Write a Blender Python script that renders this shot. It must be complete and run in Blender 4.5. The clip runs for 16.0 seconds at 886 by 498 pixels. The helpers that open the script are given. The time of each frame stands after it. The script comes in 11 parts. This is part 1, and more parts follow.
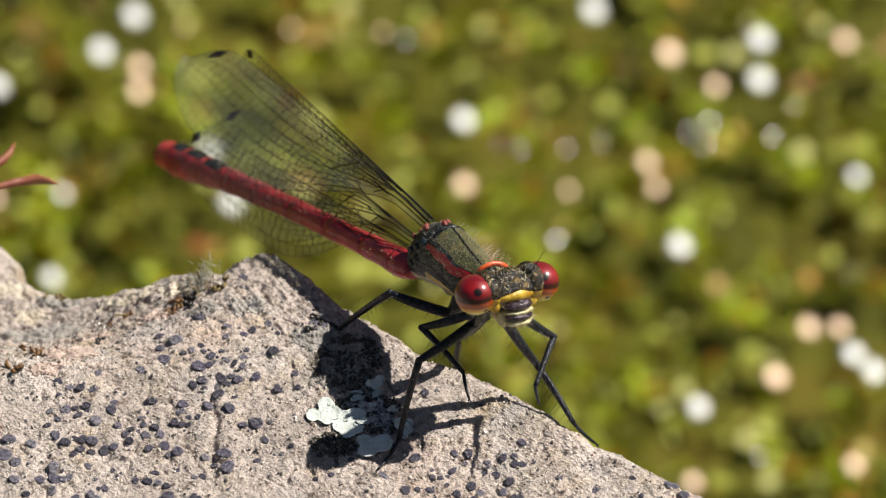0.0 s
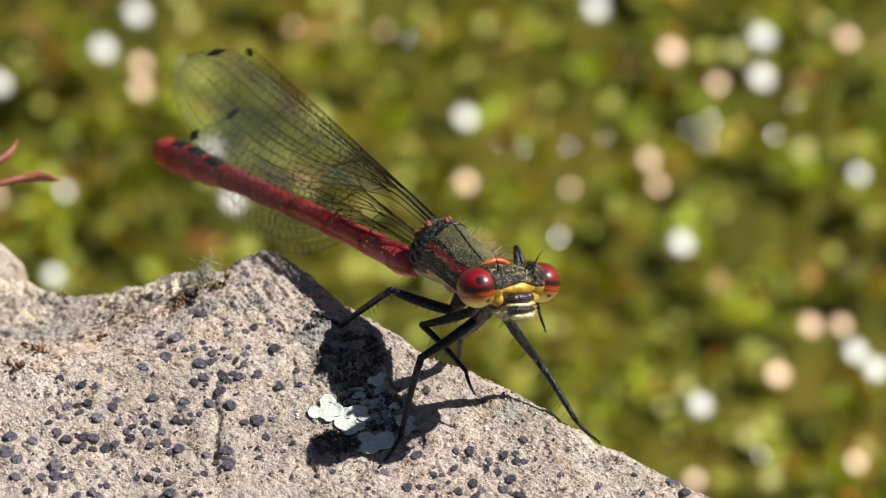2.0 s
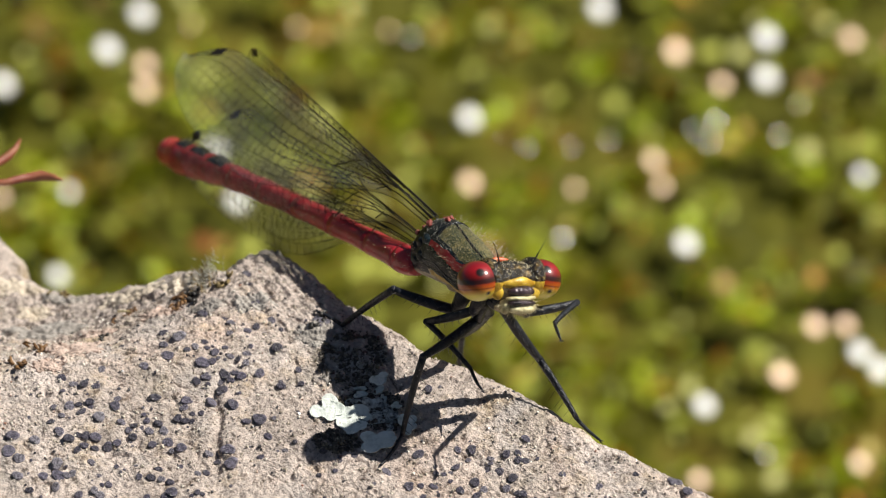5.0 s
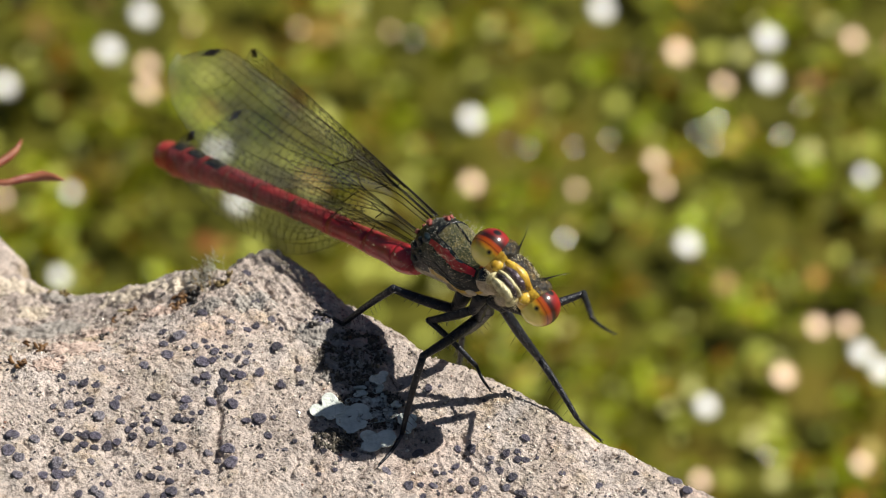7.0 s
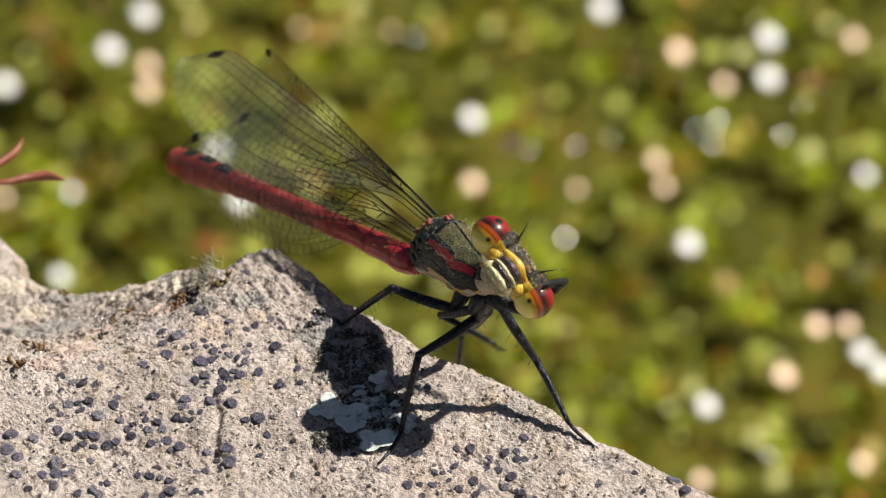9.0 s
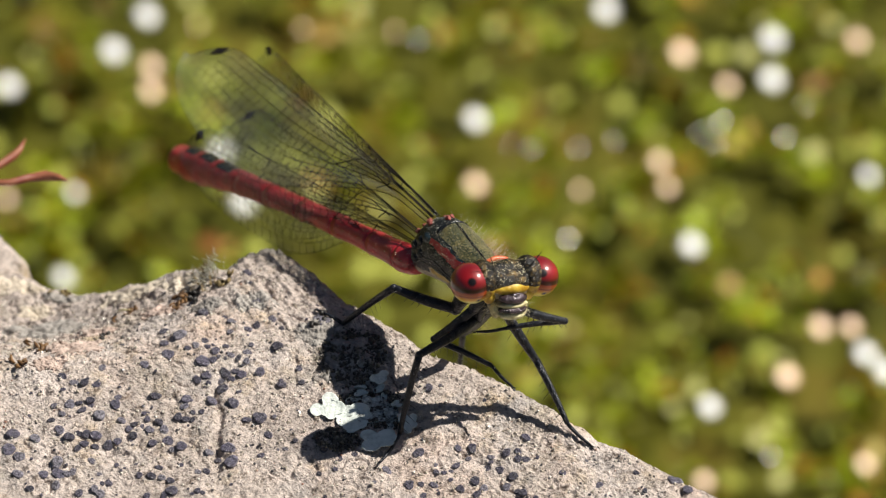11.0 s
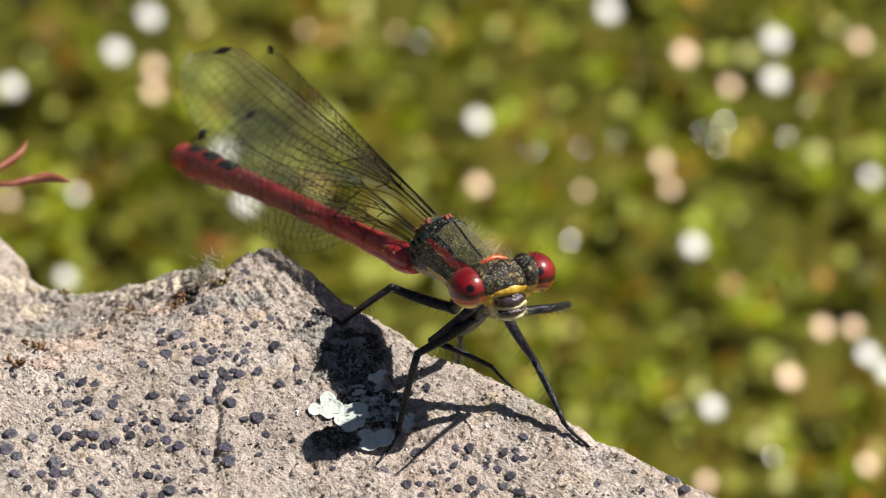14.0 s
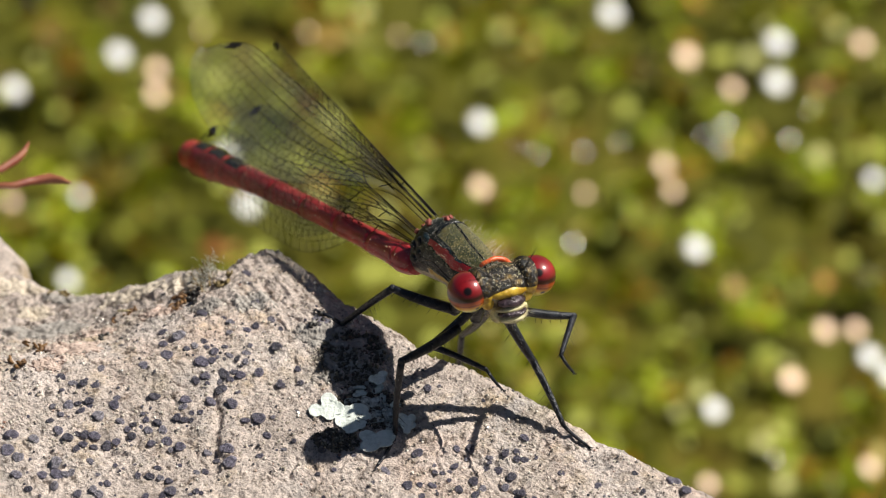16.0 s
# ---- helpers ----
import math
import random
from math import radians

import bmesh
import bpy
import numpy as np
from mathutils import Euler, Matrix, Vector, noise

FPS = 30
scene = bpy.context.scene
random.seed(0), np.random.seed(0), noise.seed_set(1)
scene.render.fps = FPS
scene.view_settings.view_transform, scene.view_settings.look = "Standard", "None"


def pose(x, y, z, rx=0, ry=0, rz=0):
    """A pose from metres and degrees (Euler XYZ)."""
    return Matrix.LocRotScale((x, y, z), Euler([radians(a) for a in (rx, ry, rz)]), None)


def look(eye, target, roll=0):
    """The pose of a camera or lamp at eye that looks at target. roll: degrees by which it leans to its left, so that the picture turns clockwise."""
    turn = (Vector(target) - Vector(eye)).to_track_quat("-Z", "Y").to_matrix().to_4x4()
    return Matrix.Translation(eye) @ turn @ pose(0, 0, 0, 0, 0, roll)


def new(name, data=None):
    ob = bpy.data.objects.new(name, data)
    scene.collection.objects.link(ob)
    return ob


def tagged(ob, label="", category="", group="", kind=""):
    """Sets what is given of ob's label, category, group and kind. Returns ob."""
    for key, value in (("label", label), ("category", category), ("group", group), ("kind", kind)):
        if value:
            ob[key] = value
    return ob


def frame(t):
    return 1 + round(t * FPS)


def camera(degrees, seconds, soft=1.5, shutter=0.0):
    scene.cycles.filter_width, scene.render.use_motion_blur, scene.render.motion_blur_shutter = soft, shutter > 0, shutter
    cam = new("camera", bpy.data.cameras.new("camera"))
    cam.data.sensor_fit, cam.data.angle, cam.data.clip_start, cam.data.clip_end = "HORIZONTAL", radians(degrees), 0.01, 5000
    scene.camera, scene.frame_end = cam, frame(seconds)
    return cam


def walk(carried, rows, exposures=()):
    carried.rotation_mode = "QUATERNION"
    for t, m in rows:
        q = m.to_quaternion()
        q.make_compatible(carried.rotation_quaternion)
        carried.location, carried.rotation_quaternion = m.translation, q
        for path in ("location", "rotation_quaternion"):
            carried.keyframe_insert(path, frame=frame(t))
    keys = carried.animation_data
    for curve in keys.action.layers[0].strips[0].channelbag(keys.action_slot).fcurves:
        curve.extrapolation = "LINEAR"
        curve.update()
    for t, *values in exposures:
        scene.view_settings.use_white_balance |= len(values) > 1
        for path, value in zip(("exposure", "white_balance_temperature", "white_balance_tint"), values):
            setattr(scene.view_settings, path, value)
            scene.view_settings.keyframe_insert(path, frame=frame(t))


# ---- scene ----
cam = camera(9.6, 16.0, soft=1.1, shutter=0.5)
cam.data.dof.use_dof = True
cam.data.dof.focus_distance = 0.2445
cam.data.dof.aperture_fstop = 77.0
walk(cam, [(0, pose(0.000000, 0.000000, 0.289254, 50.0000, -0.0000, 0.0000)),
           (0.5, pose(0.000000, -0.000011, 0.289241, 49.9857, 0.0039, 0.0047)),
           (1, pose(0.000076, -0.000011, 0.289241, 49.9857, 0.0153, 0.0182)),
           (1.5, pose(0.000087, -0.000030, 0.289219, 49.9894, 0.0170, 0.0203)),
           (2, pose(0.000017, -0.000037, 0.289210, 49.9829, 0.0144, 0.0172)),
           (2.5, pose(0.000041, -0.000075, 0.289165, 49.9964, 0.0179, 0.0214)),
           (3, pose(-0.000017, -0.000045, 0.289201, 49.9764, 0.0171, 0.0204)),
           (3.5, pose(0.000041, -0.000075, 0.289165, 49.9903, 0.0219, 0.0261)),
           (4, pose(0.000157, -0.000101, 0.289134, 49.9997, 0.0393, 0.0468)),
           (6.5, pose(0.000366, -0.000176, 0.289045, 50.0146, 0.0824, 0.0982)),
           (7, pose(0.000448, -0.000224, 0.288987, 50.0322, 0.0907, 0.1081)),
           (7.5, pose(0.000482, -0.000262, 0.288943, 50.0396, 0.0998, 0.1190)),
           (8, pose(0.000541, -0.000187, 0.289032, 50.0126, 0.1046, 0.1246)),
           (8.5, pose(0.000628, -0.000235, 0.288974, 50.0302, 0.1117, 0.1332)),
           (9, pose(0.000639, -0.000235, 0.288974, 50.0302, 0.1127, 0.1343)),
           (11.5, pose(0.000872, -0.000325, 0.288867, 50.0628, 0.1593, 0.1899)),
           (12, pose(0.000942, -0.000336, 0.288854, 50.0651, 0.1666, 0.1986)),
           (12.5, pose(0.001104, -0.000400, 0.288778, 50.0899, 0.1772, 0.2111)),
           (13, pose(0.001133, -0.000400, 0.288778, 50.0900, 0.1874, 0.2234)),
           (13.5, pose(0.001174, -0.000400, 0.288778, 50.0900, 0.1975, 0.2353)),
           (14, pose(0.001279, -0.000400, 0.288778, 50.0839, 0.2033, 0.2422)),
           (14.5, pose(0.001232, -0.000418, 0.288756, 50.0938, 0.2062, 0.2457)),
           (15, pose(0.001395, -0.000448, 0.288720, 50.1139, 0.2207, 0.2630)),
           (15.5, pose(0.001354, -0.000478, 0.288685, 50.1278, 0.2264, 0.2698)),
           (16, pose(0.001441, -0.000497, 0.288662, 50.1315, 0.2335, 0.2783))])

# ---- world, sun ----
MM = 0.001
SUN = Vector((0.626, 0.184, 0.757)).normalized()
world = bpy.data.worlds.new("sky")
scene.world = world
world.use_nodes = True
wn = world.node_tree
sky = wn.nodes.new("ShaderNodeTexSky")
sky.sky_type = "NISHITA"
sky.sun_disc = False
sky.sun_elevation = math.asin(SUN.z)
sky.sun_rotation = math.atan2(SUN.x, SUN.y)
wn.links.new(sky.outputs["Color"], wn.nodes["Background"].inputs["Color"])
wn.nodes["Background"].inputs["Strength"].default_value = 0.027
sun_data = bpy.data.lights.new("sun", "SUN")
sun_data.energy, sun_data.angle, sun_data.color = 5.0, radians(0.6), (1.0, 0.95, 0.85)
sun = new("sun", sun_data)
sun.matrix_world = look(SUN * 2.0, (0, 0, 0))
scene.view_settings.exposure = 0.35


# ---- materials ----
class Mat:
    """A small builder for node materials."""

    def __init__(self, name, rough=0.5, metal=0.0, spec=0.5):
        self.m = bpy.data.materials.new(name)
        self.m.use_nodes = True
        self.t = self.m.node_tree
        self.p = self.t.nodes["Principled BSDF"]
        self.p.inputs["Roughness"].default_value = rough
        self.p.inputs["Metallic"].default_value = metal
        self.p.inputs["Specular IOR Level"].default_value = spec
        self.co = self.t.nodes.new("ShaderNodeTexCoord").outputs["Object"]

    def node(self, kind, **values):
        n = self.t.nodes.new(kind)
        for k, v in values.items():
            n.inputs[k].default_value = v
        return n

    def link(self, a, b):
        self.t.links.new(a, b)

    def noise(self, scale, detail=4.0, rough=0.6, co=None):
        n = self.node("ShaderNodeTexNoise", Scale=scale, Detail=detail, Roughness=rough)
        self.link(co or self.co, n.inputs["Vector"])
        return n.outputs["Fac"]

    def ramp(self, value, stops):
        n = self.t.nodes.new("ShaderNodeValToRGB")
        e = n.color_ramp.elements
        while len(e) < len(stops):
            e.new(0.5)
        for el, (pos, col) in zip(e, stops):
            el.position, el.color = pos, (*col, 1) if len(col) == 3 else col
        self.link(value, n.inputs["Fac"])
        return n.outputs["Color"]

    def mix(self, fac, a, b, mode="MIX"):
        n = self.t.nodes.new("ShaderNodeMix")
        n.data_type, n.blend_type = "RGBA", mode
        for sock, v in ((n.inputs["Factor"], fac), (n.inputs["A"], a), (n.inputs["B"], b)):
            if isinstance(v, bpy.types.NodeSocket):
                self.link(v, sock)
            elif isinstance(v, (int, float)):
                sock.default_value = v
            else:
                sock.default_value = (*v, 1)
        return n.outputs["Result"]

    def colour(self, c):
        if isinstance(c, bpy.types.NodeSocket):
            self.link(c, self.p.inputs["Base Color"])
        else:
            self.p.inputs["Base Color"].default_value = (*c, 1)
        return self

    def bump(self, value, distance, strength=1.0):
        n = self.node("ShaderNodeBump", Strength=strength, Distance=distance)
        self.link(value, n.inputs["Height"])
        if self.p.inputs["Normal"].links:
            self.link(self.p.inputs["Normal"].links[0].from_socket, n.inputs["Normal"])
        self.link(n.outputs["Normal"], self.p.inputs["Normal"])
        return self

    def roughness(self, value, lo, hi):
        n = self.node("ShaderNodeMapRange")
        n.inputs["To Min"].default_value, n.inputs["To Max"].default_value = lo, hi
        self.link(value, n.inputs["Value"])
        self.link(n.outputs["Result"], self.p.inputs["Roughness"])
        return self

    def random(self, island=False):
        if island:
            return self.t.nodes.new("ShaderNodeNewGeometry").outputs["Random Per Island"]
        return self.t.nodes.new("ShaderNodeObjectInfo").outputs["Random"]


def two_tone(name, a, b, scale, rough, metal=0.0, spec=0.5, bump_scale=0, bump_d=0.0):
    m = Mat(name, rough, metal, spec)
    m.colour(m.ramp(m.noise(scale), [(0.35, a), (0.65, b)]))
    if bump_scale:
        m.bump(m.noise(bump_scale, 3), bump_d)
    return m.m


def make_rock_material():
    m = Mat("weathered_sandstone", 0.85, spec=0.25)
    broad = m.noise(140, 6, 0.65)
    c = m.ramp(broad, [(0.3, (0.40, 0.343, 0.315)), (0.5, (0.590, 0.510, 0.473)), (0.7, (0.715, 0.632, 0.603))])
    pink = m.ramp(m.noise(90, 3), [(0.56, (0, 0, 0)), (0.68, (1, 1, 1))])
    c = m.mix(m.mix(1.0, pink, (0.45, 0.45, 0.45), "MULTIPLY"), c, (0.56, 0.40, 0.33))
    grey = m.ramp(m.noise(260, 5, 0.7), [(0.52, (0, 0, 0)), (0.66, (1, 1, 1))])
    c = m.mix(m.mix(1.0, grey, (0.55, 0.55, 0.55), "MULTIPLY"), c, (0.34, 0.33, 0.33))
    ochre = m.ramp(m.noise(330, 5, 0.7), [(0.54, (0, 0, 0)), (0.70, (0.55, 0.55, 0.55))])
    c = m.mix(ochre, c, (0.50, 0.37, 0.20))
    olive = m.ramp(m.noise(210, 6, 0.75), [(0.53, (0, 0, 0)), (0.68, (0.45, 0.45, 0.45))])
    c = m.mix(olive, c, (0.25, 0.22, 0.14))
    grain = m.noise(3800, 4, 0.75)
    c = m.mix(0.8, c, m.ramp(grain, [(0.3, (0.30, 0.28, 0.26)), (0.48, (0.95, 0.94, 0.92)), (0.72, (1.5, 1.45, 1.38))]), "MULTIPLY")
    # Pits and crack-like blotches: the shade in them is put into the colour.
    pits = m.ramp(m.noise(1500, 3, 0.7), [(0.32, (0.18, 0.15, 0.13)), (0.42, (1, 1, 1))])
    c = m.mix(0.8, c, pits, "MULTIPLY")
    crack_shade = m.ramp(m.noise(620, 6, 0.75), [(0.34, (0.30, 0.25, 0.20)), (0.43, (1, 1, 1))])
    c = m.mix(0.8, c, crack_shade, "MULTIPLY")
    m.colour(c)
    m.bump(m.noise(900, 5, 0.7), 0.00035).bump(grain, 0.0002, 1.0)
    return m.m


def make_disc_material():
    m = Mat("black_lichen_disc", 0.30, spec=0.7)
    tone = m.ramp(m.random(), [(0.0, (0.060, 0.057, 0.078)), (0.6, (0.125, 0.117, 0.163)), (1.0, (0.23, 0.22, 0.255))])
    c = m.mix(m.ramp(m.noise(1.7, 4, 0.7), [(0.35, (0, 0, 0)), (0.65, (1, 1, 1))]), (0.32, 0.32, 0.34), (1.7, 1.65, 1.65))
    m.colour(m.mix(1.0, tone, c, "MULTIPLY"))
    m.bump(m.noise(2.4, 4, 0.7), 0.00016)
    return m.m


def make_lichen_material():
    m = Mat("grey_green_lichen", 0.8, spec=0.2)
    m.colour(m.ramp(m.noise(1.6, 5, 0.65), [(0.30, (0.46, 0.51, 0.48)), (0.50, (0.68, 0.73, 0.69)), (0.75, (0.80, 0.83, 0.79))]))
    m.bump(m.noise(2.2, 4), 0.00012)
    return m.m


def make_inner_lichen_material():
    m = Mat("mottled_grey_lichen", 0.85, spec=0.2)
    # Mottled, and darker grey than the other plates.
    m.colour(m.ramp(m.noise(2.6, 5, 0.7), [(0.36, (0.06, 0.062, 0.058)), (0.47, (0.36, 0.38, 0.365)), (0.62, (0.66, 0.70, 0.67))]))
    m.bump(m.noise(3.0, 4), 0.00012)
    return m.m


def make_weed_material():
    m = Mat("wet_pond_weed", 0.4, spec=0.3)
    c = m.ramp(m.random(island=True), [(0.0, (0.13, 0.14, 0.002)), (0.4, (0.232, 0.262, 0.007)), (0.80, (0.345, 0.405, 0.030)), (0.88, (0.47, 0.54, 0.13)), (0.93, (0.42, 0.18, 0.02)), (1.0, (0.40, 0.14, 0.012))])
    big = m.ramp(m.noise(170, 2), [(0.38, (0.46, 0.37, 0.13)), (0.5, (0.92, 0.86, 0.6)), (0.62, (1.65, 1.70, 1.4))])
    c = m.mix(1.0, c, big, "MULTIPLY")
    m.colour(c)
    trans = m.t.nodes.new("ShaderNodeBsdfTranslucent")
    m.link(m.mix(1.0, c, (1.0, 1.05, 0.6), "MULTIPLY"), trans.inputs["Color"])
    mixer = m.node("ShaderNodeMixShader", Fac=0.35)
    m.link(m.p.outputs[0], mixer.inputs[1])
    m.link(trans.outputs[0], mixer.inputs[2])
    m.link(mixer.outputs[0], m.t.nodes["Material Output"].inputs["Surface"])
    return m.m


def make_bed_material():
    m = Mat("dark_pond_bed", 0.6, spec=0.12)
    m.colour(m.ramp(m.noise(60, 5), [(0.3, (0.042, 0.045, 0.006)), (0.55, (0.102, 0.099, 0.011)), (0.75, (0.19, 0.11, 0.018))]))
    m.bump(m.noise(300, 3), 0.001)
    return m.m


def make_glint_material(name, colour, tint, rough):
    m = Mat(name, rough)
    m.colour(m.mix(m.noise(2.0, 2), colour, [v * 0.75 for v in colour]))
    m.p.inputs["Specular Tint"].default_value = (*tint, 1)
    return m.m


def make_wetleaf_material():
    m = Mat("wet_leaf_tip", 0.60)
    rand = m.random(island=True)
    m.colour(m.ramp(rand, [(0.0, (0.22, 0.25, 0.02)), (0.6, (0.36, 0.38, 0.05)), (0.88, (0.45, 0.45, 0.16)), (0.95, (0.42, 0.20, 0.04)), (1.0, (0.40, 0.26, 0.12))]))
    m.link(m.ramp(rand, [(0.0, (0.85, 1.0, 0.4)), (0.85, (1.0, 1.0, 0.6)), (0.93, (1.0, 0.7, 0.4))]), m.p.inputs["Specular Tint"])
    return m.m


def make_eye_material():
    m = Mat("banded_compound_eye", 0.45, spec=0.25)
    sep = m.t.nodes.new("ShaderNodeSeparateXYZ")
    m.link(m.co, sep.inputs["Vector"])
    rng = m.node("ShaderNodeMapRange")
    rng.inputs["From Min"].default_value, rng.inputs["From Max"].default_value = -0.001, 0.001
    wob = m.node("ShaderNodeMath")
    wob.operation = "MULTIPLY_ADD"
    m.link(m.noise(900, 2), wob.inputs[0])
    wob.inputs[1].default_value = 0.00012
    m.link(sep.outputs["Z"], wob.inputs[2])
    m.link(wob.outputs[0], rng.inputs["Value"])
    c = m.ramp(rng.outputs["Result"], [(0, (0.84, 0.76, 0.18)), (0.24, (0.80, 0.66, 0.10)), (0.31, (0.66, 0.36, 0.025)), (0.37, (0.52, 0.15, 0.008)), (0.395, (0.17, 0.028, 0.003)),
                                       (0.42, (0.42, 0.085, 0.005)), (0.49, (0.34, 0.040, 0.003)), (0.53, (0.040, 0.005, 0.002)), (0.60, (0.026, 0.003, 0.002)),
                                       (0.69, (0.18, 0.005, 0.004)), (0.84, (0.31, 0.007, 0.013)), (1, (0.16, 0.003, 0.005))])
    # dark spots: one on the red, one on the yellow underside
    for spot, near, far in (((0.00078, -0.00030, 0.00050), 0.00015, 0.00025), ((0.00082, 0.0, -0.00050), 0.00005, 0.00017)):
        dist = m.t.nodes.new("ShaderNodeVectorMath")
        dist.operation = "DISTANCE"
        m.link(m.co, dist.inputs[0])
        dist.inputs[1].default_value = spot
        mask = m.node("ShaderNodeMapRange")
        mask.inputs["From Min"].default_value, mask.inputs["From Max"].default_value = near, far
        mask.inputs["To Min"].default_value, mask.inputs["To Max"].default_value = 1.0, 0.0
        m.link(dist.outputs["Value"], mask.inputs["Value"])
        c = m.mix(mask.outputs["Result"], c, (0.006, 0.002, 0.002))
    m.colour(c)
    m.p.inputs["Coat Weight"].default_value = 1.0
    m.p.inputs["Coat Roughness"].default_value = 0.17
    m.bump(m.node("ShaderNodeTexVoronoi", Scale=22000).outputs["Distance"], 0.000003, 0.4)
    return m.m


def make_wing_material():
    m = Mat("clear_wing_membrane", 0.42, spec=0.7)
    m.colour(m.ramp(m.noise(250, 3), [(0.3, (0.40, 0.43, 0.48)), (0.7, (0.58, 0.62, 0.68))]))
    tr = m.t.nodes.new("ShaderNodeBsdfTransparent")
    m.link(m.ramp(m.noise(400, 3), [(0.3, (0.91, 0.915, 0.89)), (0.7, (0.955, 0.96, 0.945))]), tr.inputs["Color"])
    mixer = m.t.nodes.new("ShaderNodeMixShader")
    mixer.inputs["Fac"].default_value = 0.085
    out = m.t.nodes["Material Output"]
    m.link(tr.outputs[0], mixer.inputs[1])
    m.link(m.p.outputs[0], mixer.inputs[2])
    m.link(mixer.outputs[0], out.inputs["Surface"])
    m.bump(m.noise(900, 2), 0.00004)
    return m.m


def make_crown_material():
    m = Mat("dark_bronze_crown", 0.27, 0.2, 0.6)
    c = m.ramp(m.noise(1800, 4, 0.7), [(0.35, (0.006, 0.006, 0.007)), (0.52, (0.024, 0.019, 0.014)), (0.62, (0.13, 0.085, 0.030)), (0.72, (0.42, 0.27, 0.07))])
    grains = m.ramp(m.noise(6000, 2), [(0.64, (0, 0, 0)), (0.70, (1, 1, 1))])
    m.colour(m.mix(grains, c, (0.50, 0.42, 0.24)))
    m.bump(m.noise(2600, 4, 0.7), 0.00025)
    return m.m


def make_flank_material():
    m = Mat("black_flank_cuticle", 0.36, 0.0, 0.28)
    c = m.ramp(m.noise(700, 3), [(0.36, (0.006, 0.007, 0.009)), (0.55, (0.008, 0.012, 0.015)), (0.72, (0.03, 0.065, 0.085))])
    m.colour(m.mix(m.ramp(m.noise(5200, 2), [(0.62, (0, 0, 0)), (0.70, (0.06, 0.06, 0.06))]), c, (0.30, 0.25, 0.16)))
    m.bump(m.noise(4500, 3), 0.00006)
    return m.m


def make_leg_material():
    m = Mat("black_leg_cuticle", 0.33, 0.0, 0.32)
    c = m.ramp(m.noise(2500), [(0.35, (0.006, 0.007, 0.010)), (0.65, (0.022, 0.024, 0.034))])
    grains = m.ramp(m.noise(7000, 3, 0.7), [(0.64, (0, 0, 0)), (0.72, (1, 1, 1))])
    m.colour(m.mix(grains, c, (0.26, 0.26, 0.28)))
    m.bump(m.noise(5000, 3), 0.00010)
    return m.m


def make_bronze_material():
    m = Mat("bronze_green_cuticle", 0.3, 0.5, 0.5)
    c = m.ramp(m.noise(1500, 3), [(0.32, (0.030, 0.046, 0.028)), (0.55, (0.12, 0.125, 0.055)), (0.75, (0.27, 0.21, 0.07))])
    # Fine golden specks: glints and pollen-like grains put into the colour.
    grains = m.ramp(m.noise(14000, 2), [(0.56, (0, 0, 0)), (0.64, (1, 1, 1))])
    m.colour(m.mix(grains, c, (0.62, 0.52, 0.25)))
    m.bump(m.noise(9000, 3), 0.00006)
    return m.m


M_ROCK = make_rock_material()
M_DISC = make_disc_material()
M_LICHEN = make_lichen_material()
M_INNERLICHEN = make_inner_lichen_material()
M_WEED = make_weed_material()
M_BED = make_bed_material()
M_WHITE = make_glint_material("wet_white_fleck", (0.5, 0.5, 0.47), (0.95, 0.96, 1.0), 0.345)
M_PALE = make_glint_material("wet_green_fleck", (0.22, 0.25, 0.08), (0.95, 0.97, 0.82), 0.20)
M_TAN = make_glint_material("wet_tan_fleck", (0.45, 0.29, 0.18), (1.0, 0.78, 0.60), 0.335)
M_WETLEAF = make_wetleaf_material()
M_EYE = make_eye_material()
M_WING = make_wing_material()
M_VEIN = two_tone("dark_wing_vein", (0.010, 0.009, 0.008), (0.025, 0.020, 0.016), 800, 0.65, 0.0, 0.2)
M_BRONZE = make_bronze_material()
M_FLANK = make_flank_material()
M_CROWN = make_crown_material()
M_BLACK = two_tone("glossy_black_cuticle", (0.006, 0.007, 0.008), (0.020, 0.022, 0.026), 1800, 0.25, 0.0, 0.6, 6000, 0.00003)
M_STRIPE = two_tone("crimson_stripe", (0.38, 0.006, 0.016), (0.58, 0.014, 0.028), 1500, 0.28, 0.0, 0.5, 5000, 0.00003)
M_ABDOMEN = two_tone("blood_red_abdomen", (0.29, 0.010, 0.018), (0.50, 0.036, 0.046), 900, 0.36, 0.0, 0.55, 3500, 0.000012)
M_COLLAR = two_tone("orange_red_collar", (0.55, 0.06, 0.015), (0.70, 0.14, 0.03), 2500, 0.4)
M_YELLOW = two_tone("yellow_cuticle", (0.34, 0.18, 0.010), (0.78, 0.54, 0.07), 2000, 0.35, 0.0, 0.5, 5000, 0.00005)
M_CREAM = two_tone("cream_mouthparts", (0.34, 0.27, 0.11), (0.80, 0.74, 0.44), 2600, 0.4, 0.0, 0.5, 5000, 0.00010)
M_NOSE = two_tone("purple_black_face_plate", (0.012, 0.009, 0.012), (0.085, 0.055, 0.070), 2200, 0.26, 0.2, 0.7, 4500, 0.00010)
M_SOCKET = two_tone("dusty_pink_wing_socket", (0.16, 0.020, 0.018), (0.42, 0.13, 0.10), 3600, 0.5, 0.0, 0.4, 4500, 0.00025)
M_PALEBELLY = two_tone("pale_waxy_underside", (0.30, 0.23, 0.15), (0.62, 0.54, 0.42), 2600, 0.6, 0.0, 0.4, 5000, 0.00008)
M_LEG = make_leg_material()
M_HAIR = two_tone("pale_golden_hair", (0.60, 0.50, 0.28), (0.85, 0.78, 0.58), 900, 0.5)
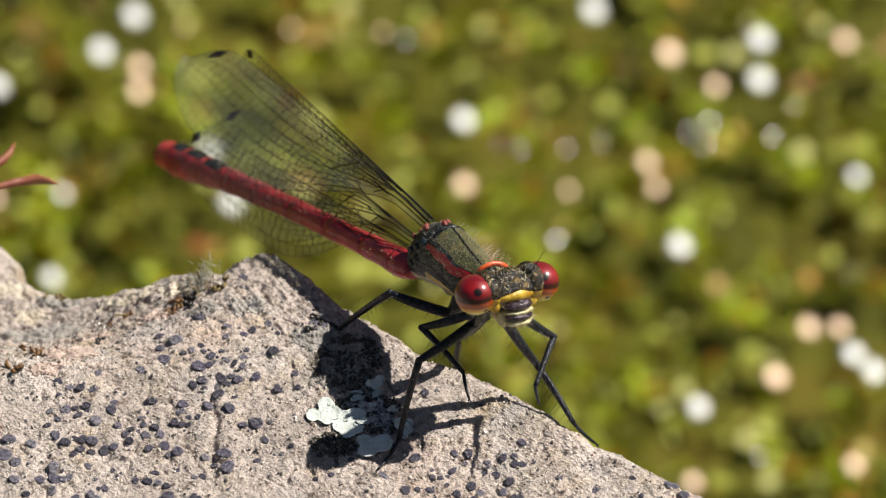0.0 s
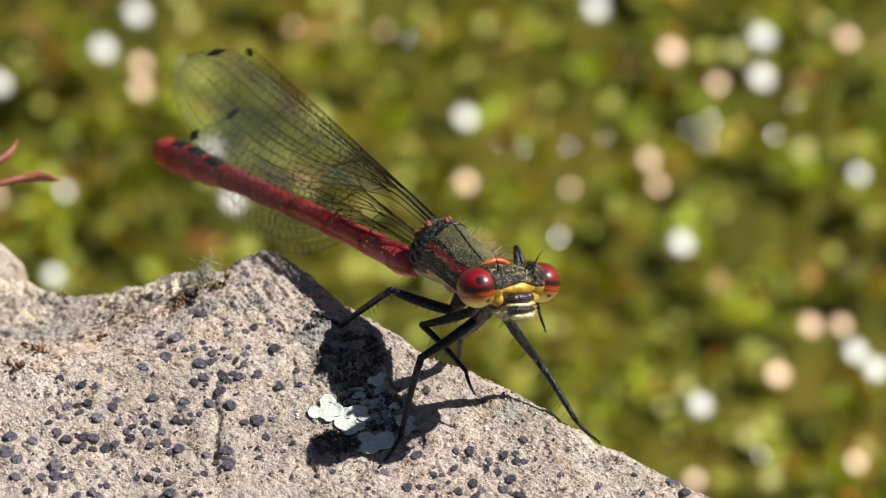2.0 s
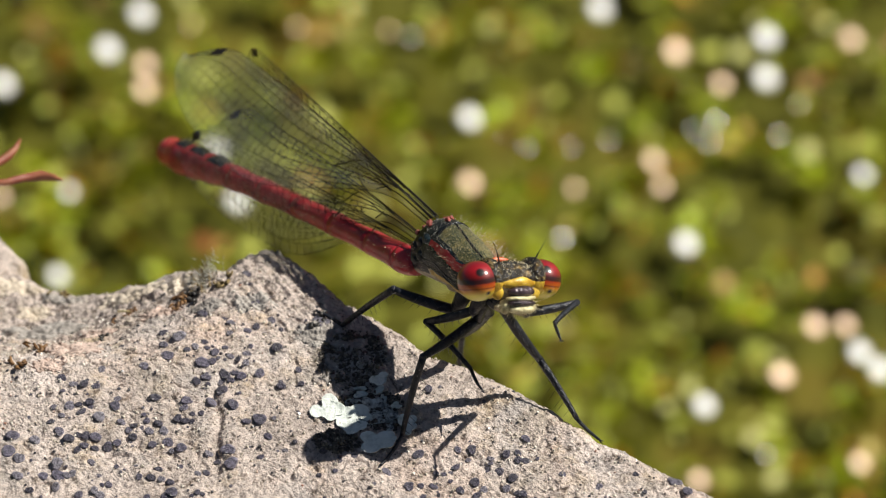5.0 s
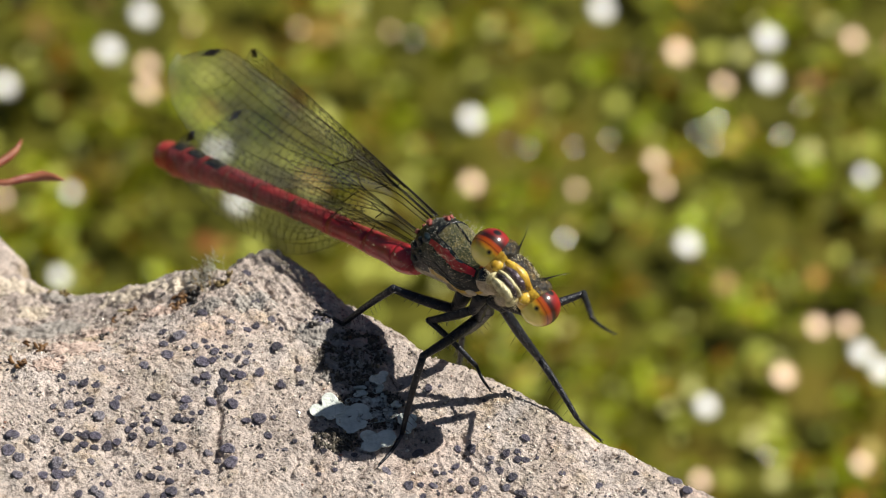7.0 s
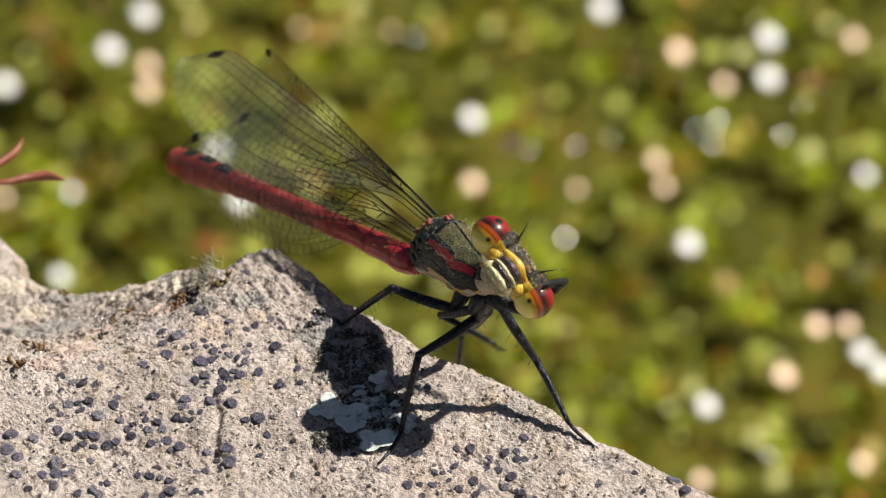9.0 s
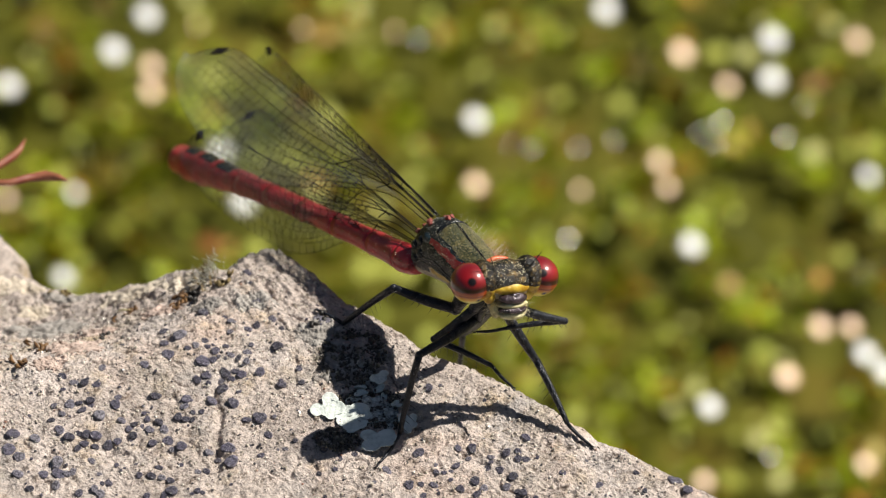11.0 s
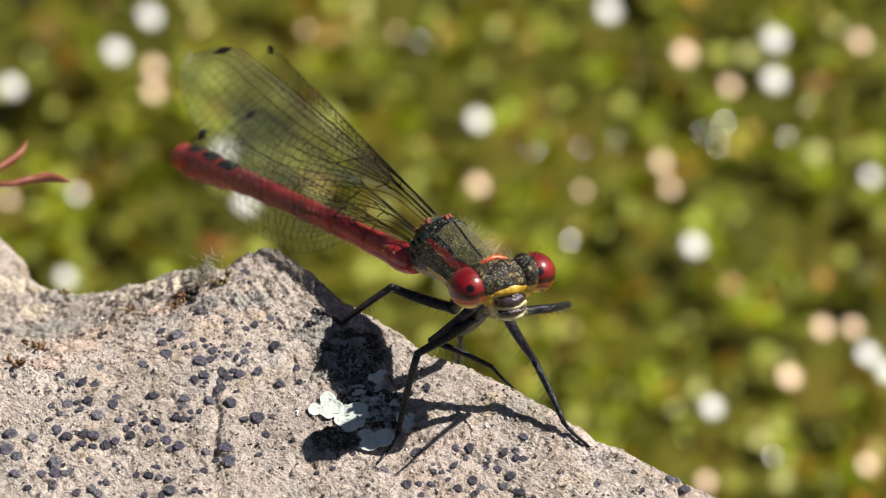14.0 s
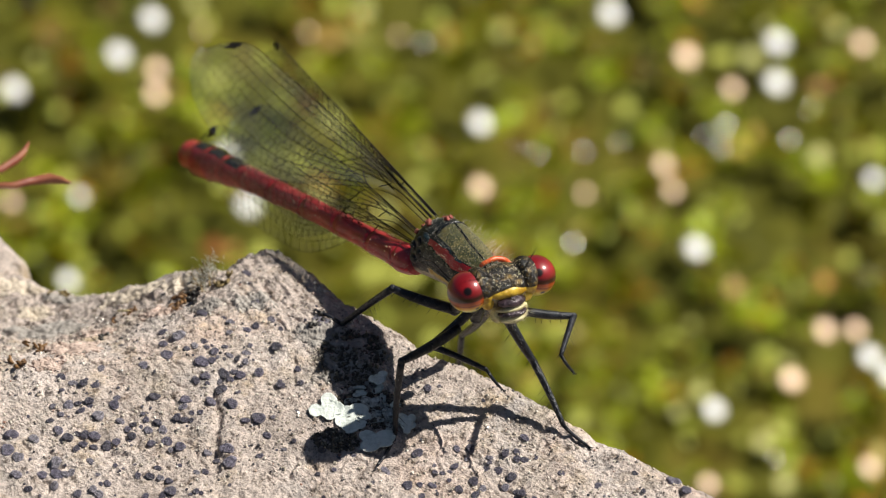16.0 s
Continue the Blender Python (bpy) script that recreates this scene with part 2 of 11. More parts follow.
M_DUST_SPARKLE = two_tone("pale_dust_sparkle", (0.78, 0.75, 0.66), (0.95, 0.94, 0.90), 900, 0.3)
M_BRISTLE = two_tone("dark_bristle", (0.015, 0.013, 0.012), (0.05, 0.045, 0.04), 900, 0.4)
M_TWIG = two_tone("reddish_stem", (0.20, 0.04, 0.03), (0.40, 0.17, 0.08), 500, 0.5)
M_RUSTLEAF = two_tone("rust_orange_dead_leaf", (0.17, 0.050, 0.008), (0.26, 0.08, 0.014), 2.5, 0.6, 0.0, 0.2)
M_PINK = two_tone("pink_crust", (0.34, 0.26, 0.22), (0.60, 0.47, 0.41), 1400, 0.85, 0.0, 0.2, 2500, 0.00012)
M_CRUST_AND_SHADE = two_tone("dark_grey_crust_and_shade", (0.21, 0.19, 0.175), (0.42, 0.39, 0.36), 1100, 0.85, 0.0, 0.2, 2500, 0.00012)
M_TANCRUST = two_tone("pale_tan_crust", (0.46, 0.39, 0.31), (0.68, 0.60, 0.50), 800, 0.85, 0.0, 0.2, 2500, 0.00012)
M_RUST = two_tone("rusty_brown_moss", (0.08, 0.04, 0.018), (0.25, 0.13, 0.045), 1500, 0.6)
M_MOSS = two_tone("dry_moss", (0.10, 0.07, 0.025), (0.26, 0.19, 0.08), 1500, 0.7)
M_GREYHAIR = two_tone("grey_moss_hair", (0.30, 0.30, 0.26), (0.55, 0.55, 0.50), 900, 0.6)


# ---- mesh helpers ----
def mesh_object(name, bm, material, parent=None, label="", smooth=True, pose_in=None):
    me = bpy.data.meshes.new(name)
    bm.normal_update()
    bm.to_mesh(me)
    bm.free()
    return data_object(name, me, material, parent, label, smooth, pose_in)


def data_object(name, me, material, parent=None, label="", smooth=True, pose_in=None):
    for mat in material if isinstance(material, (list, tuple)) else [material]:
        if len(me.materials) < (len(material) if isinstance(material, (list, tuple)) else 1):
            me.materials.append(mat)
    if smooth:
        me.polygons.foreach_set("use_smooth", [True] * len(me.polygons))
    ob = new(name, me)
    if parent is not None:
        ob.parent = parent
    if pose_in is not None:
        ob.matrix_basis = pose_in
    if label:
        tagged(ob, label)
    return ob


def part(name, bm, material, parent, label="", pose_in=None):
    return mesh_object(name, bm, material, parent, label, True, pose_in)


def thing(name, m, label, category, group="", kind=""):
    ob = new(name)
    ob.empty_display_size = 0.002
    ob.matrix_basis = m
    return tagged(ob, label, category, group, kind)


def loft(bm, rings, sides=16, mat_of=None):
    """Rings of (centre, half width along y, half height along z, axis u, axis v); closed at both ends."""
    rows = []
    for c, ru, rv, u, v in rings:
        c, u, v = Vector(c), Vector(u), Vector(v)
        rows.append([bm.verts.new(c + u * (ru * math.sin(2 * math.pi * k / sides)) + v * (rv * math.cos(2 * math.pi * k / sides))) for k in range(sides)])
    for i in range(len(rows) - 1):
        for k in range(sides):
            j = (k + 1) % sides
            f = bm.faces.new((rows[i][k], rows[i][j], rows[i + 1][j], rows[i + 1][k]))
            if mat_of:
                f.material_index = mat_of(i / (len(rows) - 1), (k + 0.5) / sides)
    bm.faces.new(rows[0][::-1])
    bm.faces.new(rows[-1])
    return rows


def tube(bm, points, radii, sides=8):
    """A round tube through points (Vectors) with the given radii."""
    points = [Vector(p) for p in points]
    rings = []
    for i, p in enumerate(points):
        d = (points[min(i + 1, len(points) - 1)] - points[max(i - 1, 0)]).normalized()
        ref = Vector((0, 0, 1)) if abs(d.z) < 0.9 else Vector((0, 1, 0))
        u = d.cross(ref).normalized()
        rings.append((p, radii[i], radii[i], u, u.cross(d)))
    loft(bm, rings, sides)


def ellipsoid(bm, centre, radii, rings=12, sides=18, mat_of=None):
    made = bmesh.ops.create_uvsphere(bm, u_segments=sides, v_segments=rings, radius=1.0, matrix=Matrix.Translation(centre) @ Matrix.Diagonal((*radii, 1)))
    if mat_of:
        for f in {f for v in made["verts"] for f in v.link_faces}:
            f.material_index = mat_of(f.calc_center_median() - Vector(centre))
    return made["verts"]


def hair_mesh(roots, tips, radius, bends=None):
    """Thin three-sided tapering hairs, from root to tip, as one mesh."""
    verts, faces = [], []
    for i, (a, b) in enumerate(zip(roots, tips)):
        a, b = Vector(a), Vector(b)
        d = (b - a).normalized()
        u = d.cross(Vector((0.3, 0.5, 0.81))).normalized()
        v = d.cross(u)
        mid = (a + b) / 2 + (bends[i] if bends else Vector())
        n = len(verts)
        for c, r in ((a, radius), (mid, radius * 0.75)):
            for k in range(3):
                ang = 2 * math.pi * k / 3
                verts.append(c + (u * math.cos(ang) + v * math.sin(ang)) * r)
        verts.append(b)
        for k in range(3):
            j = (k + 1) % 3
            faces.append((n + k, n + j, n + 3 + j, n + 3 + k))
            faces.append((n + 3 + k, n + 3 + j, n + 6))
    me = bpy.data.meshes.new("hairs")
    me.from_pydata(verts, [], faces)
    return me


GRAD = np.random.RandomState(4).uniform(-1, 1, (256, 256, 2))


def perlin(x, y, seed=0):
    """Smooth noise between about -1 and 1 over arrays."""
    x, y = np.asarray(x, float) + 37.7 * seed, np.asarray(y, float) + 91.3 * seed
    xi, yi = np.floor(x).astype(int), np.floor(y).astype(int)
    fx, fy = x - xi, y - yi
    sx, sy = fx * fx * fx * (fx * (6 * fx - 15) + 10), fy * fy * fy * (fy * (6 * fy - 15) + 10)

    def corner(dx, dy):
        g = GRAD[(xi + dx) % 256, (yi + dy) % 256]
        return g[..., 0] * (fx - dx) + g[..., 1] * (fy - dy)

    return (corner(0, 0) * (1 - sx) + corner(1, 0) * sx) * (1 - sy) + (corner(0, 1) * (1 - sx) + corner(1, 1) * sx) * sy


def smooth(x, lo, hi):
    x = np.clip((np.asarray(x, float) - lo) / (hi - lo), 0, 1)
    return x * x * (3 - 2 * x)


# ---- the rock ----
ROCK = pose(-0.002222, 0.184809, 0.125237, 5, 0, 0)
EDGE_A = [-60.0, -30.0, -19.3, -18.2, -17.3, -16.4, -15.4, -14.3, -13.3, -12.5, -11.6, -10.7, -9.9, -9.1, -8.4, -7.8, -7.3, -6.9, -6.0, -5.4, -3.8, -2.7, 0.0, 1.6, 3.4, 5.3, 7.9, 9.2, 10.5, 14.3, 21.0, 40.0, 60.0]
EDGE_B = [11.56, 12.73, 13.39, 12.96, 12.19, 11.73, 11.34, 10.97, 11.01, 10.33, 10.33, 10.33, 9.9, 9.77, 9.57, 10.33, 10.68, 10.91, 10.85, 10.24, 8.17, 6.45, 4.03, 2.45, 1.9, 0.55, -1.75, -2.95, -3.55, -6.25, -9.75, -15.75, -21.75]


def rock_edge(a):
    a = np.asarray(a, float)
    shoulder = 0.40 * smooth(a, -5.9, -4.6) * smooth(-a, 3.0, 4.3)
    return np.interp(a, EDGE_A, EDGE_B) + shoulder + 0.16 * perlin(a * 1.3, a * 0 + 3.3, 5) + 0.07 * perlin(a * 4.1, a * 0 + 1.3, 6)


def rock_fall(a, b):
    """How far the top falls away towards the back, most of all beside the peak."""
    side = -1.8 * smooth(-a, 8.5, 17) * smooth(b, 1.0, 8.0) - 2.3 * smooth(-a, 7.5, 18.0) * smooth(b, 1.5, 11.0)
    return -1.2 * smooth(b, 2.5, 12.0) + side


def rock_z(a, b):
    """The height of the rock's top, in mm over its plane, at (a, b) mm."""
    a, b = np.asarray(a, float), np.asarray(b, float)
    z = rock_fall(a, b)
    z += 0.42 * perlin(a * 0.22, b * 0.22, 1) + 0.22 * perlin(a * 0.6, b * 0.6, 2)
    z += 0.15 * perlin(a * 1.4, b * 1.4, 3) + 0.10 * perlin(a * 3.2, b * 3.2, 4)
    z -= 0.13 * np.maximum(0, 0.10 - np.abs(perlin(a * 0.9, b * 0.9, 12))) / 0.10 * smooth(perlin(a * 0.35, b * 0.35, 13), -0.05, 0.2)
    z += 0.11 * np.abs(perlin(a * 5.5, b * 5.5, 7)) + 0.075 * perlin(a * 10, b * 10, 8) + 0.045 * perlin(a * 19, b * 19, 10)
    # broken, lumpy ground along the back, and fracture lines down the peak
    rough = smooth(b - 0.35 * a, 8.0, 11.5) * smooth(-a, 6.5, 9.0) * (1 - 0.75 * smooth(b - rock_edge(a), -1.6, -0.2))
    z += rough * (0.55 * np.abs(perlin(a * 0.8, b * 0.8, 15)) + 0.34 * np.abs(perlin(a * 1.9, b * 1.9, 16)) - 0.22)
    across, along = (a * 5.7 + b * 2.9) / 6.4, (b * 5.7 - a * 2.9) / 6.4
    peak = smooth(b, 3.6, 6.0) * smooth(a, -9.0, -7.4) * smooth(-a, 2.2, 3.6)
    z += peak * 0.34 * perlin(across * 1.9, along * 0.22, 17) + peak * 0.15 * perlin(across * 4.6, along * 0.5, 18)
    crack = np.abs(a + 8.4 + 0.5 * perlin(a * 0 + 2, b * 0.8, 9)) + 4 * smooth(b, 0.5, 3) + 4 * smooth(-b, 4.8, 8)
    z -= 0.26 * (1 - smooth(crack, 0.0, 0.35))
    e = b - rock_edge(a)
    z -= 0.45 * smooth(e, -0.9, 0.15)
    return z


def build_rock():
    cols = np.concatenate([np.linspace(-60, -21, 24)[:-1], np.linspace(-21, 16.5, 640), np.linspace(16.5, 60, 26)[1:]])
    s = np.concatenate([-np.geomspace(70, 18.6, 14)[:-1], np.linspace(-18.6, 0.25, 400), 0.25 + np.geomspace(0.05, 60, 46)])
    a, e = np.meshgrid(cols, s, indexing="ij")
    edge = rock_edge(a)
    b = edge + e
    z = rock_z(a, b)
    over = np.maximum(e - 0.1, 0)
    z -= 3.0 * over
    far = np.maximum(np.abs(a + 2) - 42, 0)
    z -= 3.5 * far
    z -= 4.0 * np.maximum(-b - 34, 0)
    z = np.maximum(z, -140)
    rough_wall = smooth(over, 0.2, 4)
    a = a + rough_wall * 1.5 * perlin(z * 0.15, a * 0.15, 11)
    verts = np.stack([a, b, z], -1).reshape(-1, 3) * MM
    n, m = len(cols), len(s)
    idx = np.arange(n * m).reshape(n, m)
    quads = np.stack([idx[:-1, :-1], idx[1:, :-1], idx[1:, 1:], idx[:-1, 1:]], -1).reshape(-1, 4)
    me = bpy.data.meshes.new("rock")
    me.from_pydata(verts.tolist(), [], quads.tolist())
    rock = data_object("rock", me, M_ROCK)
    rock.matrix_basis = ROCK
    return tagged(rock, "weathered buff sandstone rock with a rough gritty top", "rock")


def on_rock(a, b, lift=0.0, rz=0.0, tilt=True):
    """A pose on the rock's top at (a, b) mm, upright on the surface there."""
    z = float(rock_z(a, b))
    h = 0.25
    n = Vector((-(float(rock_z(a + h, b)) - float(rock_z(a - h, b))) / (2 * h), -(float(rock_z(a, b + h)) - float(rock_z(a, b - h))) / (2 * h), 1)).normalized()
    q = n.to_track_quat("Z", "Y").to_matrix().to_4x4() if tilt else Matrix()
    return ROCK @ Matrix.Translation(Vector((a, b, z + lift)) * MM) @ q @ pose(0, 0, 0, 0, 0, rz)


rock = build_rock()


# ---- the pond behind and below ----
def build_pond():
    bm = bmesh.new()
    fine = [-0.12 + 0.006 * i for i in range(41)]
    xs = [-300, -30, -3, -0.5] + fine + [0.5, 3, 30, 300]
    ys = [-300, -30, -3, -0.5] + [0.22 + v for v in [0.0] + [0.12 + f for f in fine]] + [1, 3, 30, 300]
    grid = [[bm.verts.new((x, y, 0.0008 * noise.noise(Vector((x * 90, y * 90, 0))) if abs(x) < 0.4 and 0 < y < 0.6 else 0)) for y in ys] for x in xs]
    for i in range(len(xs) - 1):
        for j in range(len(ys) - 1):
            bm.faces.new((grid[i][j], grid[i + 1][j], grid[i + 1][j + 1], grid[i][j + 1]))
    ob = mesh_object("ground", bm, M_BED)
    return tagged(ob, "dark olive shallow pond bed under weed", "pond", kind="structure")


def build_weed(count=1500):
    """Rosettes of small leaves over the bed, in two heights."""
    rnd = random.Random(11)
    verts, faces = [], []
    for _ in range(count):
        cx, cy = rnd.uniform(-62, 62), rnd.uniform(272, 420)
        dens = noise.noise(Vector((cx * 0.09, cy * 0.09, 5)))
        if dens < -0.22 and rnd.random() < 0.65:
            continue
        cz = rnd.uniform(0.4, 4.0) + 2.5 * dens
        size = rnd.uniform(0.7, 1.35)
        lean = Euler((rnd.gauss(0, 0.3), rnd.gauss(0, 0.3), rnd.uniform(0, 6.28))).to_matrix().to_4x4()
        for k in range(9):
            ln, wd = size * rnd.uniform(1.2, 2.4), size * rnd.uniform(0.6, 1.1)
            m = Matrix.Translation((cx, cy, max(cz, 0.3))) @ lean @ Euler((rnd.gauss(0, 0.3), -rnd.uniform(0.0, 0.9), k * 0.7 + rnd.uniform(-0.2, 0.2))).to_matrix().to_4x4()
            n = len(verts)
            for u, w, lift in ((0, 0.25, 0), (0.4, 0.9, 0.10), (0.75, 0.85, 0.08), (1, 0.15, -0.10)):
                verts.append(m @ Vector((u * ln, -w * wd / 2, lift * ln)) * MM)
                verts.append(m @ Vector((u * ln, 0, lift * ln - 0.12 * wd)) * MM)
                verts.append(m @ Vector((u * ln, w * wd / 2, lift * ln)) * MM)
            for i in range(3):
                for j in range(2):
                    c = n + 3 * i + j
                    faces.append((c, c + 1, c + 4, c + 3))
    me = bpy.data.meshes.new("pond_weed")
    me.from_pydata(verts, [], faces)
    ob = data_object("pond_weed", me, M_WEED)
    return tagged(ob, "olive green floating pond weed with small wet leaves", "pond weed", kind="stuff")


def fleck_mesh(name):
    """A small thick wet leaf fleck, nearly flat on top."""
    bm = bmesh.new()
    rows = []
    for r, z in ((0.001, 0.004), (0.55, 0.003), (0.90, 0.0), (1.0, -0.10), (0.8, -0.2)):
        rows.append([bm.verts.new((r * math.cos(k * math.pi / 7) * (1 + 0.08 * math.sin(3 * k)), r * math.sin(k * math.pi / 7), z)) for k in range(14)])
    for i in range(4):
        for k in range(14):
            j = (k + 1) % 14
            bm.faces.new((rows[i][k], rows[i + 1][k], rows[i + 1][j], rows[i][j]))
    bm.faces.new(rows[-1])
    me = bpy.data.meshes.new(name)
    bm.normal_update()
    bm.to_mesh(me)
    bm.free()
    return me


WHITE_GLINTS = [(-27.1, 369.0, 1),
    (-29.8, 363.9, 1),
    (13.3, 369.8, 1),
    (1.8, 354.3, 1.05),
    (27.8, 365.6, 1),
    (27.5, 359.9, 1),
    (19.8, 337.5, 1),
    (20.6, 317.2, 0.9),
    (33.5, 323.7, 1),
    (35.0, 321.6, 1),
    (-17.8, 343.2, 1),
    (-19.9, 350.0, 0.9),
    (-32.1, 344.3, 0.6),
    (-32.4, 333.3, 0.85),
    (35.1, 346.6, 0.8),
    (-38.6, 359.0, 0.9)]
PALE_GLINTS = [(22.9, 353.9, 0.8),
    (20.9, 352.6, 0.5),
    (22.3, 350.8, 0.6),
    (9.5, 338.2, 0.75),
    (6.6, 350.2, 0.45),
    (13.6, 351.4, 0.4),
    (-3.3, 365.5, 0.5),
    (25.2, 311.3, 0.55),
    (4.7, 350.8, 0.3),
    (30.1, 356.2, 0.4),
    (28.2, 351.9, 0.6),
    (10.5, 350.4, 0.5)]
TAN_GLINTS = [(-26.4, 361.7, 0.9),
    (-26.3, 358.3, 0.9),
    (19.8, 363.6, 1.1),
    (23.6, 359.0, 0.9),
    (17.4, 348.5, 0.9),
    (18.0, 345.1, 0.8),
    (1.8, 345.5, 1),
    (30.0, 327.0, 1),
    (32.5, 327.0, 0.8),
    (27.0, 320.9, 1.1),
    (19.8, 308.3, 0.8),
    (32.7, 310.3, 0.9),
    (35.2, 365.4, 0.9),
    (10.6, 344.7, 0.6),
    (-22.7, 367.4, 0.36),
    (-13.3, 367.0, 0.42),
    (-5.3, 366.6, 0.42),
    (-37.8, 343.6, 0.7)]


def build_wet_leaves(count=460):
    """Small wet leaf tips among the weed that catch the sun at many angles."""
    rnd = random.Random(17)
    eye = Vector((0, 0, 0.289))
    verts, faces = [], []
    for _ in range(count):
        p = Vector((rnd.uniform(-50, 50), rnd.uniform(285, 400), rnd.uniform(2.0, 5.0))) * MM
        n = ((eye - p).normalized() + SUN).normalized()
        n = (n + Vector((rnd.gauss(0, 0.16), rnd.gauss(0, 0.16), rnd.gauss(0, 0.08)))).normalized()
        q = n.to_track_quat("Z", "Y").to_matrix()
        r, yaw = rnd.uniform(0.4, 1.1), rnd.uniform(0, 6.28)
        k = len(verts)
        for z in (0.0, -0.15):
            for i in range(8):
                ang = yaw + i * math.pi / 4
                verts.append(p + q @ Vector((r * math.cos(ang), r * 0.7 * math.sin(ang), z)) * MM)
        faces.append(tuple(range(k, k + 8)))
        for i in range(8):
            faces.append((k + (i + 1) % 8, k + i, k + 8 + i, k + 8 + (i + 1) % 8))
    me = bpy.data.meshes.new("wet_leaf_tips")
    me.from_pydata(verts, [], faces)
    ob = data_object("wet_leaf_tips", me, M_WETLEAF, smooth=False)
    tagged(ob, "wet yellow-green leaf tips shining among the pond weed", "pond weed", kind="stuff")


def build_flecks():
    eye = Vector((0, 0, 0.289))
    rnd = random.Random(5)
    for spots, mat, size, label, kind_of in ((WHITE_GLINTS, M_WHITE, 1.02, "wet silvery leaf fleck glinting on the pond weed", "leaf"),
                                       (PALE_GLINTS, M_PALE, 0.34, "wet pale green leaf glinting on the pond weed", "leaf"),
                                       (TAN_GLINTS, M_TAN, 0.95, "wet tan dead leaf fleck on the pond weed", "leaf")):
        me = fleck_mesh("leaf_fleck")
        for x, y, s in spots:
            p = Vector((x, y, 6.5)) * MM
            n = ((eye - p).normalized() + SUN).normalized()
            r = size * s * rnd.uniform(0.93, 1.07)
            q = n.to_track_quat("Z", "Y").to_matrix().to_4x4()
            ob = data_object("leaf_fleck", me, mat)
            ob.matrix_basis = Matrix.Translation(p) @ q @ pose(0, 0, 0, 0, 0, rnd.uniform(0, 360)) @ Matrix.Scale(r * MM, 4)
            tagged(ob, label, kind_of, "leaf flecks on the pond")
    ob = data_object("leaf_fleck", fleck_mesh("leaf_fleck"), M_RUSTLEAF)
    ob.matrix_basis = pose(-0.0205, 0.3376, 0.0065, 18, 0, 30) @ Matrix.Scale(0.95 * MM, 4)
    tagged(ob, "dull orange dead leaf fleck among the pond weed", "leaf", "leaf flecks on the pond")


build_pond()
build_weed()
build_wet_leaves()
build_flecks()


